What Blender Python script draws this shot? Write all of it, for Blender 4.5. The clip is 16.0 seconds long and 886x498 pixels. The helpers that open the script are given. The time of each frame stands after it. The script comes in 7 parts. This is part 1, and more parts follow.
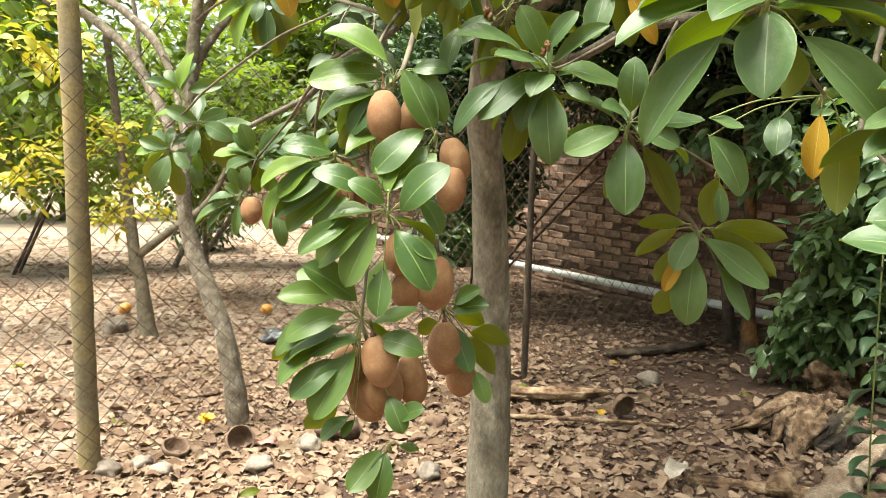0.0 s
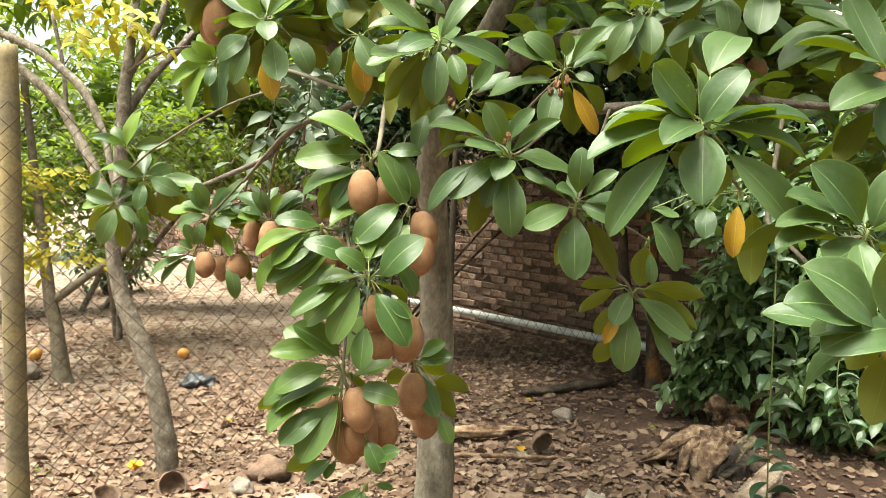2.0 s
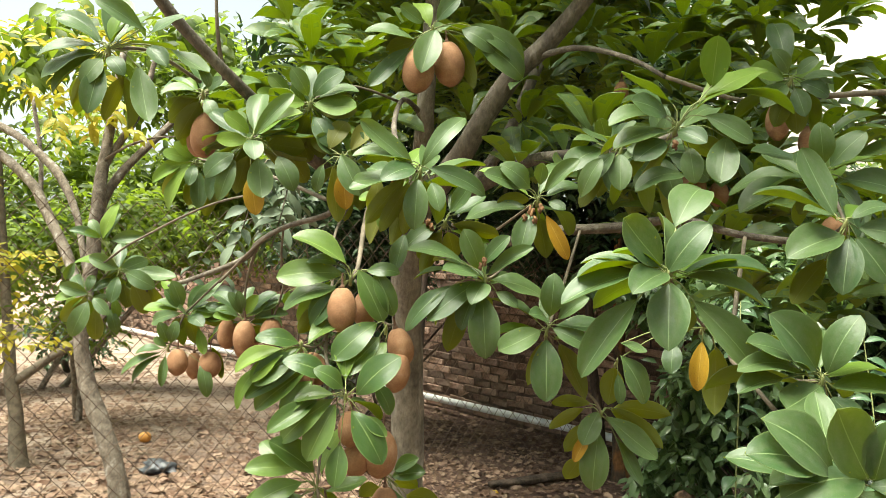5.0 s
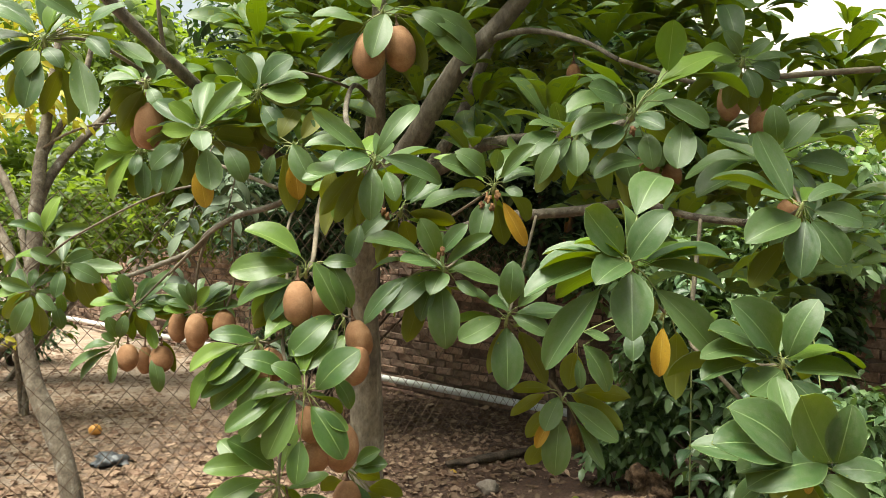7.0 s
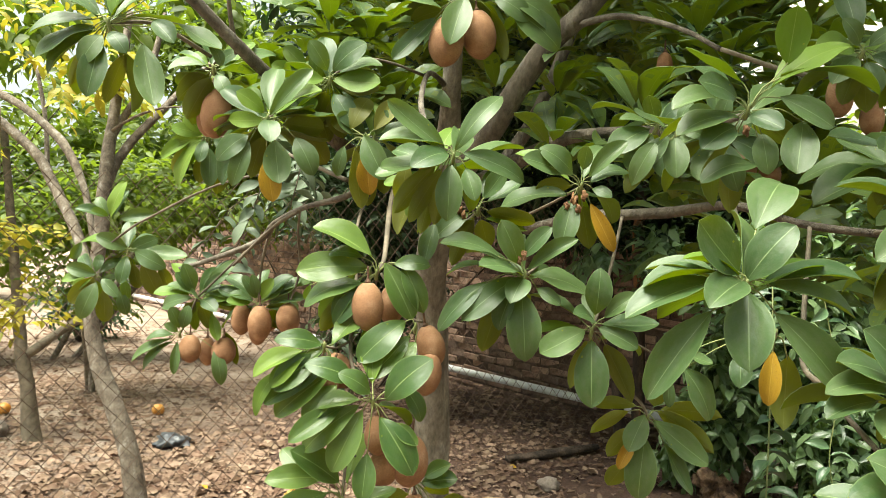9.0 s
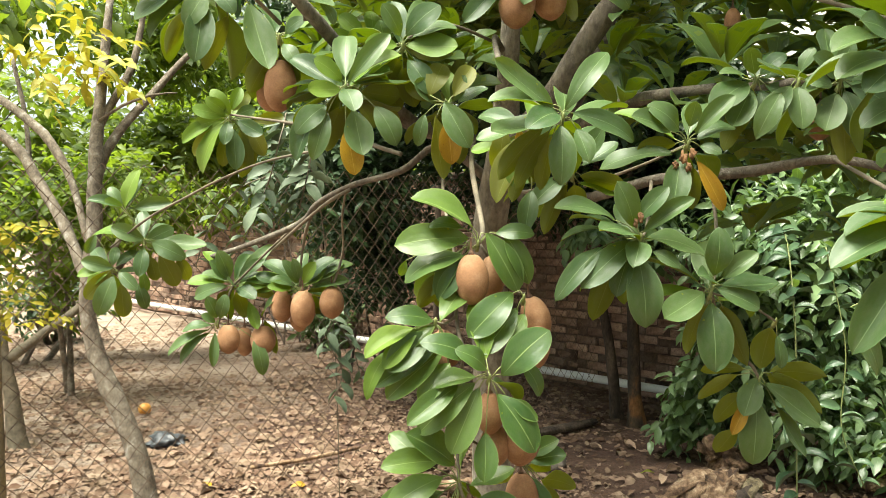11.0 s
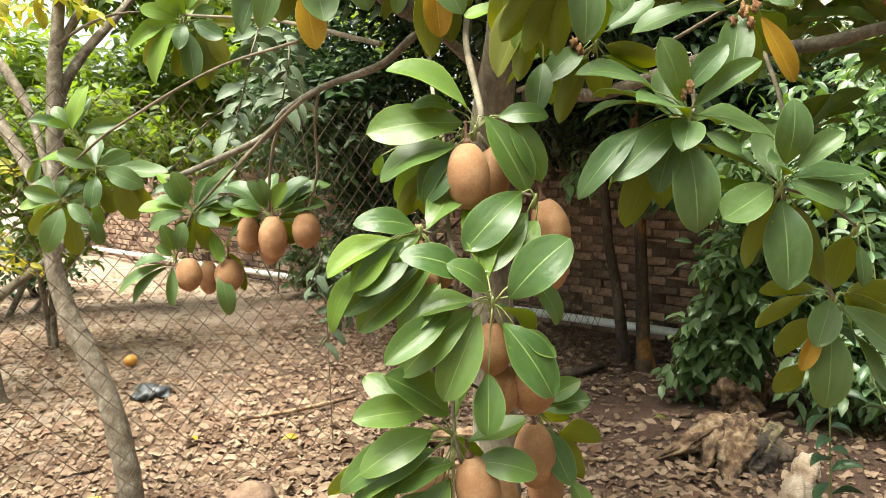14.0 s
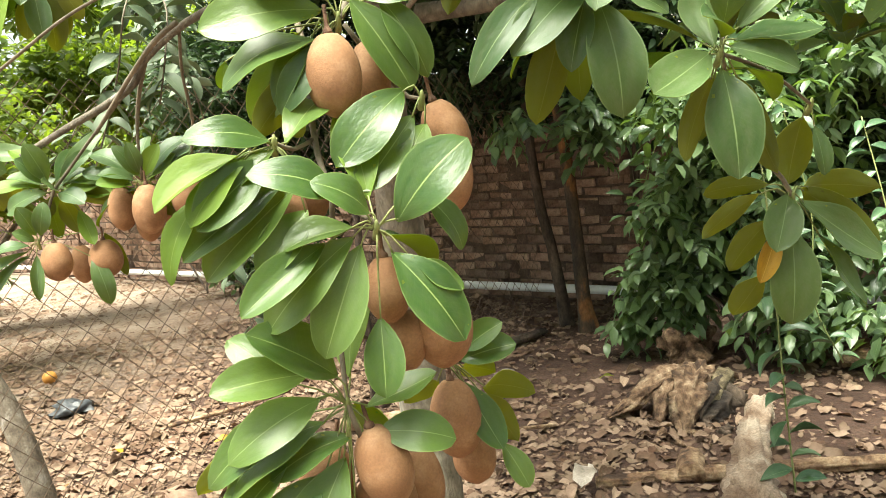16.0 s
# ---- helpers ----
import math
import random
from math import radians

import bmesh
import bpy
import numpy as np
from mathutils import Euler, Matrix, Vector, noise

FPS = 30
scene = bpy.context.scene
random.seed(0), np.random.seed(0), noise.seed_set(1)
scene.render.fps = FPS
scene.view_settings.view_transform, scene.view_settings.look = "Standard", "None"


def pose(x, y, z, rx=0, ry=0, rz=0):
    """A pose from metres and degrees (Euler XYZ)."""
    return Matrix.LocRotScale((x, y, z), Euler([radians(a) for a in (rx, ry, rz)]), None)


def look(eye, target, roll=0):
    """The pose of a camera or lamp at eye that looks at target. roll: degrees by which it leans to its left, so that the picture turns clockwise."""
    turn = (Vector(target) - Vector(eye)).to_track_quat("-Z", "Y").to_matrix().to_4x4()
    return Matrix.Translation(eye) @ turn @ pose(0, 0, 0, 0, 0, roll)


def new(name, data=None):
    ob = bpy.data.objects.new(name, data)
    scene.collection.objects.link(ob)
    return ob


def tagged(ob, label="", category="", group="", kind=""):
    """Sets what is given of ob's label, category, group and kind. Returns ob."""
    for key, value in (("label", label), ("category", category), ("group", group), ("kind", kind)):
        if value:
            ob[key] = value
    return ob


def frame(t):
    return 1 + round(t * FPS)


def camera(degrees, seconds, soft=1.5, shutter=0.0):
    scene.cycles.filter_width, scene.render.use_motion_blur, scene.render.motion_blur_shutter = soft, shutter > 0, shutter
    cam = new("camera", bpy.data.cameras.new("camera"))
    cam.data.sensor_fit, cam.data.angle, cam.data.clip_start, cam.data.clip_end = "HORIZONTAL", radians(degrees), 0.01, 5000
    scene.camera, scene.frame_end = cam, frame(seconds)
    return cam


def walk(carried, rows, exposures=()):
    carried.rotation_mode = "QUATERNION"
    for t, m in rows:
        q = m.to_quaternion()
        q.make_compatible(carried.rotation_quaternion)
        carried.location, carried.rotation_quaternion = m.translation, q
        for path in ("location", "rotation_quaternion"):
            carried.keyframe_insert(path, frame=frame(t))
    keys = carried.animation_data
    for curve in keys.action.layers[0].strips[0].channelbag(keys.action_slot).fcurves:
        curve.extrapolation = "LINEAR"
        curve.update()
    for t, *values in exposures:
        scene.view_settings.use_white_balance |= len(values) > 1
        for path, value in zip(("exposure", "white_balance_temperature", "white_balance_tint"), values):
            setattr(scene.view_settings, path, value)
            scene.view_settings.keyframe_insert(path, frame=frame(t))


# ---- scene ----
cam = camera(54.3, 16.0, 0.6)
PATH = [
    (0, (-0.002, -0.001, 1.467), (0.002, 1.983, 1.212), 0.4),
    (0.5, (-0.068, -0.088, 1.489), (0.06, 1.897, 1.275), 0.4),
    (1, (-0.112, -0.155, 1.519), (0.087, 1.824, 1.304), 0.5),
    (1.5, (-0.131, -0.187, 1.534), (0.088, 1.793, 1.356), 0.8),
    (2, (-0.138, -0.197, 1.536), (0.09, 1.783, 1.369), 0.9),
    (2.5, (-0.158, -0.189, 1.538), (0.08, 1.79, 1.383), 1.0),
    (3, (-0.175, -0.196, 1.554), (0.072, 1.783, 1.409), 1.4),
    (3.5, (-0.182, -0.205, 1.566), (0.077, 1.775, 1.447), 1.6),
    (4, (-0.186, -0.216, 1.583), (0.083, 1.764, 1.499), 1.6),
    (4.5, (-0.173, -0.238, 1.61), (0.104, 1.742, 1.587), 2.0),
    (4.7, (-0.168, -0.247, 1.616), (0.115, 1.733, 1.628), 2.1),
    (6.8, (-0.159, -0.233, 1.641), (0.267, 1.721, 1.635), 1.2),
    (7, (-0.175, -0.221, 1.644), (0.238, 1.735, 1.609), 0.8),
    (7.5, (-0.208, -0.207, 1.656), (0.181, 1.754, 1.596), 0.2),
    (8, (-0.218, -0.201, 1.677), (0.177, 1.758, 1.61), 0.5),
    (8.5, (-0.202, -0.153, 1.684), (0.151, 1.814, 1.614), 1.2),
    (9, (-0.19, -0.097, 1.673), (0.089, 1.882, 1.6), 2.1),
    (9.5, (-0.253, -0.056, 1.666), (0.016, 1.924, 1.576), 1.4),
    (9.7, (-0.288, -0.041, 1.667), (-0.017, 1.938, 1.572), 0.7),
    (11.8, (-0.474, 0.04, 1.614), (-0.036, 1.988, 1.512), -0.2),
    (12, (-0.474, 0.043, 1.611), (-0.029, 1.991, 1.511), -0.2),
    (12.5, (-0.476, 0.048, 1.603), (-0.013, 1.99, 1.494), -0.4),
    (13, (-0.462, 0.086, 1.589), (0.003, 2.022, 1.406), -0.6),
    (13.5, (-0.419, 0.222, 1.558), (0.006, 2.164, 1.34), -1.2),
    (14, (-0.364, 0.357, 1.534), (0.021, 2.308, 1.315), -1.3),
    (14.5, (-0.307, 0.41, 1.512), (0.089, 2.356, 1.278), -1.9),
    (15, (-0.267, 0.462, 1.492), (0.158, 2.399, 1.232), -4.0),
    (15.5, (-0.271, 0.519, 1.473), (0.241, 2.435, 1.212), -5.1),
    (16, (-0.256, 0.566, 1.428), (0.263, 2.48, 1.167), -6.3),
]
walk(cam, [(t, look(eye, target, roll)) for t, eye, target, roll in PATH], [(0, 1.74, 6650, 1), (1.5, 1.66, 6650, 1), (4.5, 1.62, 6650, 1), (7.0, 1.24, 6650, 1), (7.4, 1.56, 6650, 1), (8, 1.56, 6650, 1), (9.5, 1.52, 6650, 1), (12, 1.68, 6650, 1), (14.5, 1.74, 6650, 1), (16, 1.96, 6650, 1)])

# ---- light ----
world = bpy.data.worlds.new("overcast_sky")
scene.world = world
world.use_nodes = True
wn = world.node_tree.nodes
sky = wn.new("ShaderNodeTexSky")
sky.sky_type = "NISHITA"
sky.sun_disc = False
sky.sun_elevation = radians(72)
sky.sun_rotation = radians(248)
sky.air_density, sky.dust_density, sky.ozone_density = 1.0, 2.5, 1.0
wn["Background"].inputs["Strength"].default_value = 0.088
cloud = wn.new("ShaderNodeHueSaturation")
cloud.inputs["Saturation"].default_value = 0.3
world.node_tree.links.new(sky.outputs["Color"], cloud.inputs["Color"])
world.node_tree.links.new(cloud.outputs["Color"], wn["Background"].inputs["Color"])
sun_data = bpy.data.lights.new("sun", "SUN")
sun_data.energy, sun_data.angle, sun_data.color = 5.6, radians(45), (1.0, 0.95, 0.86)
sun = new("sun", sun_data)
sun.matrix_basis = look((-3.4, -1.4, 12), (0, 0, 0))


# ---- materials ----
def material(name):
    m = bpy.data.materials.new(name)
    m.use_nodes = True
    return m, m.node_tree.nodes, m.node_tree.links, m.node_tree.nodes["Principled BSDF"]


def ramp(nodes, stops):
    r = nodes.new("ShaderNodeValToRGB")
    while len(r.color_ramp.elements) < len(stops):
        r.color_ramp.elements.new(0.5)
    for e, (p, c) in zip(r.color_ramp.elements, stops):
        e.position, e.color = p, (*c, 1)
    return r


def tex_noise(nodes, links, scale, detail=4, vector=None, rough=0.55):
    n = nodes.new("ShaderNodeTexNoise")
    n.inputs["Scale"].default_value, n.inputs["Detail"].default_value, n.inputs["Roughness"].default_value = scale, detail, rough
    if vector is not None:
        links.new(vector, n.inputs["Vector"])
    return n


def mix(nodes, links, fac, a, b, mode="MIX"):
    n = nodes.new("ShaderNodeMix")
    n.data_type, n.blend_type = "RGBA", mode
    for key, v in ((0, fac), (6, a), (7, b)):
        if isinstance(v, (int, float)):
            n.inputs[key].default_value = v
        elif isinstance(v, tuple):
            n.inputs[key].default_value = (*v, 1)
        else:
            links.new(v, n.inputs[key])
    return n.outputs[2]


def calc(nodes, links, op, a, b=None, c=None):
    n = nodes.new("ShaderNodeMath")
    n.operation = op
    for i, v in enumerate((a, b, c)):
        if v is None:
            continue
        if isinstance(v, (int, float)):
            n.inputs[i].default_value = v
        else:
            links.new(v, n.inputs[i])
    return n.outputs[0]


def bump(nodes, links, height, strength, distance=0.01):
    b = nodes.new("ShaderNodeBump")
    b.inputs["Strength"].default_value, b.inputs["Distance"].default_value = strength, distance
    links.new(height, b.inputs["Height"])
    return b.outputs["Normal"]


def surface(name, stops, scale, rough=0.8, fine=None, relief=0.4, depth=0.01, coords="Object", grain=0.35, stretch=1.0, vary=0.0):
    """A matt natural surface: blotches in several colours, fine grain and relief."""
    m, n, l, p = material(name)
    co = n.new("ShaderNodeTexCoord").outputs[coords]
    if stretch != 1.0:
        mp = n.new("ShaderNodeMapping")
        mp.inputs["Scale"].default_value = (1, 1, stretch)
        l.new(co, mp.inputs["Vector"])
        co = mp.outputs["Vector"]
    big = tex_noise(n, l, scale, 5, co)
    small = tex_noise(n, l, fine or scale * 12, 6, co, 0.7)
    col = ramp(n, stops)
    l.new(big.outputs["Fac"], col.inputs["Fac"])
    shade = ramp(n, [(0.25, (1 - grain,) * 3), (0.75, (1 + grain,) * 3)])
    l.new(small.outputs["Fac"], shade.inputs["Fac"])
    tint = mix(n, l, 1.0, col.outputs["Color"], shade.outputs["Color"], "MULTIPLY")
    if vary:
        each = calc(n, l, "FRACT", calc(n, l, "ADD", n.new("ShaderNodeObjectInfo").outputs["Random"], n.new("ShaderNodeNewGeometry").outputs["Random Per Island"]))
        tone = ramp(n, [(0.0, (1 - vary, 1 - vary, 1 - vary)), (0.5, (1, 0.97, 0.94)), (1.0, (1 + vary, 1 + vary * 0.9, 1 + vary * 0.8))])
        l.new(each, tone.inputs["Fac"])
        tint = mix(n, l, 1.0, tint, tone.outputs["Color"], "MULTIPLY")
    l.new(tint, p.inputs["Base Color"])
    p.inputs["Roughness"].default_value = rough
    l.new(bump(n, l, small.outputs["Fac"], relief, depth), p.inputs["Normal"])
    return m


def leaf_surface(name, dark, light, rib, through_colour, rough=0.42, per="object", spots=None, dust=0.25, thin=0.25, veins=True, bias=1.0, spec=0.4):
    """A leaf's skin: midrib and side veins along its own length, blotches, dust, some light passing through."""
    m, n, l, p = material(name)
    tc = n.new("ShaderNodeTexCoord")
    if per == "object":
        rnd = n.new("ShaderNodeObjectInfo").outputs["Random"]
    else:
        rnd = n.new("ShaderNodeNewGeometry").outputs["Random Per Island"]
    blotch = tex_noise(n, l, 9.0, 3, tc.outputs["Object" if per != "object" else "UV"])
    tone = calc(n, l, "ADD", calc(n, l, "MULTIPLY", rnd, 0.75), calc(n, l, "MULTIPLY", calc(n, l, "SUBTRACT", blotch.outputs["Fac"], 0.3), 0.75))
    if bias != 1.0:
        tone = calc(n, l, "POWER", calc(n, l, "MAXIMUM", tone, 0.0), bias)
    col = mix(n, l, tone, dark, light)
    fleck = tex_noise(n, l, 60.0, 4, tc.outputs["UV" if veins else "Object"], 0.7)
    speck = ramp(n, [(0.3, (0.82, 0.82, 0.82)), (0.7, (1.14, 1.14, 1.14))])
    l.new(fleck.outputs["Fac"], speck.inputs["Fac"])
    col = mix(n, l, 1.0, col, speck.outputs["Color"], "MULTIPLY")
    height = blotch.outputs["Fac"]
    if veins:
        xyz = n.new("ShaderNodeSeparateXYZ")
        l.new(tc.outputs["UV"], xyz.inputs[0])
        across = calc(n, l, "ABSOLUTE", calc(n, l, "SUBTRACT", xyz.outputs[0], 0.5))
        wave = calc(n, l, "SINE", calc(n, l, "MULTIPLY", calc(n, l, "SUBTRACT", xyz.outputs[1], calc(n, l, "MULTIPLY", across, 0.45)), 120.0))
        side = calc(n, l, "MULTIPLY", calc(n, l, "GREATER_THAN", wave, 0.9), 0.05)
        col = mix(n, l, side, col, rib)
        mid = calc(n, l, "LESS_THAN", across, 0.013)
        col = mix(n, l, calc(n, l, "MULTIPLY", mid, 0.75), col, rib)
        edge = calc(n, l, "GREATER_THAN", across, 0.475)
        col = mix(n, l, calc(n, l, "MULTIPLY", edge, 0.3), col, rib)
        height = calc(n, l, "ADD", calc(n, l, "MULTIPLY", wave, 0.003), calc(n, l, "MULTIPLY", blotch.outputs["Fac"], 0.7))
    grime = tex_noise(n, l, 5.0, 6, tc.outputs["UV" if veins else "Object"], 0.7)
    dirt = ramp(n, [(0.45, (0, 0, 0)), (0.75, (1, 1, 1))])
    l.new(grime.outputs["Fac"], dirt.inputs["Fac"])
    col = mix(n, l, calc(n, l, "MULTIPLY", dirt.outputs["Color"], dust), col, (0.27, 0.26, 0.17))
    if spots:
        sp = tex_noise(n, l, 26.0, 2, tc.outputs["UV"])
        r = ramp(n, [(0.62, (0, 0, 0)), (0.68, (1, 1, 1))])
        l.new(sp.outputs["Fac"], r.inputs["Fac"])
        col = mix(n, l, calc(n, l, "MULTIPLY", r.outputs["Color"], 0.7), col, spots)
    l.new(col, p.inputs["Base Color"])
    p.inputs["Roughness"].default_value = rough
    p.inputs["Specular IOR Level"].default_value = spec
    l.new(bump(n, l, height, 0.25, 0.004), p.inputs["Normal"])
    t = n.new("ShaderNodeBsdfTranslucent")
    t.inputs["Color"].default_value = (*through_colour, 1)
    s = n.new("ShaderNodeMixShader")
    s.inputs[0].default_value = thin
    l.new(p.outputs[0], s.inputs[1])
    l.new(t.outputs[0], s.inputs[2])
    l.new(s.outputs[0], n["Material Output"].inputs["Surface"])
    return m


GREEN_TOP = leaf_surface("sapodilla_leaf_top", (0.026, 0.074, 0.024), (0.104, 0.172, 0.056), (0.30, 0.40, 0.16), (0.40, 0.52, 0.05), 0.42, thin=0.30, dust=0.3, spec=0.46)
STRAND_TOP = leaf_surface("fruiting_shoot_leaf", (0.028, 0.080, 0.019), (0.122, 0.198, 0.042), (0.34, 0.44, 0.14), (0.42, 0.56, 0.03), 0.36, thin=0.30, dust=0.15, spec=0.52)
YOUNG_TOP = leaf_surface("young_leaf_top", (0.10, 0.20, 0.022), (0.19, 0.29, 0.04), (0.34, 0.42, 0.12), (0.35, 0.5, 0.04), 0.5, thin=0.4, dust=0.15)
GREEN_UNDER = leaf_surface("sapodilla_leaf_underside", (0.090, 0.125, 0.018), (0.175, 0.195, 0.032), (0.32, 0.33, 0.10), (0.58, 0.62, 0.04), 0.55, thin=0.52)
OLIVE_TOP = leaf_surface("older_olive_leaf", (0.095, 0.120, 0.020), (0.205, 0.205, 0.034), (0.34, 0.34, 0.10), (0.56, 0.56, 0.04), 0.5, thin=0.42, dust=0.2)
YELLOW_TOP = leaf_surface("old_yellow_leaf", (0.40, 0.225, 0.016), (0.52, 0.33, 0.028), (0.72, 0.5, 0.10), (0.55, 0.3, 0.02), 0.5, spots=(0.16, 0.06, 0.015), dust=0.1)
FILL_TOP = leaf_surface("crown_leaf_top", (0.030, 0.078, 0.022), (0.125, 0.195, 0.055), (0.24, 0.35, 0.13), (0.42, 0.54, 0.05), 0.42, per="island", thin=0.36, spec=0.45)
FILL_UNDER = leaf_surface("crown_leaf_underside", (0.085, 0.130, 0.022), (0.165, 0.205, 0.036), (0.28, 0.31, 0.11), (0.52, 0.60, 0.05), 0.6, per="island", thin=0.5)
VINE = leaf_surface("vine_leaf", (0.016, 0.048, 0.019), (0.215, 0.315, 0.14), (0.24, 0.35, 0.16), (0.22, 0.36, 0.04), 0.33, per="island", veins=True, thin=0.28, bias=1.25, spec=0.5)
VINE_ONE = leaf_surface("vine_leaf_near", (0.035, 0.095, 0.042), (0.115, 0.205, 0.085), (0.2, 0.3, 0.14), (0.12, 0.24, 0.03), 0.33, thin=0.18, spec=0.5)
DUSTY = leaf_surface("dusty_vine_leaf", (0.07, 0.115, 0.065), (0.17, 0.22, 0.14), (0.26, 0.32, 0.18), (0.2, 0.3, 0.06), 0.5, thin=0.25, dust=0.4)
CITRUS = leaf_surface("shrub_leaf", (0.013, 0.038, 0.007), (0.165, 0.225, 0.032), (0.2, 0.3, 0.1), (0.34, 0.48, 0.03), 0.5, per="island", veins=False, thin=0.32, bias=1.6, spec=0.25)
PALE_YELLOW = leaf_surface("yellowing_leaf", (0.16, 0.22, 0.02), (0.52, 0.40, 0.02), (0.5, 0.5, 0.1), (0.5, 0.46, 0.03), 0.5, per="island", veins=False, thin=0.28)
# deep shade inside the foliage is painted into this dark leaf colour
DARK_LEAF = leaf_surface("leaf_with_painted_shade", (0.010, 0.030, 0.010), (0.05, 0.095, 0.032), (0.1, 0.2, 0.05), (0.05, 0.12, 0.02), 0.45, per="island", veins=False, thin=0.15)
DEAD = leaf_surface("dead_leaf", (0.095, 0.050, 0.031), (0.365, 0.255, 0.185), (0.42, 0.3, 0.2), (0.2, 0.1, 0.05), 0.8, per="island", veins=False, thin=0.08, dust=0.25, bias=1.4, spec=0.15)
DEAD_ONE = leaf_surface("dead_leaf_near", (0.085, 0.042, 0.026), (0.44, 0.31, 0.22), (0.42, 0.3, 0.2), (0.2, 0.1, 0.05), 0.75, thin=0.08, dust=0.3, bias=1.5, spec=0.25)
BARK = surface("sapodilla_bark", [(0.30, (0.105, 0.088, 0.064)), (0.45, (0.19, 0.162, 0.12)), (0.58, (0.25, 0.22, 0.17)), (0.68, (0.40, 0.37, 0.30))], 17, 0.9, 90, 1.0, 0.008, grain=0.5, stretch=0.5)
# trunk bark colours darkened: the crown's shade is painted into the limbs
LIMB = surface("limb_bark_painted_shade", [(0.30, (0.060, 0.047, 0.034)), (0.45, (0.115, 0.095, 0.070)), (0.58, (0.165, 0.140, 0.105)), (0.70, (0.26, 0.235, 0.19))], 17, 0.9, 90, 1.0, 0.008, grain=0.5, stretch=0.5)
TWIG = surface("green_brown_twig", [(0.35, (0.10, 0.082, 0.055)), (0.65, (0.20, 0.165, 0.115))], 20, 0.8, 150, 0.4, 0.002)
PETIOLE = surface("petiole", [(0.35, (0.16, 0.20, 0.06)), (0.65, (0.26, 0.28, 0.10))], 30, 0.6, 200, 0.2, 0.001)
GREY_BARK = surface("grey_bark", [(0.3, (0.080, 0.062, 0.044)), (0.46, (0.150, 0.120, 0.088)), (0.58, (0.205, 0.170, 0.128)), (0.70, (0.34, 0.31, 0.27))], 24, 0.9, 110, 0.9, 0.008, grain=0.5, stretch=0.8)
DARK_BARK = surface("dark_bark", [(0.35, (0.035, 0.026, 0.020)), (0.52, (0.085, 0.060, 0.043)), (0.7, (0.17, 0.12, 0.085))], 9, 0.92, 60, 1.0, 0.012, grain=0.6, stretch=0.4)
LICHEN_BARK = surface("lichen_bark", [(0.38, (0.04, 0.03, 0.022)), (0.52, (0.10, 0.065, 0.04)), (0.6, (0.26, 0.115, 0.04)), (0.75, (0.34, 0.2, 0.09))], 7, 0.92, 60, 1.0, 0.01, grain=0.5, stretch=0.5)
FRUIT_SKIN = surface("sapodilla_skin", [(0.3, (0.225, 0.108, 0.048)), (0.52, (0.305, 0.155, 0.074)), (0.72, (0.42, 0.245, 0.135))], 26, 0.8, 330, 0.35, 0.002, grain=0.22)
CALYX = surface("dry_calyx", [(0.35, (0.10, 0.055, 0.035)), (0.65, (0.22, 0.12, 0.07))], 60, 0.9)
BUD = surface("brown_bud", [(0.35, (0.14, 0.068, 0.032)), (0.65, (0.30, 0.155, 0.070))], 60, 0.85)
def soil_surface():
    """Red-brown soil under the trees that turns to pale trodden sand out in the open garden; the paler colour also
    paints in sunlit ground.
    """
    m, n, l, p = material("red_brown_soil")
    co = n.new("ShaderNodeTexCoord").outputs["Object"]
    big, small = tex_noise(n, l, 2.2, 5, co), tex_noise(n, l, 48, 6, co, 0.75)
    red = ramp(n, [(0.3, (0.060, 0.028, 0.018)), (0.52, (0.120, 0.064, 0.042)), (0.72, (0.21, 0.128, 0.090))])
    pale = ramp(n, [(0.3, (0.23, 0.150, 0.105)), (0.5, (0.36, 0.265, 0.198)), (0.7, (0.48, 0.38, 0.30))])
    for r in (red, pale):
        l.new(big.outputs["Fac"], r.inputs["Fac"])
    xyz = n.new("ShaderNodeSeparateXYZ")
    l.new(co, xyz.inputs[0])
    edge = tex_noise(n, l, 0.9, 5, co, 0.65)
    out = calc(n, l, "ADD", calc(n, l, "MULTIPLY", xyz.outputs[0], -0.55), calc(n, l, "MULTIPLY", xyz.outputs[1], 0.17))
    out = calc(n, l, "ADD", out, calc(n, l, "MULTIPLY", edge.outputs["Fac"], 1.6))
    pale_lit_ground = ramp(n, [(0.0, (0, 0, 0)), (1.0, (1, 1, 1))])
    l.new(calc(n, l, "MULTIPLY", calc(n, l, "SUBTRACT", out, 1.95), 1.15), pale_lit_ground.inputs["Fac"])
    col = mix(n, l, pale_lit_ground.outputs["Color"], red.outputs["Color"], pale.outputs["Color"])
    shade = ramp(n, [(0.25, (0.45, 0.45, 0.45)), (0.75, (1.5, 1.5, 1.5))])
    l.new(small.outputs["Fac"], shade.inputs["Fac"])
    l.new(mix(n, l, 1.0, col, shade.outputs["Color"], "MULTIPLY"), p.inputs["Base Color"])
    p.inputs["Roughness"].default_value = 0.95
    l.new(bump(n, l, small.outputs["Fac"], 1.0, 0.04), p.inputs["Normal"])
    return m


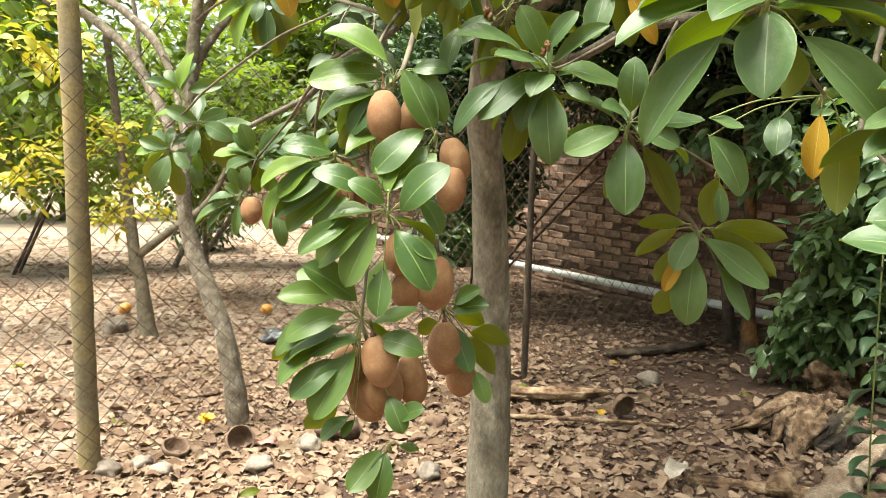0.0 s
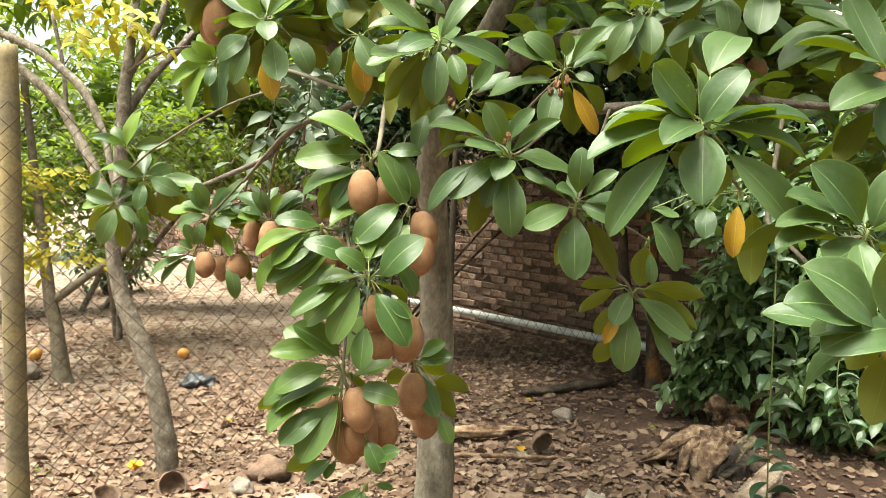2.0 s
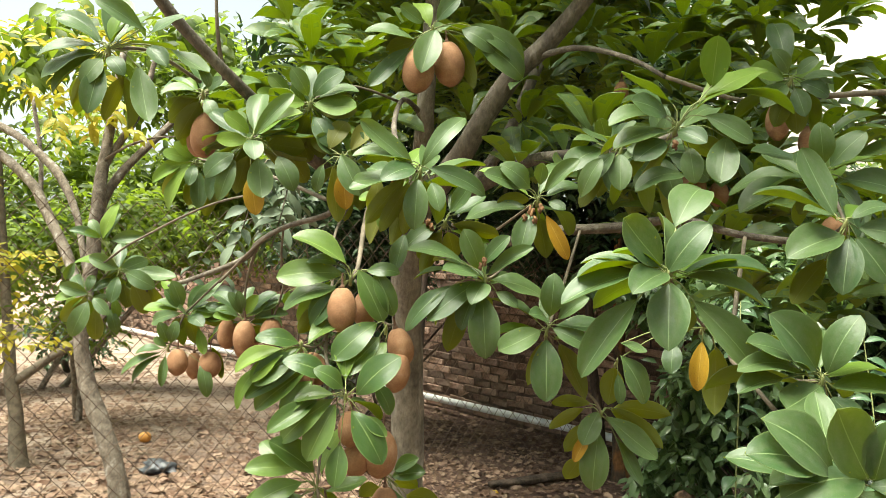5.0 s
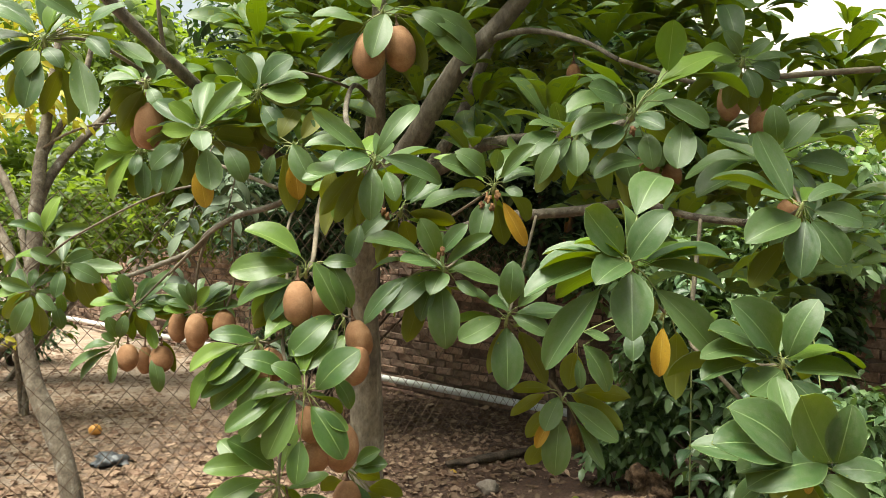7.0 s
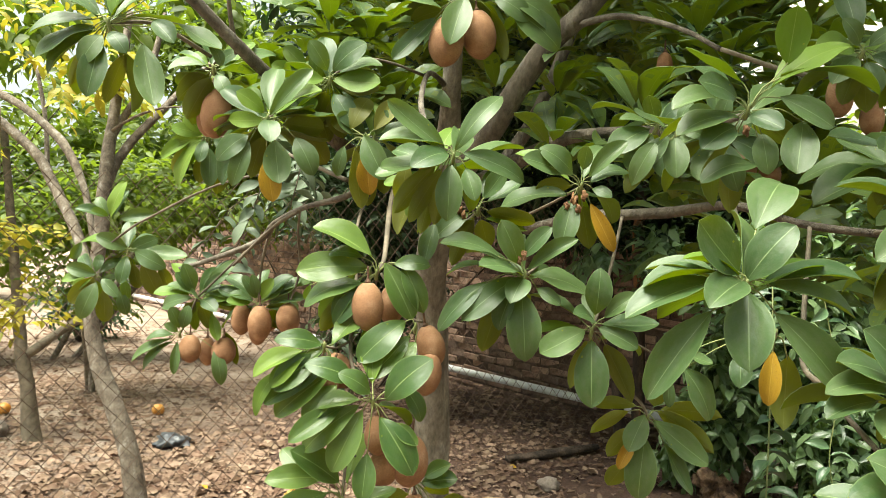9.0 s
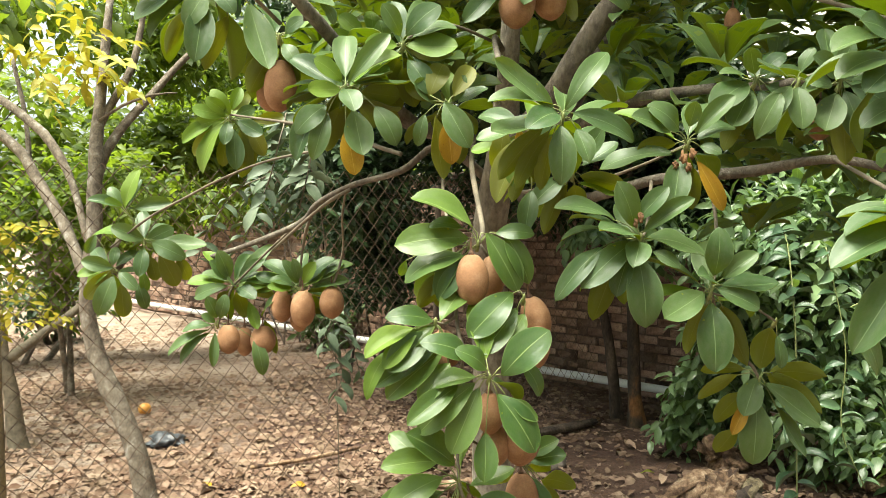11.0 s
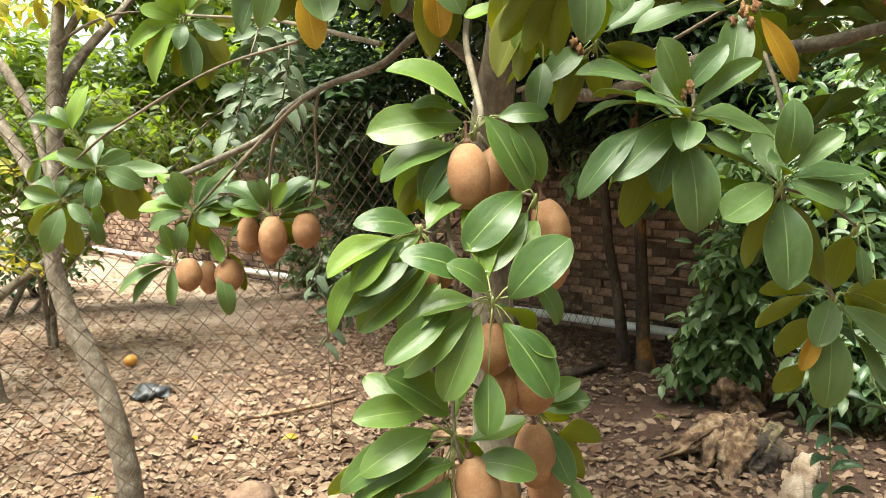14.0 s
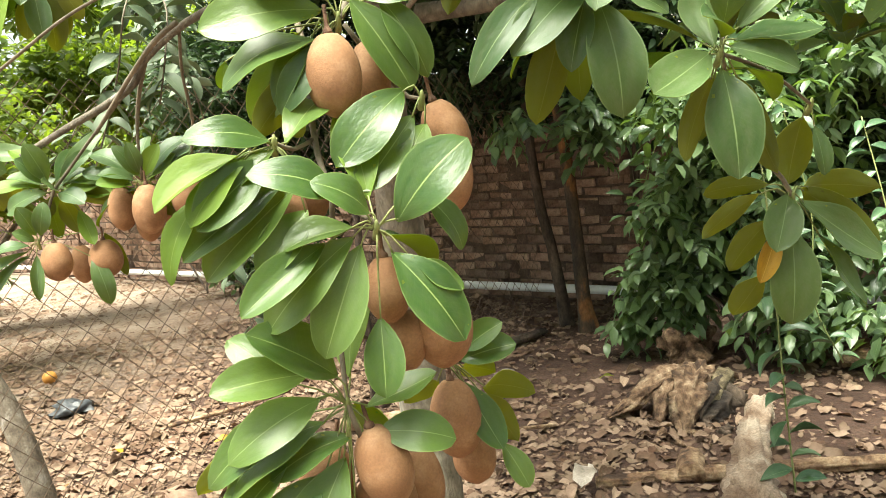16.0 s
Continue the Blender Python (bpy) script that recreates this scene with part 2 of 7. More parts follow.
SOIL = soil_surface()
POST = surface("lichen_stained_post", [(0.3, (0.12, 0.105, 0.075)), (0.5, (0.22, 0.175, 0.10)), (0.7, (0.33, 0.25, 0.11))], 4, 0.85, 70, 0.5, 0.004)
WIRE = surface("rusty_wire", [(0.35, (0.075, 0.045, 0.03)), (0.65, (0.19, 0.125, 0.08))], 12, 0.7, 120, 0.2, 0.001)
BRICK = surface("old_brick", [(0.3, (0.125, 0.074, 0.052)), (0.5, (0.235, 0.150, 0.110)), (0.7, (0.37, 0.27, 0.21))], 7, 0.95, 50, 0.9, 0.01, grain=0.5, vary=0.4)
MORTAR = surface("mud_mortar", [(0.35, (0.085, 0.056, 0.042)), (0.65, (0.165, 0.118, 0.090))], 8, 0.95, 60, 0.8, 0.01)
PIPE = surface("white_plastic_pipe", [(0.3, (0.62, 0.62, 0.60)), (0.6, (0.76, 0.76, 0.75)), (0.8, (0.5, 0.47, 0.42))], 3, 0.4, 40, 0.1, 0.002, grain=0.08)
STONE = surface("grey_stone", [(0.3, (0.13, 0.10, 0.08)), (0.5, (0.23, 0.185, 0.15)), (0.7, (0.33, 0.275, 0.23))], 9, 0.9, 70, 0.7, 0.008)
SHELL = surface("coconut_husk", [(0.3, (0.09, 0.055, 0.04)), (0.6, (0.20, 0.125, 0.085)), (0.8, (0.30, 0.21, 0.15))], 14, 0.95, 90, 0.7, 0.006)
WOOD = surface("weathered_log", [(0.34, (0.05, 0.028, 0.017)), (0.47, (0.20, 0.115, 0.065)), (0.56, (0.33, 0.22, 0.13)), (0.70, (0.50, 0.37, 0.25))], 13, 0.9, 70, 1.0, 0.012, grain=0.5)
SPLIT_WOOD = surface("split_red_wood", [(0.34, (0.05, 0.025, 0.014)), (0.44, (0.22, 0.125, 0.07)), (0.54, (0.40, 0.27, 0.17)), (0.66, (0.60, 0.48, 0.34))], 9, 0.9, 60, 0.8, 0.010, grain=0.4)
ROTTEN_WOOD = surface("rotten_stump_wood", [(0.34, (0.055, 0.030, 0.018)), (0.45, (0.15, 0.088, 0.050)), (0.55, (0.26, 0.165, 0.100)), (0.68, (0.44, 0.32, 0.21))], 16, 0.95, 75, 1.0, 0.014, grain=0.55)
MOSSY_WOOD = surface("mossy_stump_wood", [(0.34, (0.06, 0.045, 0.025)), (0.5, (0.16, 0.125, 0.070)), (0.66, (0.29, 0.235, 0.145))], 16, 0.95, 75, 1.0, 0.014, grain=0.55)
PALE_WOOD = surface("pale_weathered_wood", [(0.3, (0.22, 0.13, 0.08)), (0.5, (0.44, 0.32, 0.23)), (0.68, (0.60, 0.49, 0.38))], 7, 0.9, 90, 1.0, 0.015, grain=0.5)
RAG = surface("dark_plastic_rag", [(0.35, (0.03, 0.033, 0.037)), (0.6, (0.09, 0.095, 0.105)), (0.75, (0.2, 0.2, 0.21))], 14, 0.4, 60, 0.4, 0.004)
ORANGE = surface("fallen_orange_skin", [(0.35, (0.50, 0.20, 0.03)), (0.65, (0.66, 0.36, 0.09))], 12, 0.5, 160, 0.3, 0.002, grain=0.1)
FLOWER = surface("yellow_petal", [(0.35, (0.62, 0.33, 0.02)), (0.65, (0.75, 0.48, 0.03))], 30, 0.6)
PLASTIC = surface("pale_scrap", [(0.35, (0.30, 0.25, 0.20)), (0.65, (0.46, 0.40, 0.34))], 12, 0.6)
PINK = surface("faded_red_scrap", [(0.35, (0.42, 0.10, 0.09)), (0.65, (0.55, 0.25, 0.22))], 12, 0.7)
HOUSE = surface("pale_plaster", [(0.35, (0.70, 0.62, 0.58)), (0.65, (0.80, 0.74, 0.70))], 1.5, 0.9)
ROOF = surface("red_tile_roof", [(0.35, (0.30, 0.12, 0.08)), (0.65, (0.42, 0.20, 0.14))], 3, 0.9)


# ---- building helpers ----
rng = random.Random(7)
nrng = np.random.default_rng(11)


def thing(name, at, label, category, group="", kind=""):
    ob = new(name)
    ob.location = at
    ob.empty_display_size = 0.1
    return tagged(ob, label, category, group, kind)


def hold(ob, parent):
    """Hang ob, whose mesh stands in world places, under parent."""
    ob.parent = parent
    ob.matrix_parent_inverse = Matrix.Translation(-base_of(parent))
    return ob


def base_of(ob):
    at = Vector(ob.location)
    while ob.parent:
        at += ob.matrix_parent_inverse.translation + ob.parent.location
        ob = ob.parent
    return at


def mesh_of(name, verts, faces, mats, smooth=True, uvs=None, slots=None):
    me = bpy.data.meshes.new(name)
    me.from_pydata(verts, [], faces)
    for m in mats:
        me.materials.append(m)
    if slots is not None:
        me.polygons.foreach_set("material_index", slots)
    if smooth:
        me.polygons.foreach_set("use_smooth", [True] * len(me.polygons))
    if uvs is not None:
        layer = me.uv_layers.new(name="UVMap")
        idx = np.empty(len(me.loops), dtype=np.int32)
        me.loops.foreach_get("vertex_index", idx)
        layer.data.foreach_set("uv", np.asarray(uvs, dtype=np.float32)[idx].ravel())
    me.update()
    return me


def part(name, bm, mat, parent, label=""):
    me = bpy.data.meshes.new(name)
    bm.to_mesh(me)
    bm.free()
    me.materials.append(mat)
    me.polygons.foreach_set("use_smooth", [True] * len(me.polygons))
    ob = new(name, me)
    if parent is not None:
        hold(ob, parent)
    return tagged(ob, label)


def spline(points, step=0.03):
    """Points and radii along a smooth curve through the given (x, y, z, radius)."""
    p = np.array(points, dtype=float)
    ext = np.vstack([2 * p[0] - p[1], p, 2 * p[-1] - p[-2]])
    ext[:, 3] = np.maximum(ext[:, 3], p[:, 3].min())
    out = []
    for i in range(len(p) - 1):
        a, b, c, d = ext[i:i + 4]
        n = max(2, int(np.linalg.norm(c[:3] - b[:3]) / step))
        for k in range(n):
            s = k / n
            out.append(0.5 * (2 * b + (c - a) * s + (2 * a - 5 * b + 4 * c - d) * s * s + (3 * b - a - 3 * c + d) * s ** 3))
    out.append(p[-1])
    return np.array(out)


def tube(points, sides=10, step=0.03, rough=0.06, seed=0, flare=0.0):
    """Verts and faces of a limb: a tapering tube with an uneven skin and closed ends."""
    c = spline(points, step)
    t = np.gradient(c[:, :3], axis=0)
    t /= np.linalg.norm(t, axis=1)[:, None] + 1e-9
    side = np.cross(t[0], (0.31, 0.89, 0.33))
    verts, faces = [], []
    for i, (q, d) in enumerate(zip(c, t)):
        side = side - d * (side @ d)
        side /= np.linalg.norm(side)
        up = np.cross(d, side)
        for k in range(sides):
            a = 2 * math.pi * k / sides
            w = noise.noise(Vector((math.cos(a) * 1.7 + seed, math.sin(a) * 1.7, i * step * 9)))
            r = q[3] * (1 + rough * 2 * w)
            if flare:
                r *= 1 + flare * math.exp(-i * step / 0.07) * (1 + 0.5 * math.sin(3 * a + seed))
            verts.append(tuple(q[:3] + r * (math.cos(a) * side + math.sin(a) * up)))
    n = len(c)
    for i in range(n - 1):
        for k in range(sides):
            a, b = i * sides + k, i * sides + (k + 1) % sides
            faces.append((a, b, b + sides, a + sides))
    faces.append(tuple(range(sides))[::-1])
    faces.append(tuple((n - 1) * sides + k for k in range(sides)))
    return verts, faces


def tube_part(name, points, mat, parent, sides=10, step=0.03, rough=0.06, label="", flare=0.0):
    v, f = tube(points, sides, step, rough, rng.random() * 50, flare)
    ob = new(name, mesh_of(name, v, f, [mat]))
    if parent is not None:
        hold(ob, parent)
    return tagged(ob, label)


def leaf_shape(rows, cols, fold, arch, curl, wavy, ragged=0.0, seed=0, shape=1.1, thick=0.007, layers=2, blunt=0.6):
    """A leaf one long and one wide: rounded blade, folded at the midrib, arched, with a top and an underside."""
    r = random.Random(seed)
    ph = r.random() * 6
    verts, uvs = [], []
    for layer in range(layers):
        for i in range(rows + 1):
            v = 0.45 * i / rows + 0.55 * (0.5 - 0.5 * math.cos(math.pi * i / rows))
            if v < 0.5 * shape:
                half = 0.5 * max(0.03, math.sin(math.pi * v / shape) ** 0.85)
            else:
                half = 0.5 * max(0.02, (1 - ((v - 0.5 * shape) / (1 - 0.5 * shape)) ** 2.2) ** blunt)
            half *= 1 + ragged * r.uniform(-1, 1)
            for j in range(cols + 1):
                u = 2 * j / cols - 1
                z = arch * 4 * v * (1 - v) - curl * v ** 3 + fold * abs(u) * half + wavy * abs(u) ** 2 * math.sin(v * 9 + ph + (2 if u > 0 else 0))
                verts.append((u * half, v, z - layer * thick))
                uvs.append((0.5 + u * 0.5, v))
    n = (rows + 1) * (cols + 1)
    faces, slots = [], []
    for i in range(rows):
        for j in range(cols):
            a = i * (cols + 1) + j
            q = (a, a + 1, a + cols + 2, a + cols + 1)
            faces.append(q), slots.append(0)
            if layers == 2:
                faces.append(tuple(k + n for k in q[::-1])), slots.append(1)
        for j in (0, cols) if layers == 2 else ():
            a = i * (cols + 1) + j
            q = (a, a + cols + 1, a + cols + 1 + n, a + n)
            k = len(verts)
            verts.extend(verts[i] for i in q)
            uvs.extend(uvs[i] for i in q)
            q = (k, k + 1, k + 2, k + 3)
            faces.append(q if j == 0 else q[::-1]), slots.append(0)
    return verts, faces, uvs, slots


def turned(axis, roll):
    """Side, axis and face of a leaf that points along axis, rolled from facing up."""
    a = Vector(axis).normalized()
    ref = Vector((0.0, -0.35, 1.0))
    ref = (ref - a * ref.dot(a)).normalized()
    side = a.cross(ref)
    face = ref * math.cos(radians(roll)) + side * math.sin(radians(roll))
    return a.cross(face), a, face


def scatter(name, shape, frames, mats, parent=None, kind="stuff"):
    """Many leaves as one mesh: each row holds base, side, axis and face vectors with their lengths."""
    v, f, uv, slots = shape
    v = np.array(v)
    fr = np.array(frames)
    pts = fr[:, None, 0:3] + v[None, :, 0:1] * fr[:, None, 3:6] + v[None, :, 1:2] * fr[:, None, 6:9] + v[None, :, 2:3] * fr[:, None, 9:12]
    k = len(fr)
    faces = [tuple(i + c * len(v) for i in q) for c in range(k) for q in f]
    me = mesh_of(name, pts.reshape(-1, 3).tolist(), faces, mats, True, np.tile(np.array(uv), (k, 1)), np.tile(np.array(slots), k))
    ob = new(name, me)
    if parent is not None:
        hold(ob, parent)
    return tagged(ob, kind=kind)


def frame_of(base, axis, length, width, roll):
    s, a, n = turned(axis, roll)
    return (*base, *(s * width), *(a * length), *(n * length))


def lump(name, at, size, mat, parent=None, seed=0, rough=0.25, detail=3, turn=(0, 0, 0)):
    """An uneven rounded body: a stone, a husk, a clod."""
    bm = bmesh.new()
    bmesh.ops.create_icosphere(bm, subdivisions=detail, radius=1)
    m = Euler([radians(a) for a in turn]).to_matrix()
    for v in bm.verts:
        k = 1 + rough * noise.noise(v.co * 1.4 + Vector((seed * 3.1, seed, 0))) + rough * 0.4 * noise.noise(v.co * 4 + Vector((seed, 0, seed)))
        v.co = m @ Vector((v.co.x * size[0], v.co.y * size[1], v.co.z * size[2])) * k + Vector(at)
    return part(name, bm, mat, parent)


# ---- ground ----
def ground_height(x, y):
    h = 0.035 * noise.noise(Vector((x * 0.7, y * 0.7, 3.0))) + 0.015 * noise.noise(Vector((x * 2.6, y * 2.6, 8.0)))
    return h * (1 if abs(x) < 12 and y < 20 else 0.3)


def build_ground():
    xs = [-900, -300, -100, -40, -20, -12] + [-8 + 0.12 * i for i in range(134)] + [9, 12, 20, 40, 100, 300, 900]
    ys = [-900, -300, -100, -40, -15, -6, -2, 0, 1, 1.6] + [2 + 0.12 * i for i in range(110)] + [16, 18, 22, 30, 50, 100, 300, 900]
    verts = [(x, y, ground_height(x, y)) for y in ys for x in xs]
    n = len(xs)
    faces = [(j * n + i, j * n + i + 1, (j + 1) * n + i + 1, (j + 1) * n + i) for j in range(len(ys) - 1) for i in range(n - 1)]
    return tagged(new("ground", mesh_of("ground", verts, faces, [SOIL])), "red-brown garden soil strewn with dry fallen leaves", "ground", kind="structure")


ground = build_ground()
DEAD_SHAPE = leaf_shape(5, 2, 0.22, 0.05, -0.12, 0.08, 0.12, 3, 1.0, 0.01, 1)
DEAD_FLAT = leaf_shape(5, 2, -0.12, 0.06, 0.08, 0.09, 0.14, 5, 0.9, 0.01, 1)
DEAD_BIT = leaf_shape(3, 2, 0.3, 0.05, -0.1, 0.15, 0.45, 9, 0.9, 0.01, 1)


def litter_frame(x, y, length):
    tilt = nrng.normal(0, 0.10)
    ang = nrng.uniform(0, 2 * math.pi)
    axis = (math.cos(ang), math.sin(ang), tilt)
    return frame_of((x, y, ground_height(x, y) + nrng.uniform(0.002, 0.010) + max(0.0, -tilt) * length * 0.8), axis, length, length * nrng.uniform(0.36, 0.6), nrng.normal(0, 14) + (180 if nrng.random() < 0.4 else 0))


def litter(name, shape, count, least, most):
    rows = []
    while len(rows) < count:
        y = 2.4 + 10 * nrng.random() ** 1.25 if nrng.random() > 0.1 else 2.4 - 1.8 * nrng.random() ** 2
        x = nrng.uniform(-0.75, 0.75) * (y + 1.2) + 0.2
        if abs(x - 0.2) > 0.6 * (y + 1.2) + nrng.uniform(-0.6, 0.6):
            continue
        bare = noise.noise(Vector((x * 0.55, y * 0.55, 20.0)))
        if bare < 0.0 and nrng.random() < 0.6:
            continue
        if y > 8.5 and x < -0.5 and nrng.random() < 0.7:
            continue
        if x > 0.1 and nrng.random() < min(0.7, 0.6 * (x - 0.1)) and y > 3.2:
            continue
        rows.append(litter_frame(x, y, least + (most - least) * nrng.random() ** 1.8))
    ob = scatter(name, shape, rows, [DEAD, DEAD], ground)
    return tagged(ob, "curled dry brown fallen leaves")


def thin_litter(count):
    """The looser litter all round, out to the garden's edges."""
    rows = []
    while len(rows) < count:
        ang, far = nrng.uniform(0, 2 * math.pi), 9 * nrng.random() ** 0.75
        x, y = far * math.cos(ang), 4 + far * math.sin(ang)
        if noise.noise(Vector((x * 0.4, y * 0.4, 30.0))) + nrng.uniform(-0.35, 0.35) < -0.1:
            continue
        rows.append(litter_frame(x, y, 0.03 + 0.07 * nrng.random() ** 1.6))
    tagged(scatter("leaf_litter", DEAD_FLAT, rows, [DEAD, DEAD], ground), "curled dry brown fallen leaves")


thin_litter(15000)
litter("leaf_litter", DEAD_SHAPE, 14000, 0.028, 0.10)
litter("leaf_litter", DEAD_FLAT, 16000, 0.028, 0.095)
litter("leaf_litter", DEAD_BIT, 34000, 0.010, 0.04)

# ---- brick wall with the pipe at its foot ----
WALL_AT, WALL_DIR = Vector((2.15, 7.42, 0)), Vector((0.555, -0.832, 0)).normalized()
WALL_OUT = Vector((-0.832, -0.555, 0)).normalized()


def on_wall(s, out, z):
    return WALL_AT + WALL_DIR * s + WALL_OUT * out + Vector((0, 0, z))


def box_bm(bm, corner, ax, ay, az, jitter=0.0):
    """A block from its corner along three edges, a little uneven."""
    v = []
    for k in (0, 1):
        for j in (0, 1):
            for i in (0, 1):
                p = corner + ax * i + ay * j + az * k
                v.append(bm.verts.new(p + Vector([rng.uniform(-jitter, jitter) for _ in range(3)])))
    for q in ((0, 2, 3, 1), (4, 5, 7, 6), (0, 1, 5, 4), (2, 6, 7, 3), (0, 4, 6, 2), (1, 3, 7, 5)):
        bm.faces.new([v[i] for i in q])
    bmesh.ops.recalc_face_normals(bm, faces=bm.faces[:])


def build_wall():
    bm = bmesh.new()
    box_bm(bm, on_wall(-13, -0.24, -0.1), WALL_DIR * 18, WALL_OUT * 0.232, Vector((0, 0, 2.0)))
    return tagged(part("wall_back", bm, MORTAR, None), "old red brick garden wall with worn mud joints", "wall", kind="structure")


wall = build_wall()

bm = bmesh.new()
box_bm(bm, on_wall(-13.02, -0.26, 1.9), WALL_DIR * 18.04, WALL_OUT * 0.29, Vector((0, 0, 0.05)), 0.006)
part("coping", bm, MORTAR, wall)

# ---- the sapodilla tree ----
TREE_AT = Vector((0.11, 2.28, 0.0))
tree = thing("sapodilla_tree", TREE_AT, "sapodilla tree with ripe brown fruit and glossy green leaves", "fruit tree")
TOP_LEAVES = [leaf_shape(11, 4, f, a, c, w, 0, s, 1.1) for f, a, c, w, s in ((0.18, 0.05, 0.03, 0.012, 1), (0.10, 0.08, 0.13, 0.018, 2), (0.26, 0.04, 0.08, 0.012, 3), (0.06, 0.09, 0.18, 0.02, 4), (0.14, 0.0, -0.07, 0.024, 5), (0.08, 0.07, 0.07, 0.028, 6))]
LEAF_MESH = {
    "g": [mesh_of("leaf", v, f, [GREEN_TOP, GREEN_UNDER], True, uv, s) for v, f, uv, s in TOP_LEAVES],
    "y": [mesh_of("leaf", v, f, [YELLOW_TOP, YELLOW_TOP], True, uv, s) for v, f, uv, s in TOP_LEAVES[:3]],
}
LEAF_MESH["o"] = [mesh_of("leaf", v, f, [OLIVE_TOP, GREEN_UNDER], True, uv, s) for v, f, uv, s in TOP_LEAVES]
LEAF_MESH["b"] = [mesh_of("leaf", v, f, [YOUNG_TOP, GREEN_UNDER], True, uv, s) for v, f, uv, s in TOP_LEAVES]
LEAF_MESH["h"] = [mesh_of("leaf", v, f, [STRAND_TOP, GREEN_UNDER], True, uv, s) for v, f, uv, s in TOP_LEAVES]
twigs = {}


def branch(name, points):
    if name == "trunk":
        return tube_part("trunk", [(0.118, 2.285, -0.05, 0.064), (0.115, 2.283, 0.25, 0.060)] + points, BARK, tree, 20, 0.03, 0.05, "grey-brown trunk with fine cracks", 0.35)
    thin = max(p[3] for p in points) < 0.008
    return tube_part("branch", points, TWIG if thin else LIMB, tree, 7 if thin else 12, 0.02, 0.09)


def leaf_twig(key, hub, leaves, more=0):
    """A shoot's end with its leaf stalks, and the leaves as parts of it."""
    hub = Vector(hub)
    verts, faces = [], []

    def add(pts, sides, step):
        v, f = tube(pts, sides, step, 0.05, rng.random() * 9)
        k = len(verts)
        verts.extend(v)
        faces.extend(tuple(i + k for i in q) for q in f)

    made = []
    for b, t, width, roll, kind in leaves:
        base, tip = hub + Vector(b) / 100, hub + Vector(t) / 100
        axis = tip - base
        start = hub + (base - hub) * 0.08
        bow = (start + base) / 2 + Vector((0, 0, 0.006)) - axis.normalized() * 0.004
        add([(*start, 0.0013), (*bow, 0.0011), (*(base + axis * 0.04), 0.0010)], 5, 0.012)
        made.append((base, axis, width / 100, roll, kind))
    for k in range(more):
        ang = k * 2.4 + hub.x * 9
        axis = Vector((math.cos(ang), 0.35 + 0.6 * rng.random(), math.sin(ang) * 0.75 + 0.05)).normalized() * rng.uniform(0.10, 0.135)
        base = hub + axis * 0.18 + Vector((0, 0.008, rng.uniform(-0.02, 0.012)))
        add([(*hub, 0.0013), (*((hub + base) / 2), 0.0011), (*(base + axis * 0.04), 0.0010)], 5, 0.012)
        made.append((base, axis, axis.length * rng.uniform(0.36, 0.44), rng.gauss(0, 22), "b" if rng.random() < 0.2 else "g"))
    if key not in twigs:
        add([(*(hub + Vector((0, 0.01, -0.012))), 0.004), (*hub, 0.0034), (*(hub + Vector((0, -0.003, 0.008))), 0.0012)], 7, 0.006)
    ob = new("twig", mesh_of("twig", verts, faces, [PETIOLE]))
    hold(ob, tree)
    twigs[key] = ob
    for base, axis, width, roll, kind in made:
        leaf = new("leaf", rng.choice(LEAF_MESH["h" if kind == "g" and key[0] == "H" else kind]))
        s, a, n = turned(axis, roll)
        length = axis.length
        leaf.parent = ob
        leaf.matrix_basis = Matrix((( s.x * width, a.x * length, n.x * length, base.x), (s.y * width, a.y * length, n.y * length, base.y), (s.z * width, a.z * length, n.z * length, base.z), (0, 0, 0, 1)))
        if kind == "y":
            tagged(leaf, "old yellow leaf")


def fruit(at, width, height, axis):
    """One sapodilla: an egg with a blunt stalk end, a pointed scar and its dry calyx."""
    at, up = Vector(at), Vector(axis).normalized()
    turn = up.to_track_quat("Z", "Y").to_matrix()
    bm = bmesh.new()
    bmesh.ops.create_uvsphere(bm, u_segments=24, v_segments=16, radius=1)
    seed = rng.random() * 40
    for v in bm.verts:
        z = v.co.z
        k = (1 - 0.06 * z) * (1 + 0.02 * noise.noise(v.co * 1.6 + Vector((seed, 0, 0))))
        p = Vector((v.co.x * width / 2 * k, v.co.y * width / 2 * k, z * height / 2))
        if z < -0.97:
            p.z -= 0.0012
        if z > 0.95:
            p.z -= 0.0015
        v.co = turn @ p + at
    ob = part("fruit", bm, FRUIT_SKIN, tree)
    top = at + up * height / 2
    v, f = tube([(*(top - up * 0.003), 0.006), (*(top + up * 0.002), 0.0052), (*(top + up * 0.006), 0.0026), (*(top + up * 0.02 + Vector((0, 0, 0.008))), 0.0022)], 8, 0.003, 0.15, seed)
    stalk = new("stalk", mesh_of("stalk", v, f, [CALYX]))
    hold(stalk, ob)
    return ob


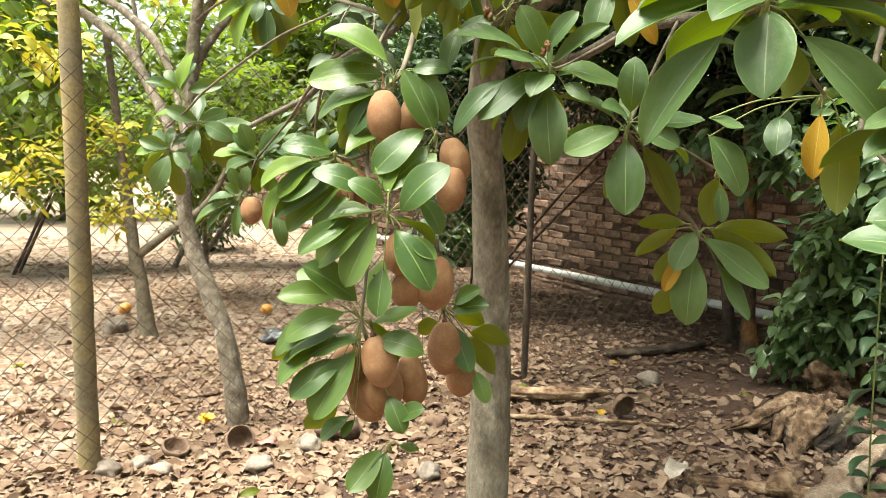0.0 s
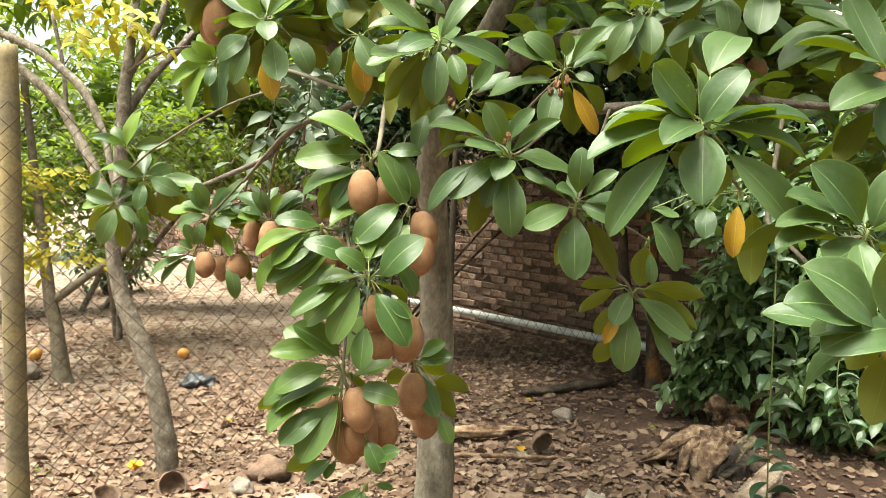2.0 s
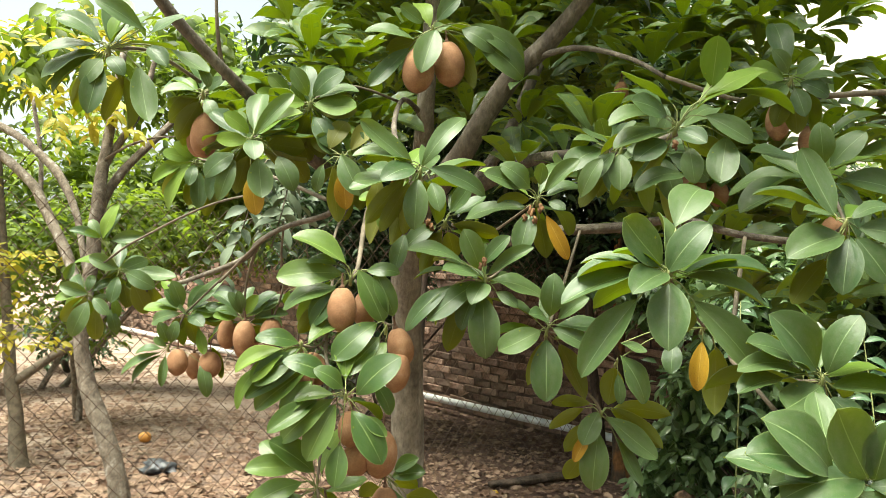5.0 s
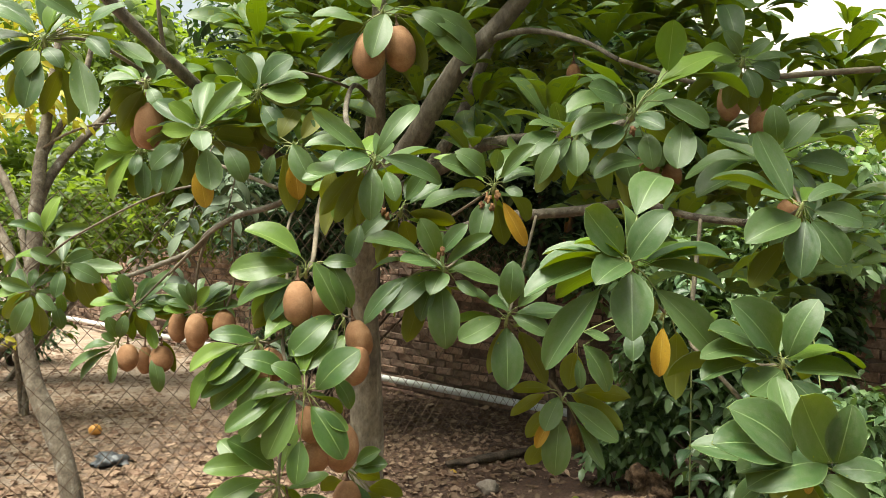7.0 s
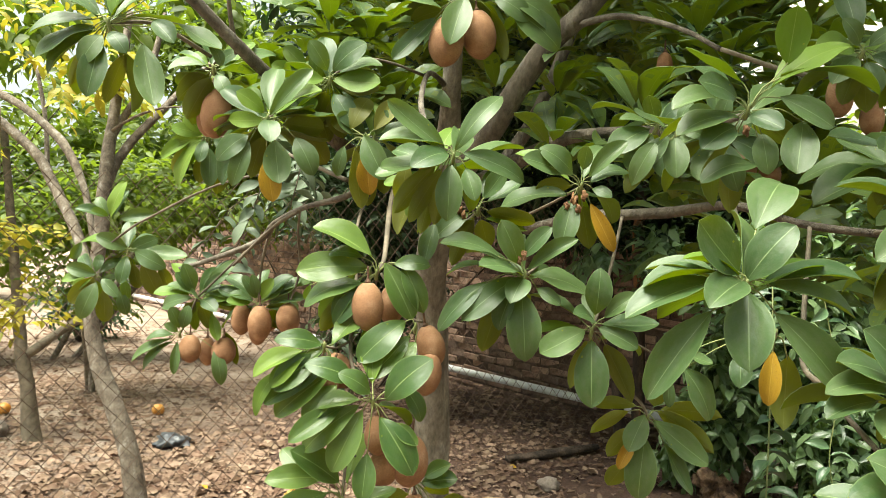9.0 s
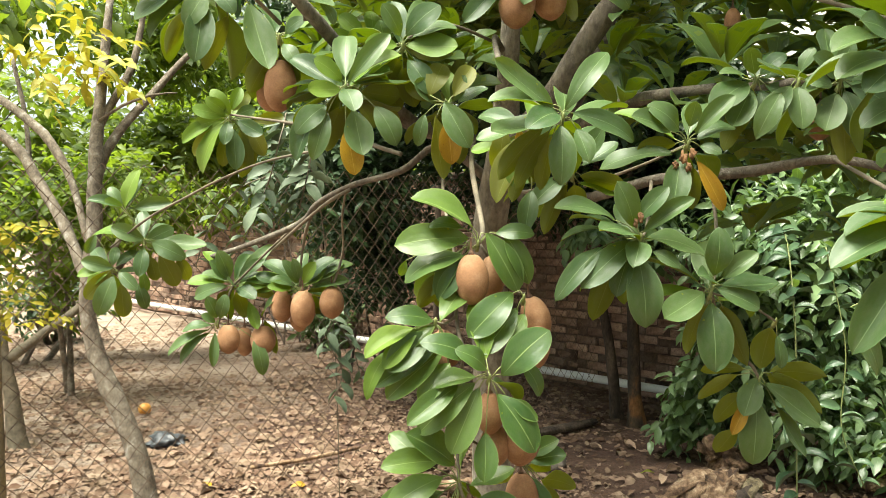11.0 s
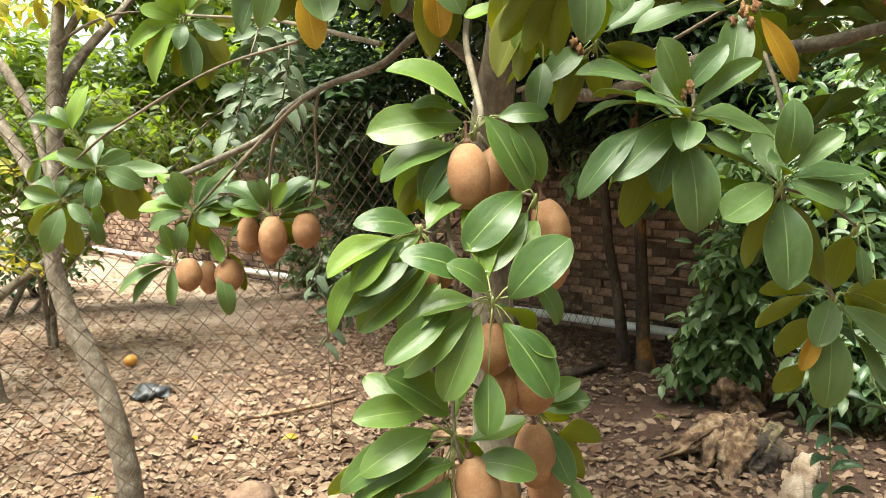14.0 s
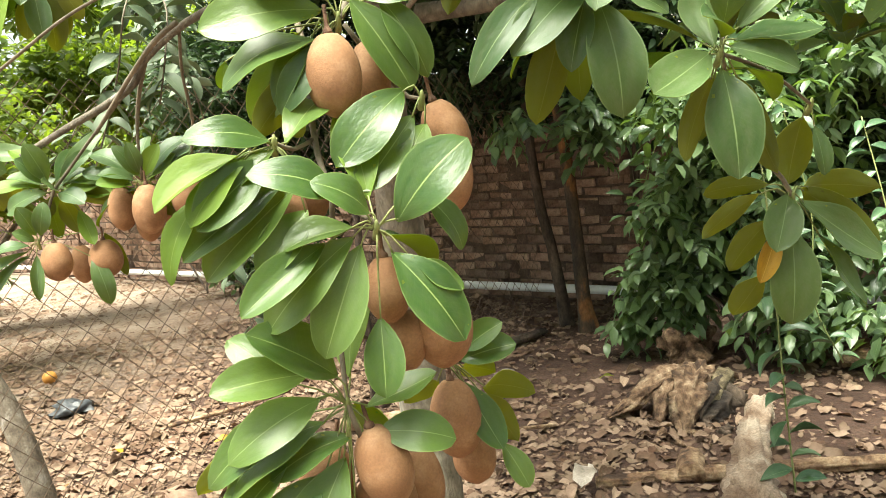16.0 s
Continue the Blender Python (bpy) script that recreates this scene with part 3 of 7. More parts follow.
# -- branches --
branch('trunk', [(0.133, 2.280, 0.602, 0.0576), (0.131, 2.280, 1.110, 0.0497), (0.115, 2.240, 1.409, 0.0434), (0.104, 2.200, 1.553, 0.0426), (0.125, 2.130, 1.783, 0.0370), (0.118, 2.050, 1.971, 0.0255), (0.118, 2.020, 2.098, 0.0224), (0.122, 2.000, 2.324, 0.0182)])
branch('limb_right', [(0.141, 2.120, 1.768, 0.0338), (0.217, 2.000, 1.896, 0.0295), (0.316, 1.920, 2.075, 0.0262), (0.400, 1.860, 2.165, 0.0245), (0.493, 1.800, 2.291, 0.0202)])
branch('bough_right', [(0.178, 2.150, 1.653, 0.0187), (0.295, 2.000, 1.648, 0.0133), (0.373, 1.800, 1.685, 0.0123), (0.445, 1.680, 1.692, 0.0117), (0.539, 1.660, 1.701, 0.0118), (0.607, 1.500, 1.717, 0.0087), (0.678, 1.350, 1.682, 0.0070), (0.855, 1.250, 1.667, 0.0071)])
branch('bough_up', [(0.207, 2.100, 1.768, 0.0214), (0.293, 2.000, 1.824, 0.0193), (0.371, 1.900, 1.869, 0.0158), (0.467, 1.750, 1.879, 0.0109), (0.490, 1.500, 1.856, 0.0085), (0.445, 1.150, 1.846, 0.0050)])
branch('limb_pale', [(0.274, 2.200, 1.805, 0.0177), (0.371, 2.200, 1.951, 0.0179), (0.436, 2.200, 2.113, 0.0165), (0.501, 2.200, 2.277, 0.0152)])
branch('bough_left', [(0.114, 2.200, 1.691, 0.0143), (-0.036, 2.100, 1.779, 0.0091), (-0.130, 2.150, 1.719, 0.0077), (-0.243, 2.300, 1.685, 0.0074), (-0.325, 2.400, 1.638, 0.0085), (-0.368, 2.450, 1.587, 0.0087), (-0.516, 2.550, 1.522, 0.0073), (-0.636, 2.700, 1.478, 0.0077)])
branch('bough_left_b', [(-0.254, 2.180, 1.673, 0.0049), (-0.292, 2.220, 1.652, 0.0050), (-0.338, 2.300, 1.614, 0.0044), (-0.389, 2.400, 1.565, 0.0046), (-0.445, 2.500, 1.509, 0.0040)])
branch('drop_a', [(-0.323, 2.420, 1.641, 0.0045), (-0.351, 2.480, 1.569, 0.0046), (-0.366, 2.500, 1.482, 0.0035), (-0.370, 2.520, 1.403, 0.0036)])
branch('drop_b', [(-0.251, 2.320, 1.680, 0.0033), (-0.257, 2.400, 1.605, 0.0034), (-0.251, 2.480, 1.500, 0.0035), (-0.279, 2.500, 1.398, 0.0036)])
branch('drop_c', [(-0.364, 2.460, 1.593, 0.0045), (-0.448, 2.540, 1.514, 0.0036), (-0.538, 2.600, 1.423, 0.0037), (-0.564, 2.620, 1.395, 0.0037), (-0.588, 2.620, 1.333, 0.0024), (-0.606, 2.600, 1.290, 0.0024)])
branch('limb_topleft', [(-0.005, 2.120, 1.810, 0.0214), (-0.129, 2.000, 1.823, 0.0188), (-0.265, 1.850, 1.927, 0.0149), (-0.373, 1.720, 2.009, 0.0128), (-0.467, 1.650, 2.095, 0.0125), (-0.528, 1.600, 2.167, 0.0124)])
branch('twig_topleft', [(-0.375, 1.740, 1.994, 0.0054), (-0.386, 1.700, 2.064, 0.0046), (-0.391, 1.680, 2.129, 0.0038), (-0.394, 1.680, 2.187, 0.0031)])
branch('twig_l2', [(-0.425, 1.720, 1.983, 0.0046), (-0.487, 1.500, 1.994, 0.0034), (-0.520, 1.340, 1.962, 0.0031), (-0.524, 1.300, 1.952, 0.0024)])
branch('twig_c1', [(0.106, 2.050, 2.000, 0.0081), (0.045, 1.900, 2.005, 0.0059), (0.006, 1.700, 1.911, 0.0061), (0.005, 1.500, 1.821, 0.0047), (0.027, 1.410, 1.782, 0.0032)])
branch('twig_up', [(0.036, 1.900, 1.997, 0.0042), (-0.044, 1.850, 2.013, 0.0033), (-0.113, 1.800, 2.009, 0.0032), (-0.171, 1.760, 1.969, 0.0031)])
branch('stem_strand', [(-0.015, 1.850, 1.790, 0.0057), (-0.044, 1.750, 1.715, 0.0054), (-0.061, 1.620, 1.634, 0.0058), (-0.072, 1.540, 1.585, 0.0048), (-0.086, 1.520, 1.564, 0.0039)])
branch('stem_strand_b', [(-0.051, 1.900, 1.781, 0.0039), (-0.103, 1.750, 1.694, 0.0036), (-0.124, 1.620, 1.620, 0.0033), (-0.122, 1.560, 1.538, 0.0040), (-0.131, 1.500, 1.439, 0.0039), (-0.124, 1.470, 1.387, 0.0038), (-0.093, 1.420, 1.347, 0.0037)])
branch('stem_low', [(-0.124, 1.470, 1.387, 0.0031), (-0.128, 1.500, 1.294, 0.0031), (-0.134, 1.480, 1.208, 0.0031), (-0.138, 1.450, 1.159, 0.0031), (-0.129, 1.450, 1.121, 0.0031)])
branch('stem_h2', [(-0.131, 1.500, 1.439, 0.0023), (-0.157, 1.470, 1.430, 0.0023), (-0.179, 1.440, 1.438, 0.0023)])
branch('stem_h5', [(-0.121, 1.500, 1.227, 0.0024), (-0.062, 1.530, 1.186, 0.0024), (0.001, 1.560, 1.158, 0.0025)])
branch('stem_f2', [(-0.076, 1.545, 1.562, 0.0030), (-0.037, 1.555, 1.508, 0.0028), (-0.010, 1.550, 1.475, 0.0026), (0.004, 1.525, 1.474, 0.0022)])
branch('twig_r1', [(0.373, 1.800, 1.685, 0.0041), (0.277, 1.600, 1.629, 0.0037), (0.202, 1.450, 1.588, 0.0027), (0.170, 1.400, 1.576, 0.0026)])
branch('twig_r2', [(0.445, 1.680, 1.692, 0.0039), (0.364, 1.500, 1.597, 0.0035), (0.308, 1.400, 1.514, 0.0027), (0.291, 1.380, 1.481, 0.0026)])
branch('twig_r4t', [(0.291, 1.380, 1.481, 0.0022), (0.380, 1.420, 1.457, 0.0021), (0.464, 1.460, 1.416, 0.0019)])
branch('twig_r4', [(0.291, 1.380, 1.481, 0.0026), (0.356, 1.450, 1.394, 0.0028), (0.425, 1.470, 1.331, 0.0029), (0.438, 1.470, 1.305, 0.0029)])
branch('twig_r3', [(0.607, 1.500, 1.717, 0.0037), (0.429, 1.100, 1.643, 0.0034), (0.323, 0.890, 1.604, 0.0024)])
branch('twig_r3b', [(0.323, 0.890, 1.604, 0.0024), (0.409, 1.000, 1.552, 0.0021), (0.460, 1.060, 1.523, 0.0023)])
branch('twig_r5', [(0.678, 1.350, 1.682, 0.0042), (0.556, 1.150, 1.516, 0.0043), (0.510, 1.050, 1.465, 0.0040), (0.524, 0.920, 1.460, 0.0032), (0.541, 0.860, 1.467, 0.0026)])
branch('twig_r6', [(0.510, 1.050, 1.465, 0.0034), (0.515, 0.850, 1.379, 0.0036), (0.479, 0.720, 1.365, 0.0028)])
branch('twig_r9', [(0.769, 1.300, 1.674, 0.0042), (0.701, 1.100, 1.682, 0.0031), (0.634, 0.960, 1.692, 0.0023)])
branch('twig_r8', [(0.634, 0.960, 1.692, 0.0028), (0.674, 1.050, 1.737, 0.0030), (0.699, 1.120, 1.780, 0.0025)])
branch('twig_c3', [(0.294, 2.000, 1.677, 0.0044), (0.277, 1.650, 1.709, 0.0030), (0.281, 1.450, 1.739, 0.0027)])
branch('twig_c2', [(0.146, 2.100, 1.661, 0.0055), (0.123, 1.750, 1.670, 0.0031), (0.114, 1.580, 1.691, 0.0028)])
branch('bough_upright', [(0.368, 1.900, 2.130, 0.0102), (0.443, 1.750, 2.129, 0.0069), (0.516, 1.600, 2.077, 0.0052), (0.563, 1.500, 2.018, 0.0050)])
branch('bough_far_right', [(0.563, 1.500, 2.018, 0.0050), (0.717, 1.450, 1.969, 0.0050), (0.853, 1.400, 1.978, 0.0064), (0.942, 1.380, 1.987, 0.0065), (1.076, 1.350, 1.997, 0.0067)])
branch('twig_t1', [(0.118, 2.020, 2.098, 0.0054), (0.083, 1.900, 2.129, 0.0043), (0.098, 1.800, 2.161, 0.0033)])
branch('twig_l1', [(-0.265, 1.850, 1.927, 0.0041), (-0.286, 1.750, 1.889, 0.0031), (-0.305, 1.680, 1.858, 0.0030)])
branch('twig_l3', [(-0.292, 2.300, 1.785, 0.0039), (-0.463, 2.550, 1.760, 0.0036), (-0.609, 2.750, 1.710, 0.0039), (-0.720, 2.860, 1.657, 0.0041), (-0.825, 2.990, 1.608, 0.0042), (-0.905, 3.100, 1.560, 0.0043), (-0.985, 3.105, 1.495, 0.0032)])
branch('twig_l6', [(-0.130, 2.150, 1.760, 0.0060), (-0.330, 2.450, 1.850, 0.0050), (-0.567, 2.800, 1.917, 0.0034)])
# -- end of branches --
# -- twigs --
# twigs with their leaves: name of cluster, hub, then per leaf (base, tip from the hub in cm, width in cm, roll in degrees, kind)
leaf_twig('H1', (-0.086, 1.520, 1.564), [
    ((-1.0, 0.0, 3.1), (-11.6, -0.5, 9.0), 7.1, -13, 'g'),
    ((-1.8, 0.0, 1.1), (-15.0, 0.0, 0.3), 6.3, -41, 'g'),
    ((-2.3, 0.0, -2.0), (-13.6, -0.9, -4.7), 6.1, -11, 'g'),
    ((-1.7, 0.0, -2.3), (-7.8, -2.8, -9.2), 3.8, -29, 'g'),
    ((-3.3, 2.0, -4.8), (-10.0, 6.0, -11.0), 4.4, 80, 'o'),
    ((1.5, 0.0, 2.0), (6.9, -2.2, -8.3), 5.3, 31, 'g'),
    ((4.7, 0.0, 2.1), (9.0, -2.8, -6.7), 4.1, 28, 'g'),
    ((3.2, 0.0, 1.8), (9.5, -2.8, 2.2), 3.4, 42, 'g')])
leaf_twig('H1', (-0.086, 1.520, 1.564), [
    ((-2.4, 0.0, 2.8), (-8.7, -1.0, 4.2), 3.8, -12, 'g'),
    ((-2.8, 2.0, -3.1), (-8.3, 6.0, -6.4), 4.2, 74, 'o')])
leaf_twig('H1c', (-0.098, 1.530, 1.566), [
    ((-1.6, 0.0, -1.5), (-6.6, -2.0, -9.3), 3.8, -4, 'g'),
    ((-2.7, 3.0, -0.8), (-9.0, 5.0, -10.5), 4.8, -61, 'g'),
    ((-11.1, 4.0, -3.1), (-11.9, 5.0, -6.1), 1.6, -76, 'b'),
    ((-6.2, 5.0, -7.5), (-3.5, 6.0, -12.2), 2.8, 71, 'o')])
leaf_twig('H1b', (-0.013, 1.480, 1.470), [
    ((-1.9, 0.0, 1.0), (-10.6, -2.8, -6.0), 5.8, -30, 'g'),
    ((-1.1, 0.0, -1.7), (-8.5, -2.8, -9.4), 4.7, -27, 'g'),
    ((0.1, 0.0, -2.8), (-3.4, -2.8, -7.0), 3.5, -19, 'g')])
leaf_twig('H3', (-0.091, 1.420, 1.343), [
    ((2.2, 0.0, 0.3), (9.1, -2.8, 8.3), 6.3, 45, 'g'),
    ((-3.2, 0.0, 3.6), (-11.3, -2.8, 7.5), 4.5, -41, 'g'),
    ((-0.5, 0.0, 1.5), (-5.5, -2.8, 5.7), 4.0, -49, 'g'),
    ((-2.3, 0.0, 0.3), (-9.7, -1.0, -0.5), 4.3, -9, 'g'),
    ((-5.3, 0.0, -0.9), (-14.5, -2.8, -6.4), 4.1, -30, 'g'),
    ((-2.5, 0.0, -0.7), (-12.5, 0.0, -8.6), 5.2, -35, 'g'),
    ((-1.8, 0.0, -1.5), (-7.0, -1.6, -12.1), 5.3, -25, 'g'),
    ((1.2, 0.0, -2.6), (7.4, -3.0, -12.2), 5.9, 27, 'g')], 2)
leaf_twig('H3', (-0.091, 1.420, 1.343), [
    ((-0.7, 0.0, -9.2), (-1.6, -2.8, -16.8), 4.2, -4, 'g'),
    ((5.3, 0.0, 2.6), (9.1, -1.0, -3.0), 4.0, 12, 'g'),
    ((3.1, 0.0, -3.6), (7.9, -1.0, -7.7), 3.7, 10, 'g')])
leaf_twig('H2', (-0.179, 1.440, 1.438), [
    ((-0.4, 0.0, 0.2), (-8.1, -2.8, 2.0), 3.8, -40, 'g'),
    ((-3.6, 0.0, -0.9), (-12.3, -2.0, -4.7), 4.5, -10, 'b'),
    ((-3.1, 0.0, -1.3), (-9.2, -3.0, -6.8), 3.8, -9, 'b'),
    ((-1.0, 0.0, -1.5), (-8.5, -2.8, -7.4), 5.1, -31, 'g'),
    ((0.7, 0.0, -3.8), (-10.4, 0.0, -10.4), 4.1, -37, 'g'),
    ((1.6, 0.0, -4.5), (-8.6, 0.0, -12.5), 5.2, -37, 'g'),
    ((-7.3, 0.0, -3.9), (-12.6, -1.0, -11.9), 3.0, -12, 'b'),
    ((2.4, 0.0, -7.0), (-3.3, -2.8, -12.7), 4.3, -27, 'g')], 2)
leaf_twig('H2', (-0.179, 1.440, 1.438), [
    ((0.0, 0.0, -0.6), (-4.7, -1.0, -3.8), 3.3, -10, 'g')])
leaf_twig('H4', (-0.138, 1.450, 1.159), [
    ((-0.7, 0.0, 3.1), (-9.0, -3.0, 9.9), 5.7, -40, 'g'),
    ((-3.5, 0.0, 3.9), (-13.7, -2.8, 4.4), 4.7, -31, 'g'),
    ((-5.9, 0.0, 3.3), (-11.3, 5.0, 8.1), 3.8, -26, 'g'),
    ((-3.9, 0.0, 1.1), (-16.0, 0.0, -5.6), 4.4, -32, 'g'),
    ((-2.8, 0.0, 1.1), (-12.9, -3.0, -2.2), 5.0, -28, 'g'),
    ((-2.6, 0.0, -1.5), (-14.3, 0.0, -6.1), 6.0, -8, 'g'),
    ((-0.2, 0.0, -3.5), (-9.2, -1.0, -5.9), 4.6, -7, 'g'),
    ((-1.0, 0.0, -5.7), (-8.2, -3.0, -16.8), 6.5, -22, 'g')], 2)
leaf_twig('H4', (-0.138, 1.450, 1.159), [
    ((-3.3, 0.0, -7.3), (-12.1, -2.8, -13.0), 5.1, -26, 'g'),
    ((-6.8, 0.0, -4.9), (-14.6, -1.0, -11.1), 5.2, -8, 'g'),
    ((2.7, 0.0, -3.6), (10.6, -2.8, -4.7), 4.9, 29, 'g'),
    ((1.7, 0.0, -0.7), (9.8, -1.0, 1.5), 3.8, 8, 'g'),
    ((-9.1, 2.0, -2.7), (-16.8, 6.0, -9.3), 3.6, 89, 'o'),
    ((4.6, 0.0, -13.6), (7.4, -2.8, -19.2), 4.0, 17, 'g'),
    ((6.0, 0.0, -17.7), (10.8, -2.8, -14.8), 3.6, 33, 'g'),
    ((-2.1, 0.0, -17.3), (-7.1, -1.0, -21.2), 3.7, -6, 'g')])
leaf_twig('H4', (-0.138, 1.450, 1.159), [
    ((-1.2, 0.0, -17.8), (-3.4, -1.0, -20.7), 2.2, -5, 'g'),
    ((-4.5, 2.0, -16.1), (-11.2, 6.0, -22.0), 3.9, 90, 'o')])
leaf_twig('H5', (0.001, 1.560, 1.158), [
    ((2.3, 0.0, 0.7), (6.6, -2.8, 4.1), 3.5, 42, 'g'),
    ((1.8, 0.0, -0.5), (8.2, -2.8, 1.3), 4.2, 34, 'g'),
    ((2.0, 0.0, -3.2), (5.1, -2.8, -11.6), 4.2, 21, 'g'),
    ((5.1, 2.0, -5.0), (12.3, 6.0, -7.3), 4.1, -88, 'o'),
    ((4.9, 2.0, -6.1), (9.8, 6.0, -13.5), 3.9, -77, 'o'),
    ((6.2, 0.0, -12.0), (8.3, -2.8, -17.2), 3.3, 18, 'g'),
    ((-0.6, 2.0, -3.1), (-4.4, 6.0, -6.0), 3.6, 77, 'o'),
    ((2.6, 2.0, -1.9), (7.8, 6.0, -4.1), 4.0, -79, 'o')])
leaf_twig('H6', (-0.091, 1.470, 0.924), [
    ((-1.4, 0.0, -0.4), (-6.8, -2.8, -7.2), 5.0, -22, 'g'),
    ((-0.6, 0.0, -0.8), (-2.4, -2.8, -9.3), 4.8, -12, 'g'),
    ((1.6, 0.0, 0.4), (5.2, -1.0, -0.4), 2.2, 5, 'g')])
leaf_twig('R1', (0.170, 1.400, 1.576), [
    ((-4.8, 0.0, 3.1), (-15.2, -1.0, 6.3), 5.4, -11, 'g'),
    ((-1.2, 0.0, 1.9), (-5.1, -2.8, 9.5), 4.7, -76, 'g'),
    ((0.5, 0.0, 1.0), (8.4, -2.8, 7.0), 3.1, 41, 'g'),
    ((-0.6, 0.0, 3.0), (3.7, -2.8, 8.7), 3.4, 50, 'g'),
    ((-4.1, 0.0, 1.1), (-14.0, 0.8, 0.9), 4.4, 13, 'g'),
    ((-0.3, 0.0, -0.2), (-9.0, -5.0, 2.2), 5.6, -7, 'g'),
    ((0.8, 0.0, -0.0), (11.9, -0.9, -2.6), 6.4, 11, 'g'),
    ((2.1, 0.0, -2.2), (5.9, -2.8, -4.8), 2.6, 34, 'g')], 5)
leaf_twig('R1', (0.170, 1.400, 1.576), [
    ((-0.1, 0.0, -0.6), (-3.6, -6.0, -3.7), 4.4, -7, 'g'),
    ((-1.4, 0.0, -0.6), (-11.6, -3.0, -7.7), 4.9, -26, 'g'),
    ((-6.9, 0.0, -1.3), (-15.8, -2.1, -9.2), 3.7, -27, 'g'),
    ((-3.6, 2.0, -3.5), (-6.1, 6.0, -15.1), 4.4, 103, 'o'),
    ((-0.5, 0.0, -3.0), (-0.3, -4.0, -14.4), 6.2, 13, 'g'),
    ((-1.9, 0.0, -2.3), (-4.9, -1.0, -9.7), 3.9, -2, 'g')])
leaf_twig('R2', (0.291, 1.380, 1.481), [
    ((0.5, 0.0, 2.9), (0.3, -2.8, 10.8), 4.8, -113, 'g'),
    ((2.2, 0.0, 2.4), (7.0, -2.8, 7.1), 3.4, 43, 'g'),
    ((-1.2, 0.0, 0.2), (-10.2, -2.8, -4.1), 5.3, -24, 'g'),
    ((0.1, 0.0, 1.7), (-4.2, -5.0, 4.0), 4.0, -32, 'g'),
    ((1.1, 0.0, 0.6), (7.6, -2.8, -2.5), 4.2, 37, 'g'),
    ((1.7, 0.0, 1.3), (11.9, -1.0, 1.0), 5.3, 9, 'g'),
    ((0.0, 0.0, -1.5), (-0.5, -3.0, -13.1), 6.2, 13, 'g'),
    ((0.1, 2.0, -2.2), (-1.8, 6.0, -10.8), 2.9, 82, 'o')], 5)
leaf_twig('R2', (0.291, 1.380, 1.481), [
    ((3.1, 2.0, -2.5), (10.1, 6.0, -13.4), 4.1, -75, 'o')])
leaf_twig('R3', (0.323, 0.890, 1.604), [
    ((-3.5, 0.0, 0.5), (-15.2, 0.0, -4.0), 5.2, -6, 'g'),
    ((-3.5, 0.0, 1.4), (-12.9, 0.8, 0.1), 5.0, 13, 'g'),
    ((-0.5, 0.0, 0.5), (-6.8, -5.0, -1.8), 4.9, -11, 'g'),
    ((-4.2, 0.0, -3.2), (-12.2, 0.0, -13.9), 4.6, -20, 'g'),
    ((-0.9, 0.0, 1.4), (-8.2, -2.7, 7.6), 5.8, -61, 'g'),
    ((-1.0, 0.0, 1.2), (-7.7, 0.8, 3.5), 4.1, 13, 'b'),
    ((-0.0, 0.0, 0.5), (4.2, -2.7, 7.7), 5.1, 39, 'g'),
    ((1.1, 0.0, -0.3), (10.3, 0.8, 2.9), 5.4, -14, 'b')], 5)
leaf_twig('R3', (0.323, 0.890, 1.604), [
    ((2.3, 0.0, 0.6), (15.3, 0.0, 1.4), 4.2, 7, 'g'),
    ((2.8, 0.0, 0.1), (14.8, 0.0, -3.4), 4.5, 10, 'g'),
    ((0.3, 0.0, -0.9), (-1.7, -5.0, -9.4), 5.8, 13, 'g'),
    ((3.9, 0.0, -3.3), (13.4, 0.0, -12.3), 5.2, 54, 'g'),
    ((0.9, 0.0, 6.9), (6.8, 5.0, 13.9), 6.0, 4, 'g')])
leaf_twig('R3b', (0.460, 1.060, 1.523), [
    ((-0.2, 0.0, -2.4), (-1.2, -1.0, -10.2), 3.1, 15, 'y'),
    ((3.2, 2.0, -3.5), (5.3, 6.0, -14.5), 4.7, -59, 'o'),
    ((-5.1, 0.0, -2.7), (-6.5, -2.8, -7.2), 3.2, 10, 'g'),
    ((-13.8, 0.0, -4.9), (-9.4, -1.0, -12.2), 5.0, 20, 'g'),
    ((-13.8, 0.0, -2.9), (-9.9, -1.0, -4.4), 2.5, 11, 'g')])
leaf_twig('R4', (0.438, 1.470, 1.305), [
    ((-3.0, 2.0, 0.9), (-9.2, 6.0, -4.1), 2.7, 96, 'o'),
    ((-1.7, 2.0, 1.8), (-8.6, 6.0, 1.7), 2.8, 95, 'o'),
    ((-0.5, 0.0, 0.5), (-4.7, -3.0, -5.6), 4.6, -6, 'g'),
    ((-1.7, 2.0, -2.5), (-5.6, 6.0, -8.8), 3.8, 92, 'o'),
    ((-2.4, 0.0, -3.8), (-5.8, -1.0, -9.6), 2.6, -18, 'y'),
    ((-0.4, 0.0, -3.7), (-2.1, -2.0, -15.3), 6.1, 9, 'g'),
    ((-3.3, 2.0, -9.3), (-5.3, 6.0, -15.3), 3.8, 73, 'o'),
    ((1.2, 0.0, -0.5), (12.0, 0.0, -9.2), 5.3, 43, 'g')])
leaf_twig('R4', (0.438, 1.470, 1.305), [
    ((2.8, 2.0, 0.7), (14.8, 3.0, -7.2), 4.3, -88, 'o'),
    ((3.3, 0.0, -4.6), (8.6, -0.8, -14.8), 3.5, 20, 'g'),
    ((3.5, 2.0, 0.9), (17.1, 5.4, -0.7), 4.2, -91, 'o')])
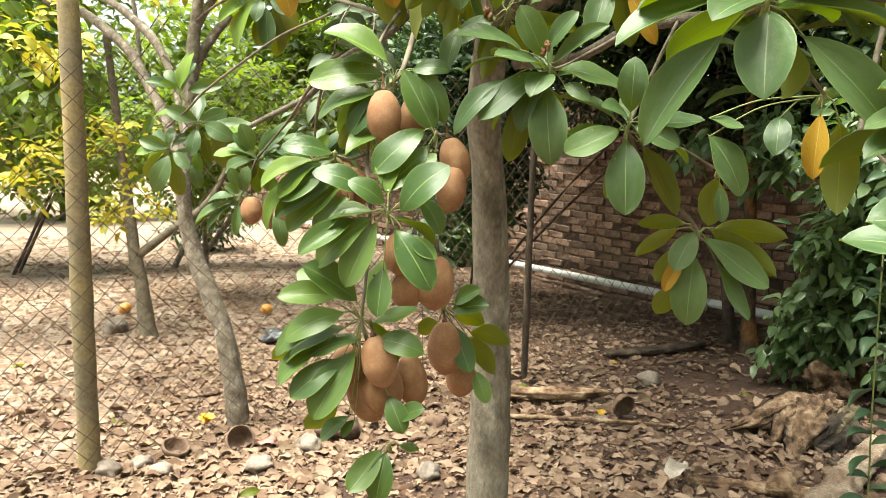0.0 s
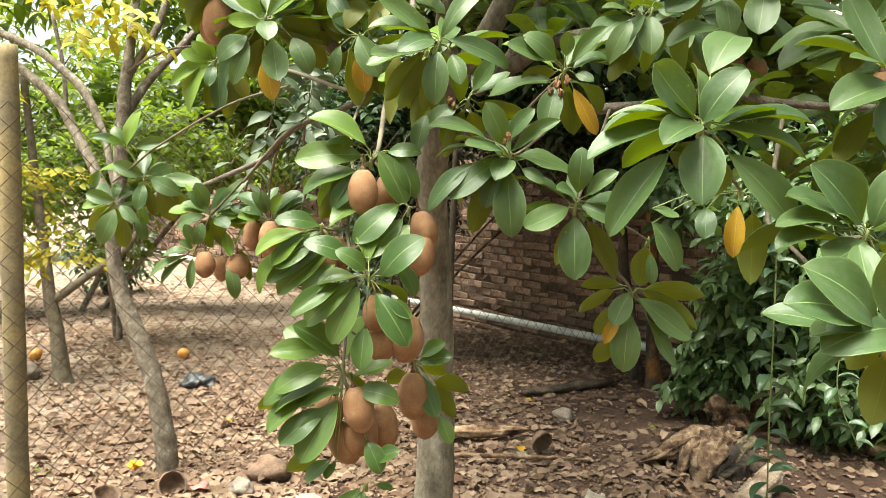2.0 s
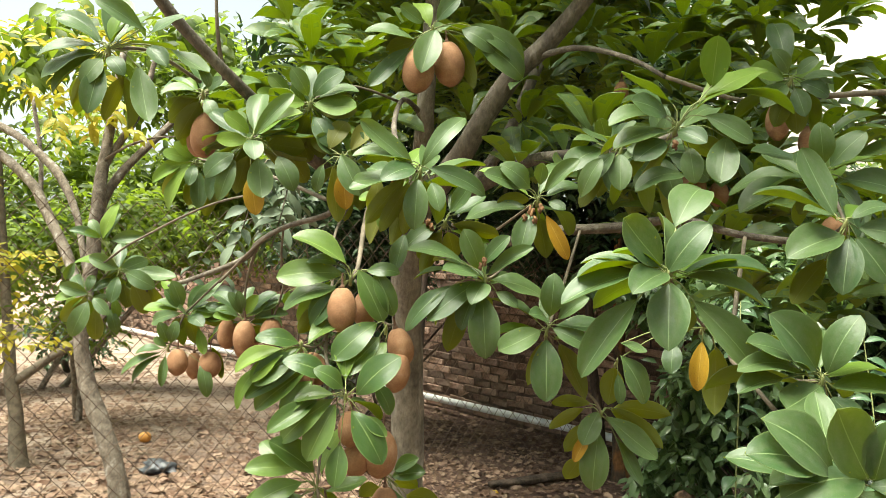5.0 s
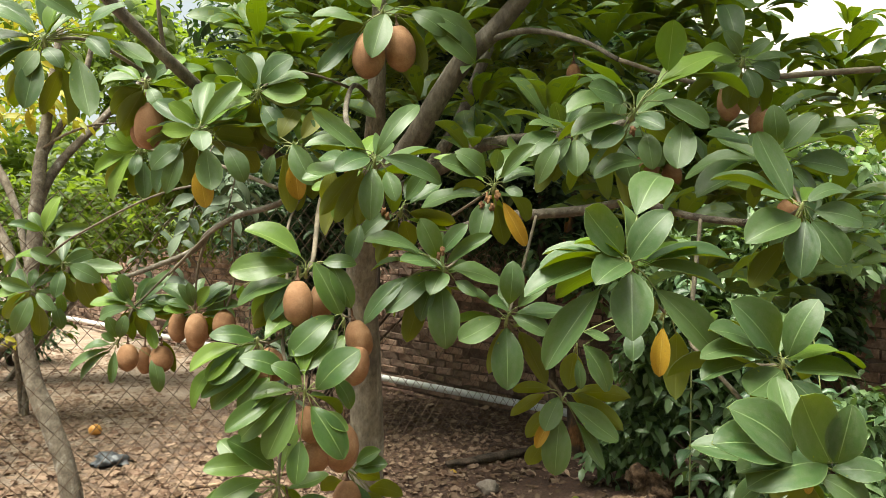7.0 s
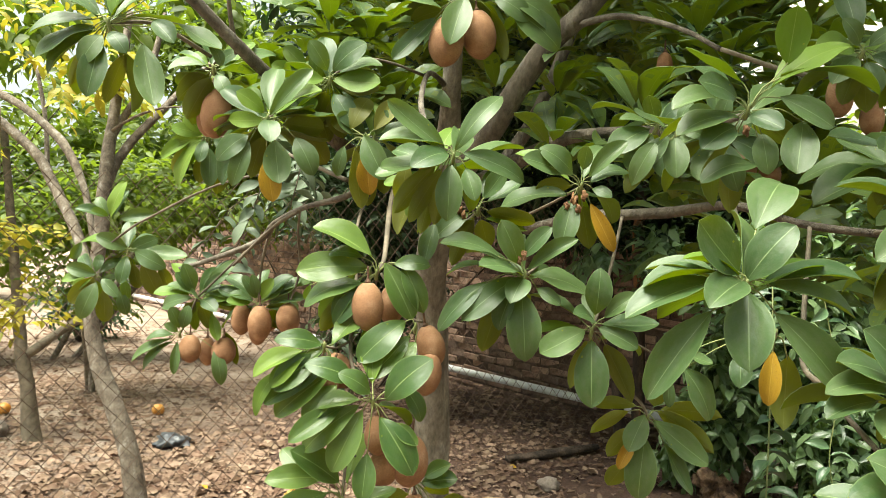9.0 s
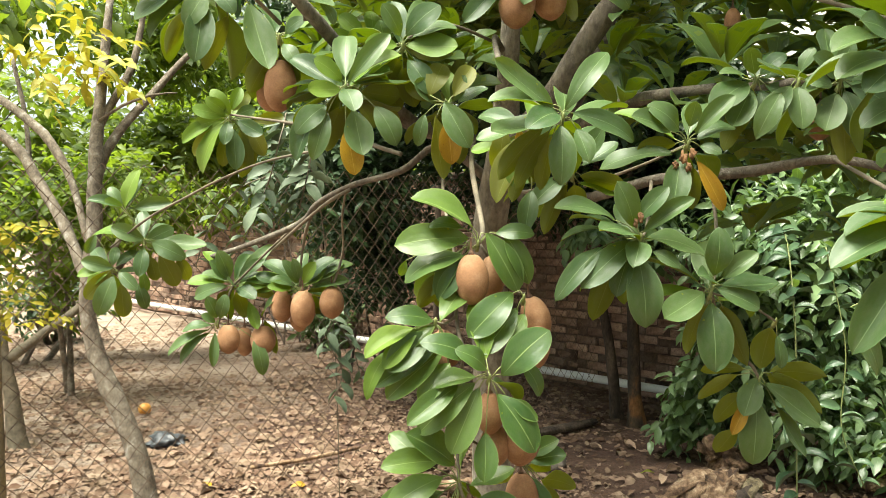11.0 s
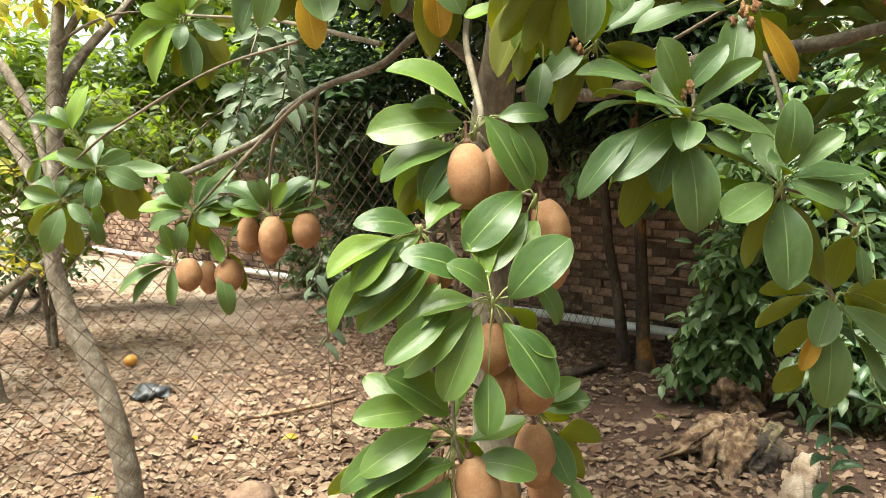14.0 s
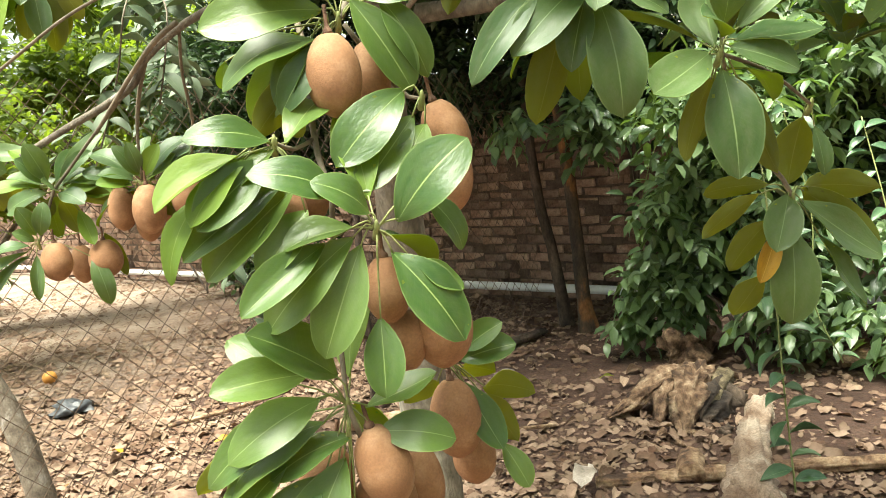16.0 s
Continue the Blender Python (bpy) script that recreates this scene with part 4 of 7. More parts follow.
leaf_twig('R4t', (0.464, 1.460, 1.416), [
    ((0.3, 2.0, -1.5), (0.6, 6.0, -9.8), 5.1, 9, 'o'),
    ((0.3, 0.0, -2.6), (0.8, -1.0, -8.7), 2.4, 20, 'g')])
leaf_twig('R5', (0.541, 0.860, 1.467), [
    ((-0.9, 0.0, 1.5), (-8.9, -2.7, 9.2), 6.6, -63, 'g'),
    ((-1.3, 0.0, 1.1), (-11.5, -1.0, 5.7), 6.1, -7, 'g'),
    ((0.0, 0.0, -0.6), (-7.8, -4.0, -3.7), 5.4, -7, 'g'),
    ((-5.7, 0.0, 0.3), (-12.9, -1.0, -1.2), 4.3, -1, 'g'),
    ((-2.2, 0.0, 0.8), (-12.3, -1.0, 3.0), 5.4, -4, 'g'),
    ((0.8, 0.0, 1.1), (3.0, -2.7, 9.4), 4.9, 29, 'g'),
    ((0.9, 0.0, 0.7), (13.4, 0.5, 1.5), 5.8, -14, 'b'),
    ((1.5, 0.0, -0.9), (11.7, -1.0, -1.4), 5.5, 6, 'g')], 5)
leaf_twig('R5', (0.541, 0.860, 1.467), [
    ((1.4, 0.0, -2.1), (4.7, -2.7, -5.7), 3.3, 41, 'g'),
    ((2.4, 2.0, -3.3), (5.7, 6.0, -9.7), 4.8, -32, 'o')])
leaf_twig('R6', (0.479, 0.720, 1.365), [
    ((-1.1, 0.0, 0.9), (-10.4, -2.8, 8.2), 6.7, -46, 'g'),
    ((-3.0, 0.0, 1.4), (-12.8, -2.8, 4.6), 6.2, -26, 'g'),
    ((-2.2, 0.0, 0.1), (-9.4, -1.0, 0.4), 4.2, -1, 'g'),
    ((3.1, 0.0, 0.1), (-8.3, -3.0, 0.1), 6.9, -16, 'g'),
    ((3.9, 0.0, 0.1), (-3.1, -2.8, 9.6), 7.0, -74, 'g'),
    ((4.7, 0.0, 0.0), (4.6, -2.8, 7.7), 4.7, -169, 'g'),
    ((0.7, 2.0, -1.5), (-0.3, 6.0, -5.1), 3.2, 66, 'o'),
    ((0.8, 0.0, -1.3), (0.1, -1.0, -3.1), 1.3, 16, 'y')], 5)
leaf_twig('R6', (0.479, 0.720, 1.365), [
    ((3.9, 0.0, -0.6), (9.5, -2.8, -0.4), 3.6, 30, 'g'),
    ((2.4, 0.0, -1.4), (8.1, -2.7, -5.1), 4.3, 37, 'g'),
    ((2.4, 2.0, -2.9), (3.2, 6.0, -11.6), 5.0, -4, 'o')])
leaf_twig('R7', (0.406, 1.070, 1.842), [
    ((-2.9, 0.0, 1.7), (-11.7, -1.0, 0.0), 5.2, -8, 'g'),
    ((-1.3, 0.0, -1.1), (-10.8, -1.0, -3.2), 5.6, -7, 'g'),
    ((-1.8, 0.0, 1.5), (-8.5, -2.8, 3.4), 4.3, -49, 'g'),
    ((-0.8, 0.0, 3.8), (-9.7, 0.8, 7.7), 5.6, 13, 'b'),
    ((5.7, 0.0, 6.7), (5.2, -2.8, 14.5), 4.8, -123, 'b'),
    ((3.3, 0.0, 3.3), (15.1, 0.0, 10.8), 5.9, 7, 'b'),
    ((4.7, 0.0, 5.1), (20.3, 0.0, 5.4), 6.7, -13, 'b'),
    ((4.8, 0.0, 2.1), (11.7, -2.8, -2.1), 3.9, 51, 'g')], 5)
leaf_twig('R7', (0.406, 1.070, 1.842), [
    ((0.2, 0.0, -0.7), (2.8, -5.0, -2.9), 3.5, 42, 'g'),
    ((2.3, 0.0, -7.8), (-6.8, -1.0, -9.1), 5.3, -7, 'g'),
    ((-1.7, 0.0, -2.5), (-7.8, -2.8, -5.9), 4.3, -21, 'g'),
    ((2.2, 0.0, -3.2), (2.1, -2.8, -8.7), 3.6, 23, 'g'),
    ((8.6, 0.0, -1.0), (6.3, -2.8, -9.3), 5.2, 9, 'g')])
leaf_twig('R7b', (0.398, 1.300, 1.830), [
    ((-0.2, 0.0, -0.7), (-0.9, -2.8, -7.7), 4.4, 14, 'g'),
    ((-7.5, 0.0, -9.3), (-5.1, -2.8, -2.1), 3.8, 55, 'g'),
    ((-1.3, 0.0, -0.6), (-6.0, -1.0, -5.9), 4.1, -4, 'g'),
    ((0.9, 0.0, 0.5), (4.1, -2.8, -0.6), 2.6, 45, 'g'),
    ((-1.9, 0.0, 1.0), (-8.3, -1.0, 2.7), 3.9, -11, 'g'),
    ((0.3, 0.0, 1.6), (2.0, -1.0, 5.6), 2.6, 12, 'g')])
leaf_twig('R8', (0.699, 1.120, 1.780), [
    ((-2.0, 0.0, 0.7), (-13.8, -0.7, 4.2), 5.9, -9, 'g'),
    ((-0.8, 0.0, -1.0), (-11.4, 0.8, -1.5), 6.1, 13, 'b'),
    ((-2.4, 0.0, -1.7), (-15.5, 0.0, -5.8), 7.9, -5, 'g'),
    ((0.8, 0.0, 1.7), (5.3, -2.8, 7.9), 4.5, 39, 'g'),
    ((-0.4, 0.0, 2.2), (-3.0, -2.8, 8.4), 4.2, -127, 'g'),
    ((1.5, 0.0, 1.3), (14.4, 0.0, 4.4), 7.1, -14, 'b'),
    ((-1.3, 0.0, 0.7), (-8.5, -5.0, 1.9), 5.1, -25, 'g'),
    ((3.5, 0.0, -0.1), (11.8, -2.8, -1.5), 5.1, 45, 'g')], 5)
leaf_twig('R8', (0.699, 1.120, 1.780), [
    ((0.5, 2.0, -1.0), (-1.0, 6.0, -5.8), 3.7, 66, 'o'),
    ((1.9, 0.0, -1.1), (7.3, -1.0, -6.9), 4.6, 22, 'g')])
leaf_twig('R9', (0.634, 0.960, 1.692), [
    ((-0.3, 0.0, -1.7), (-10.3, -2.0, -4.9), 6.2, -21, 'g'),
    ((-1.7, 2.0, -5.4), (-4.7, 6.0, -12.2), 3.9, 94, 'o'),
    ((0.8, 0.0, -2.0), (-1.9, -2.8, -10.6), 5.1, 14, 'g'),
    ((1.8, 0.0, -1.9), (5.9, -2.8, -8.6), 4.8, 52, 'g'),
    ((-1.4, 0.0, 0.5), (-7.3, -1.0, 2.1), 3.6, -6, 'g'),
    ((1.0, 0.0, 0.9), (7.5, -1.0, 3.7), 4.1, 6, 'g'),
    ((2.0, 0.0, -0.6), (9.1, -2.8, -1.8), 4.5, 43, 'g')], 5)
leaf_twig('C1', (0.035, 1.410, 1.780), [
    ((-1.4, 0.0, 1.2), (-12.2, 0.0, 9.0), 4.0, -48, 'g'),
    ((-1.8, 0.0, 2.1), (-13.2, -1.0, 2.6), 4.8, -12, 'g'),
    ((-1.8, 0.0, -0.4), (-12.7, -1.0, -3.2), 5.6, -11, 'g'),
    ((-1.0, 0.0, 0.6), (-7.6, -6.0, -1.7), 4.7, -28, 'g'),
    ((0.3, 0.0, 1.1), (8.0, 0.0, 11.9), 4.0, 35, 'g'),
    ((1.4, 0.0, 0.7), (13.4, 0.0, -3.2), 4.3, 45, 'g'),
    ((-0.4, 0.0, -1.3), (-1.1, -2.8, -11.0), 4.8, 3, 'g'),
    ((-1.7, 2.0, -2.1), (-6.8, 6.0, -11.1), 3.3, 87, 'o')], 5)
leaf_twig('C1', (0.035, 1.410, 1.780), [
    ((-2.8, 2.0, -1.3), (-9.7, 6.0, -10.1), 3.9, 87, 'o'),
    ((-1.2, 2.0, -2.9), (-2.2, 6.0, -12.0), 3.2, 60, 'o'),
    ((2.3, 0.0, -1.9), (3.7, -2.8, -7.4), 3.5, 20, 'g')])
leaf_twig('C2', (0.114, 1.580, 1.691), [
    ((1.6, 0.0, 1.6), (8.7, -1.0, 5.5), 4.8, 12, 'g'),
    ((0.9, 0.0, 2.1), (5.1, -2.8, 8.6), 3.8, 55, 'g'),
    ((-2.0, 0.0, -0.8), (-8.9, -2.8, -5.4), 4.0, -28, 'g'),
    ((0.9, 2.0, -2.0), (3.4, 6.0, -7.5), 4.2, -45, 'o'),
    ((-0.5, 2.0, -1.4), (-4.0, 6.0, -11.2), 3.7, 90, 'o'),
    ((2.0, 2.0, -0.2), (13.5, 6.0, -2.6), 3.7, -80, 'o')], 5)
leaf_twig('C3', (0.281, 1.450, 1.739), [
    ((-3.3, 0.0, 2.2), (-11.7, -2.8, 4.7), 4.5, -47, 'g'),
    ((-1.7, 0.0, 2.2), (-7.7, -2.8, 6.8), 4.7, -61, 'g'),
    ((0.2, 0.0, 3.1), (0.2, -2.8, 7.4), 2.9, 149, 'g'),
    ((1.4, -0.0, 1.8), (7.4, -2.8, 8.7), 3.4, 46, 'g'),
    ((1.7, 0.0, 0.9), (8.3, -1.0, 4.1), 4.3, 11, 'g'),
    ((-1.2, 2.0, 0.2), (-6.8, 6.0, -0.1), 3.2, 81, 'o'),
    ((1.8, 0.0, -2.9), (6.5, -1.0, -11.8), 3.1, 57, 'y'),
    ((-1.4, 0.0, -2.3), (-4.1, -2.8, -11.1), 4.8, -3, 'g')], 5)
leaf_twig('C3', (0.281, 1.450, 1.739), [
    ((0.9, 2.0, -3.3), (3.9, 6.0, -11.2), 4.7, -54, 'o'),
    ((2.1, 0.0, -0.2), (5.0, -2.8, -1.6), 2.4, 39, 'g')])
leaf_twig('T1', (0.098, 1.800, 2.161), [
    ((0.8, 0.0, -0.2), (-2.9, -5.0, -11.5), 6.5, -10, 'g'),
    ((-4.2, 0.0, -3.1), (-16.2, -0.7, -1.8), 7.0, -14, 'g'),
    ((-5.5, 0.0, -5.0), (-14.6, 0.0, -15.2), 4.4, -43, 'g'),
    ((7.1, 0.0, 0.4), (15.0, -2.7, -4.0), 5.5, 49, 'g'),
    ((9.1, 0.0, 1.6), (23.8, 0.0, -5.6), 6.0, 55, 'g'),
    ((10.5, 0.0, -2.0), (23.3, 0.0, -9.6), 7.7, 55, 'g'),
    ((6.8, 2.0, -1.8), (11.8, 6.0, -11.8), 3.6, -71, 'o'),
    ((-2.3, 0.0, 1.2), (-8.5, -2.7, 4.0), 4.3, -61, 'g')], 6)
leaf_twig('T1', (0.098, 1.800, 2.161), [
    ((1.0, 0.0, 2.0), (5.8, -2.7, 7.4), 4.5, 62, 'g'),
    ((-3.9, 2.0, -3.0), (-10.1, 6.0, -4.5), 4.4, 70, 'o')])
leaf_twig('L1', (-0.305, 1.680, 1.858), [
    ((0.5, 0.0, 0.7), (8.6, 0.0, 10.5), 3.8, 46, 'g'),
    ((-0.7, 0.0, 1.2), (-5.8, -2.8, 4.9), 4.0, -57, 'b'),
    ((-0.9, 0.0, -0.3), (-7.4, -2.8, -1.2), 4.1, -43, 'b'),
    ((0.9, 0.0, 1.1), (10.3, -1.0, 6.9), 6.0, 15, 'b'),
    ((1.5, 0.0, 1.0), (9.3, 0.8, 2.7), 4.7, -12, 'g'),
    ((0.0, 0.0, -0.2), (1.2, -6.0, -4.7), 4.4, 5, 'g'),
    ((1.5, 0.0, -4.0), (2.8, -2.8, -13.2), 5.6, 7, 'g'),
    ((5.6, 0.0, -3.5), (9.6, -2.8, -10.4), 4.9, 25, 'g')], 14)
leaf_twig('L1', (-0.305, 1.680, 1.858), [
    ((0.0, 0.0, -7.8), (1.6, -1.0, -16.6), 4.5, 17, 'y'),
    ((-3.5, 0.0, -4.6), (-6.4, -2.8, -13.5), 3.9, -22, 'g'),
    ((-3.7, 0.0, -3.4), (-9.4, -2.8, -8.2), 4.6, -36, 'g'),
    ((-0.9, 2.0, -3.5), (-3.5, 6.0, -11.2), 4.4, 61, 'o'),
    ((3.2, 2.0, -0.4), (11.6, 6.0, -1.1), 5.2, -79, 'o')])
leaf_twig('L1b', (-0.183, 1.750, 1.954), [
    ((0.6, 0.0, 0.0), (10.6, -2.8, -0.9), 5.7, 46, 'b'),
    ((0.9, 0.0, -2.8), (5.2, -2.8, -9.7), 5.0, 30, 'g'),
    ((0.2, 2.0, -4.1), (3.3, 6.0, -11.5), 5.0, -65, 'o'),
    ((-0.6, 0.0, 1.8), (-4.3, -2.8, 7.4), 4.2, -73, 'g'),
    ((0.6, 0.0, 1.9), (6.6, -2.8, 7.9), 5.2, 60, 'g'),
    ((-1.2, 0.0, -0.0), (-7.9, -2.8, -0.7), 4.2, -44, 'b'),
    ((-0.6, 2.0, -2.2), (-3.0, 6.0, -8.9), 4.6, 57, 'o'),
    ((1.8, 0.0, 1.3), (10.5, -1.0, 4.6), 5.4, 14, 'g')], 10)
leaf_twig('L2', (-0.524, 1.300, 1.952), [
    ((-2.0, 0.0, 0.4), (-11.3, -1.0, -2.1), 4.6, -14, 'g'),
    ((-2.0, 0.0, -0.7), (-10.7, -1.0, -5.6), 4.5, -16, 'g'),
    ((-1.8, 0.0, -1.2), (-8.9, -1.0, -7.9), 3.5, -18, 'g'),
    ((-3.6, 2.0, -3.7), (-7.0, 6.0, -9.0), 2.2, 48, 'o'),
    ((-1.1, 0.0, -2.9), (-2.3, -2.8, -11.6), 4.2, -20, 'g'),
    ((-0.9, 0.0, -1.8), (-3.3, -2.8, -6.3), 3.4, -32, 'g'),
    ((0.1, 0.0, -1.4), (3.1, -2.8, -4.2), 2.9, 21, 'g'),
    ((2.2, 2.0, -4.0), (-1.7, 6.0, -11.3), 2.8, 60, 'o')], 6)
leaf_twig('L2', (-0.524, 1.300, 1.952), [
    ((5.1, 0.0, -2.6), (7.6, -2.8, -12.9), 4.4, 8, 'g'),
    ((-1.5, 0.0, 1.0), (-8.4, -1.0, 4.6), 3.7, -14, 'g'),
    ((0.1, 0.0, 0.8), (3.5, 0.8, 5.5), 3.4, -16, 'b'),
    ((6.6, 0.0, 2.5), (12.6, -1.0, 6.6), 4.2, 17, 'g'),
    ((5.6, 0.0, 3.7), (-1.8, -2.8, 7.7), 3.7, -53, 'g'),
    ((6.6, 0.0, 0.8), (10.2, -2.8, -2.6), 3.3, 26, 'g'),
    ((10.4, 0.0, 0.7), (16.9, -1.0, -3.6), 4.5, 12, 'g'),
    ((0.7, 0.0, 1.1), (1.9, 0.8, 6.6), 3.3, -13, 'b')])
leaf_twig('L2', (-0.524, 1.300, 1.952), [
    ((15.1, 0.0, -2.2), (17.4, -1.0, -5.2), 2.3, 9, 'g')])
leaf_twig('L2b', (-0.426, 1.780, 1.968), [
    ((-1.0, 2.0, -0.4), (-7.9, 6.0, -5.7), 4.9, 69, 'o'),
    ((0.8, 0.0, -1.2), (3.2, -2.7, -5.8), 3.4, 17, 'g'),
    ((-1.8, 0.0, 0.5), (-9.2, -1.0, -0.5), 4.4, -14, 'g'),
    ((-0.8, 2.0, -1.6), (-6.1, 6.0, -10.1), 5.1, 72, 'o'),
    ((1.2, -0.0, 0.7), (4.4, -2.8, 3.4), 2.9, 71, 'g')], 10)
leaf_twig('L3', (-0.877, 3.120, 1.516), [
    ((-6.0, 0.0, 11.1), (-1.4, 0.0, 24.8), 5.8, 14, 'b'),
    ((-5.7, 2.0, 11.6), (-1.1, 3.0, 21.4), 4.3, 23, 'g'),
    ((-7.2, 0.0, 11.6), (-17.2, -3.0, 14.6), 4.4, -31, 'g'),
    ((-6.9, 1.0, 11.6), (-11.4, 2.0, 18.7), 4.2, -40, 'g'),
    ((-6.8, 0.0, 12.0), (-12.1, -2.0, 14.2), 3.1, -70, 'b'),
    ((-3.0, 0.0, 11.1), (9.4, -2.0, 13.2), 5.1, 59, 'g'),
    ((0.0, 0.0, 0.4), (-10.3, -2.0, 5.0), 5.7, -64, 'g'),
    ((-2.8, 2.0, 1.3), (-17.6, 4.0, 4.1), 6.1, -10, 'b'),
    ((-0.3, 2.0, -0.5), (9.6, 5.0, 4.3), 5.7, 62, 'g'),
    ((2.5, 0.0, -0.5), (13.2, -5.0, -5.3), 6.4, 53, 'g'),
    ((4.1, 1.0, -0.1), (20.4, 3.0, -2.7), 6.6, 26, 'g'),
    ((0.1, -1.0, -2.2), (-1.3, -5.0, -11.7), 5.2, -16, 'g'),
    ((4.7, 2.0, -4.2), (10.1, 5.0, -16.3), 6.8, 59, 'o'),
    ((10.4, 5.0, -5.3), (13.7, 8.0, -14.6), 5.1, 71, 'o'),
    ((1.1, 4.0, -5.1), (3.1, 6.0, -14.4), 4.9, 47, 'o'),
    ((-1.1, 0.0, -10.2), (0.5, 0.0, -17.6), 3.6, 20, 'b')], 6)
leaf_twig('L3b', (-0.982, 3.100, 1.424), [
    ((0.7, 0.0, 0.2), (-9.2, -2.0, 3.1), 5.2, -64, 'g'),
    ((0.3, 0.0, 1.0), (1.5, 2.0, 7.5), 3.5, 23, 'g'),
    ((-0.2, 0.0, 0.2), (-10.8, -2.0, -1.8), 4.4, -25, 'b'),
    ((-0.5, 2.0, -0.8), (-8.9, 3.0, -10.2), 6.3, -67, 'o'),
    ((0.6, 0.0, -2.5), (-4.0, -4.0, -14.9), 6.9, -34, 'g'),
    ((2.3, 0.0, -1.2), (8.5, -3.0, -7.0), 4.5, 38, 'g'),
    ((2.7, 2.0, -5.3), (3.2, 3.0, -17.2), 6.0, -1, 'o'),
    ((8.1, 2.0, -5.5), (10.8, 2.0, -14.3), 4.6, 26, 'g'),
    ((-5.1, 2.0, 11.6), (-8.3, 2.0, 5.2), 3.6, -58, 'g')], 5)
leaf_twig('C1u', (0.019, 1.500, 1.774), [
    ((0.5, 0.0, -0.3), (-5.7, -1.0, -10.3), 4.7, 8, 'b'),
    ((-0.2, 1.0, -0.4), (-7.2, 3.0, -13.5), 6.0, -10, 'o'),
    ((-0.9, 2.0, -0.3), (0.9, 4.0, -9.5), 3.8, 59, 'o'),
    ((-2.7, 3.0, -0.2), (-1.9, 5.0, -5.8), 2.7, 83, 'y'),
    ((-5.3, 3.0, 0.2), (-6.0, 5.0, -8.7), 4.1, -13, 'o')])
leaf_twig('C4u', (-0.101, 1.700, 1.831), [
    ((-0.2, 0.0, -2.7), (0.6, 0.0, -11.7), 4.5, 26, 'y'),
    ((-2.6, 0.0, -2.2), (-1.3, 2.0, -14.5), 5.0, 2, 'o'),
    ((-4.8, 0.0, -1.8), (-6.3, 0.0, -8.1), 2.9, -19, 'g'),
    ((-0.9, 0.0, 0.5), (3.4, -3.0, -8.4), 5.2, 47, 'g'),
    ((-3.6, 2.0, 1.8), (0.2, 5.0, 9.6), 4.6, 23, 'o'),
    ((1.3, 2.0, 1.9), (5.8, 4.0, 8.5), 4.1, 35, 'o'),
    ((-3.1, 3.0, 0.9), (-7.8, 5.0, 5.4), 3.4, -64, 'o')])
leaf_twig('L1x', (-0.276, 1.780, 1.856), [
    ((9.3, -0.0, 9.7), (20.1, 0.0, 9.4), 4.7, 77, 'o'),
    ((10.0, 2.0, 8.1), (15.1, 3.0, 0.3), 4.7, 65, 'o'),
    ((6.8, 4.0, 4.4), (9.6, 6.0, -2.7), 4.0, 74, 'o'),
    ((-6.7, -0.0, 0.7), (-7.1, 2.0, 8.5), 4.0, -1, 'b'),
    ((-4.3, 0.0, 1.2), (-12.1, -0.0, -0.3), 4.0, -73, 'b'),
    ((-7.2, -2.0, -2.2), (-12.6, -4.0, -12.9), 4.9, -7, 'g'),
    ((3.7, 3.0, 0.4), (9.3, 5.0, -7.7), 4.8, 71, 'o'),
    ((1.9, -0.0, 2.6), (6.8, 0.0, 5.9), 3.0, 71, 'b'),
    ((-3.3, 4.0, -0.9), (-5.3, 6.0, -7.9), 3.8, -73, 'o'),
    ((5.5, 5.0, 1.9), (17.2, 6.0, 3.7), 5.1, 71, 'o')])
leaf_twig('L1u', (-0.211, 1.980, 2.003), [
    ((-2.5, 0.0, 0.6), (-8.1, 0.0, 5.9), 3.9, -67, 'b'),
    ((-0.4, 0.0, 0.7), (-0.8, 2.0, 7.7), 3.7, -1, 'b'),
    ((1.6, 0.0, 1.0), (10.2, 0.0, 8.1), 5.5, 68, 'b'),
    ((3.0, 2.0, 2.8), (12.9, 3.0, 5.2), 5.0, 74, 'b'),
    ((-3.5, 0.0, -0.8), (-10.8, 0.0, 1.4), 3.8, -73, 'b'),
    ((1.0, 2.0, -0.3), (5.8, 3.0, -5.0), 3.4, 74, 'o'),
    ((-1.8, 2.0, -1.1), (-5.3, 3.0, -6.0), 3.0, -73, 'o')])
leaf_twig('L4', (-0.561, 2.620, 1.400), [
    ((-1.0, 0.0, 2.1), (-4.0, -2.7, 10.5), 5.0, -57, 'g'),
    ((-1.7, 0.0, 1.8), (-6.0, -2.7, 7.7), 4.5, -52, 'g'),
    ((-2.4, 0.0, 1.1), (-12.9, -1.0, 1.6), 5.2, -10, 'b'),
    ((0.3, 0.0, -0.5), (-0.9, -6.0, 2.3), 3.9, -50, 'g'),
    ((2.0, 0.0, 2.1), (11.4, 0.0, 12.0), 4.1, 42, 'g'),
    ((3.1, 0.0, 1.2), (16.1, 0.0, 0.9), 7.3, 10, 'b'),
    ((1.2, 0.0, -0.5), (6.4, -6.0, -3.0), 4.8, 19, 'g'),
    ((2.0, 0.0, 1.2), (7.2, -1.0, 3.9), 3.5, 11, 'g')], 7)
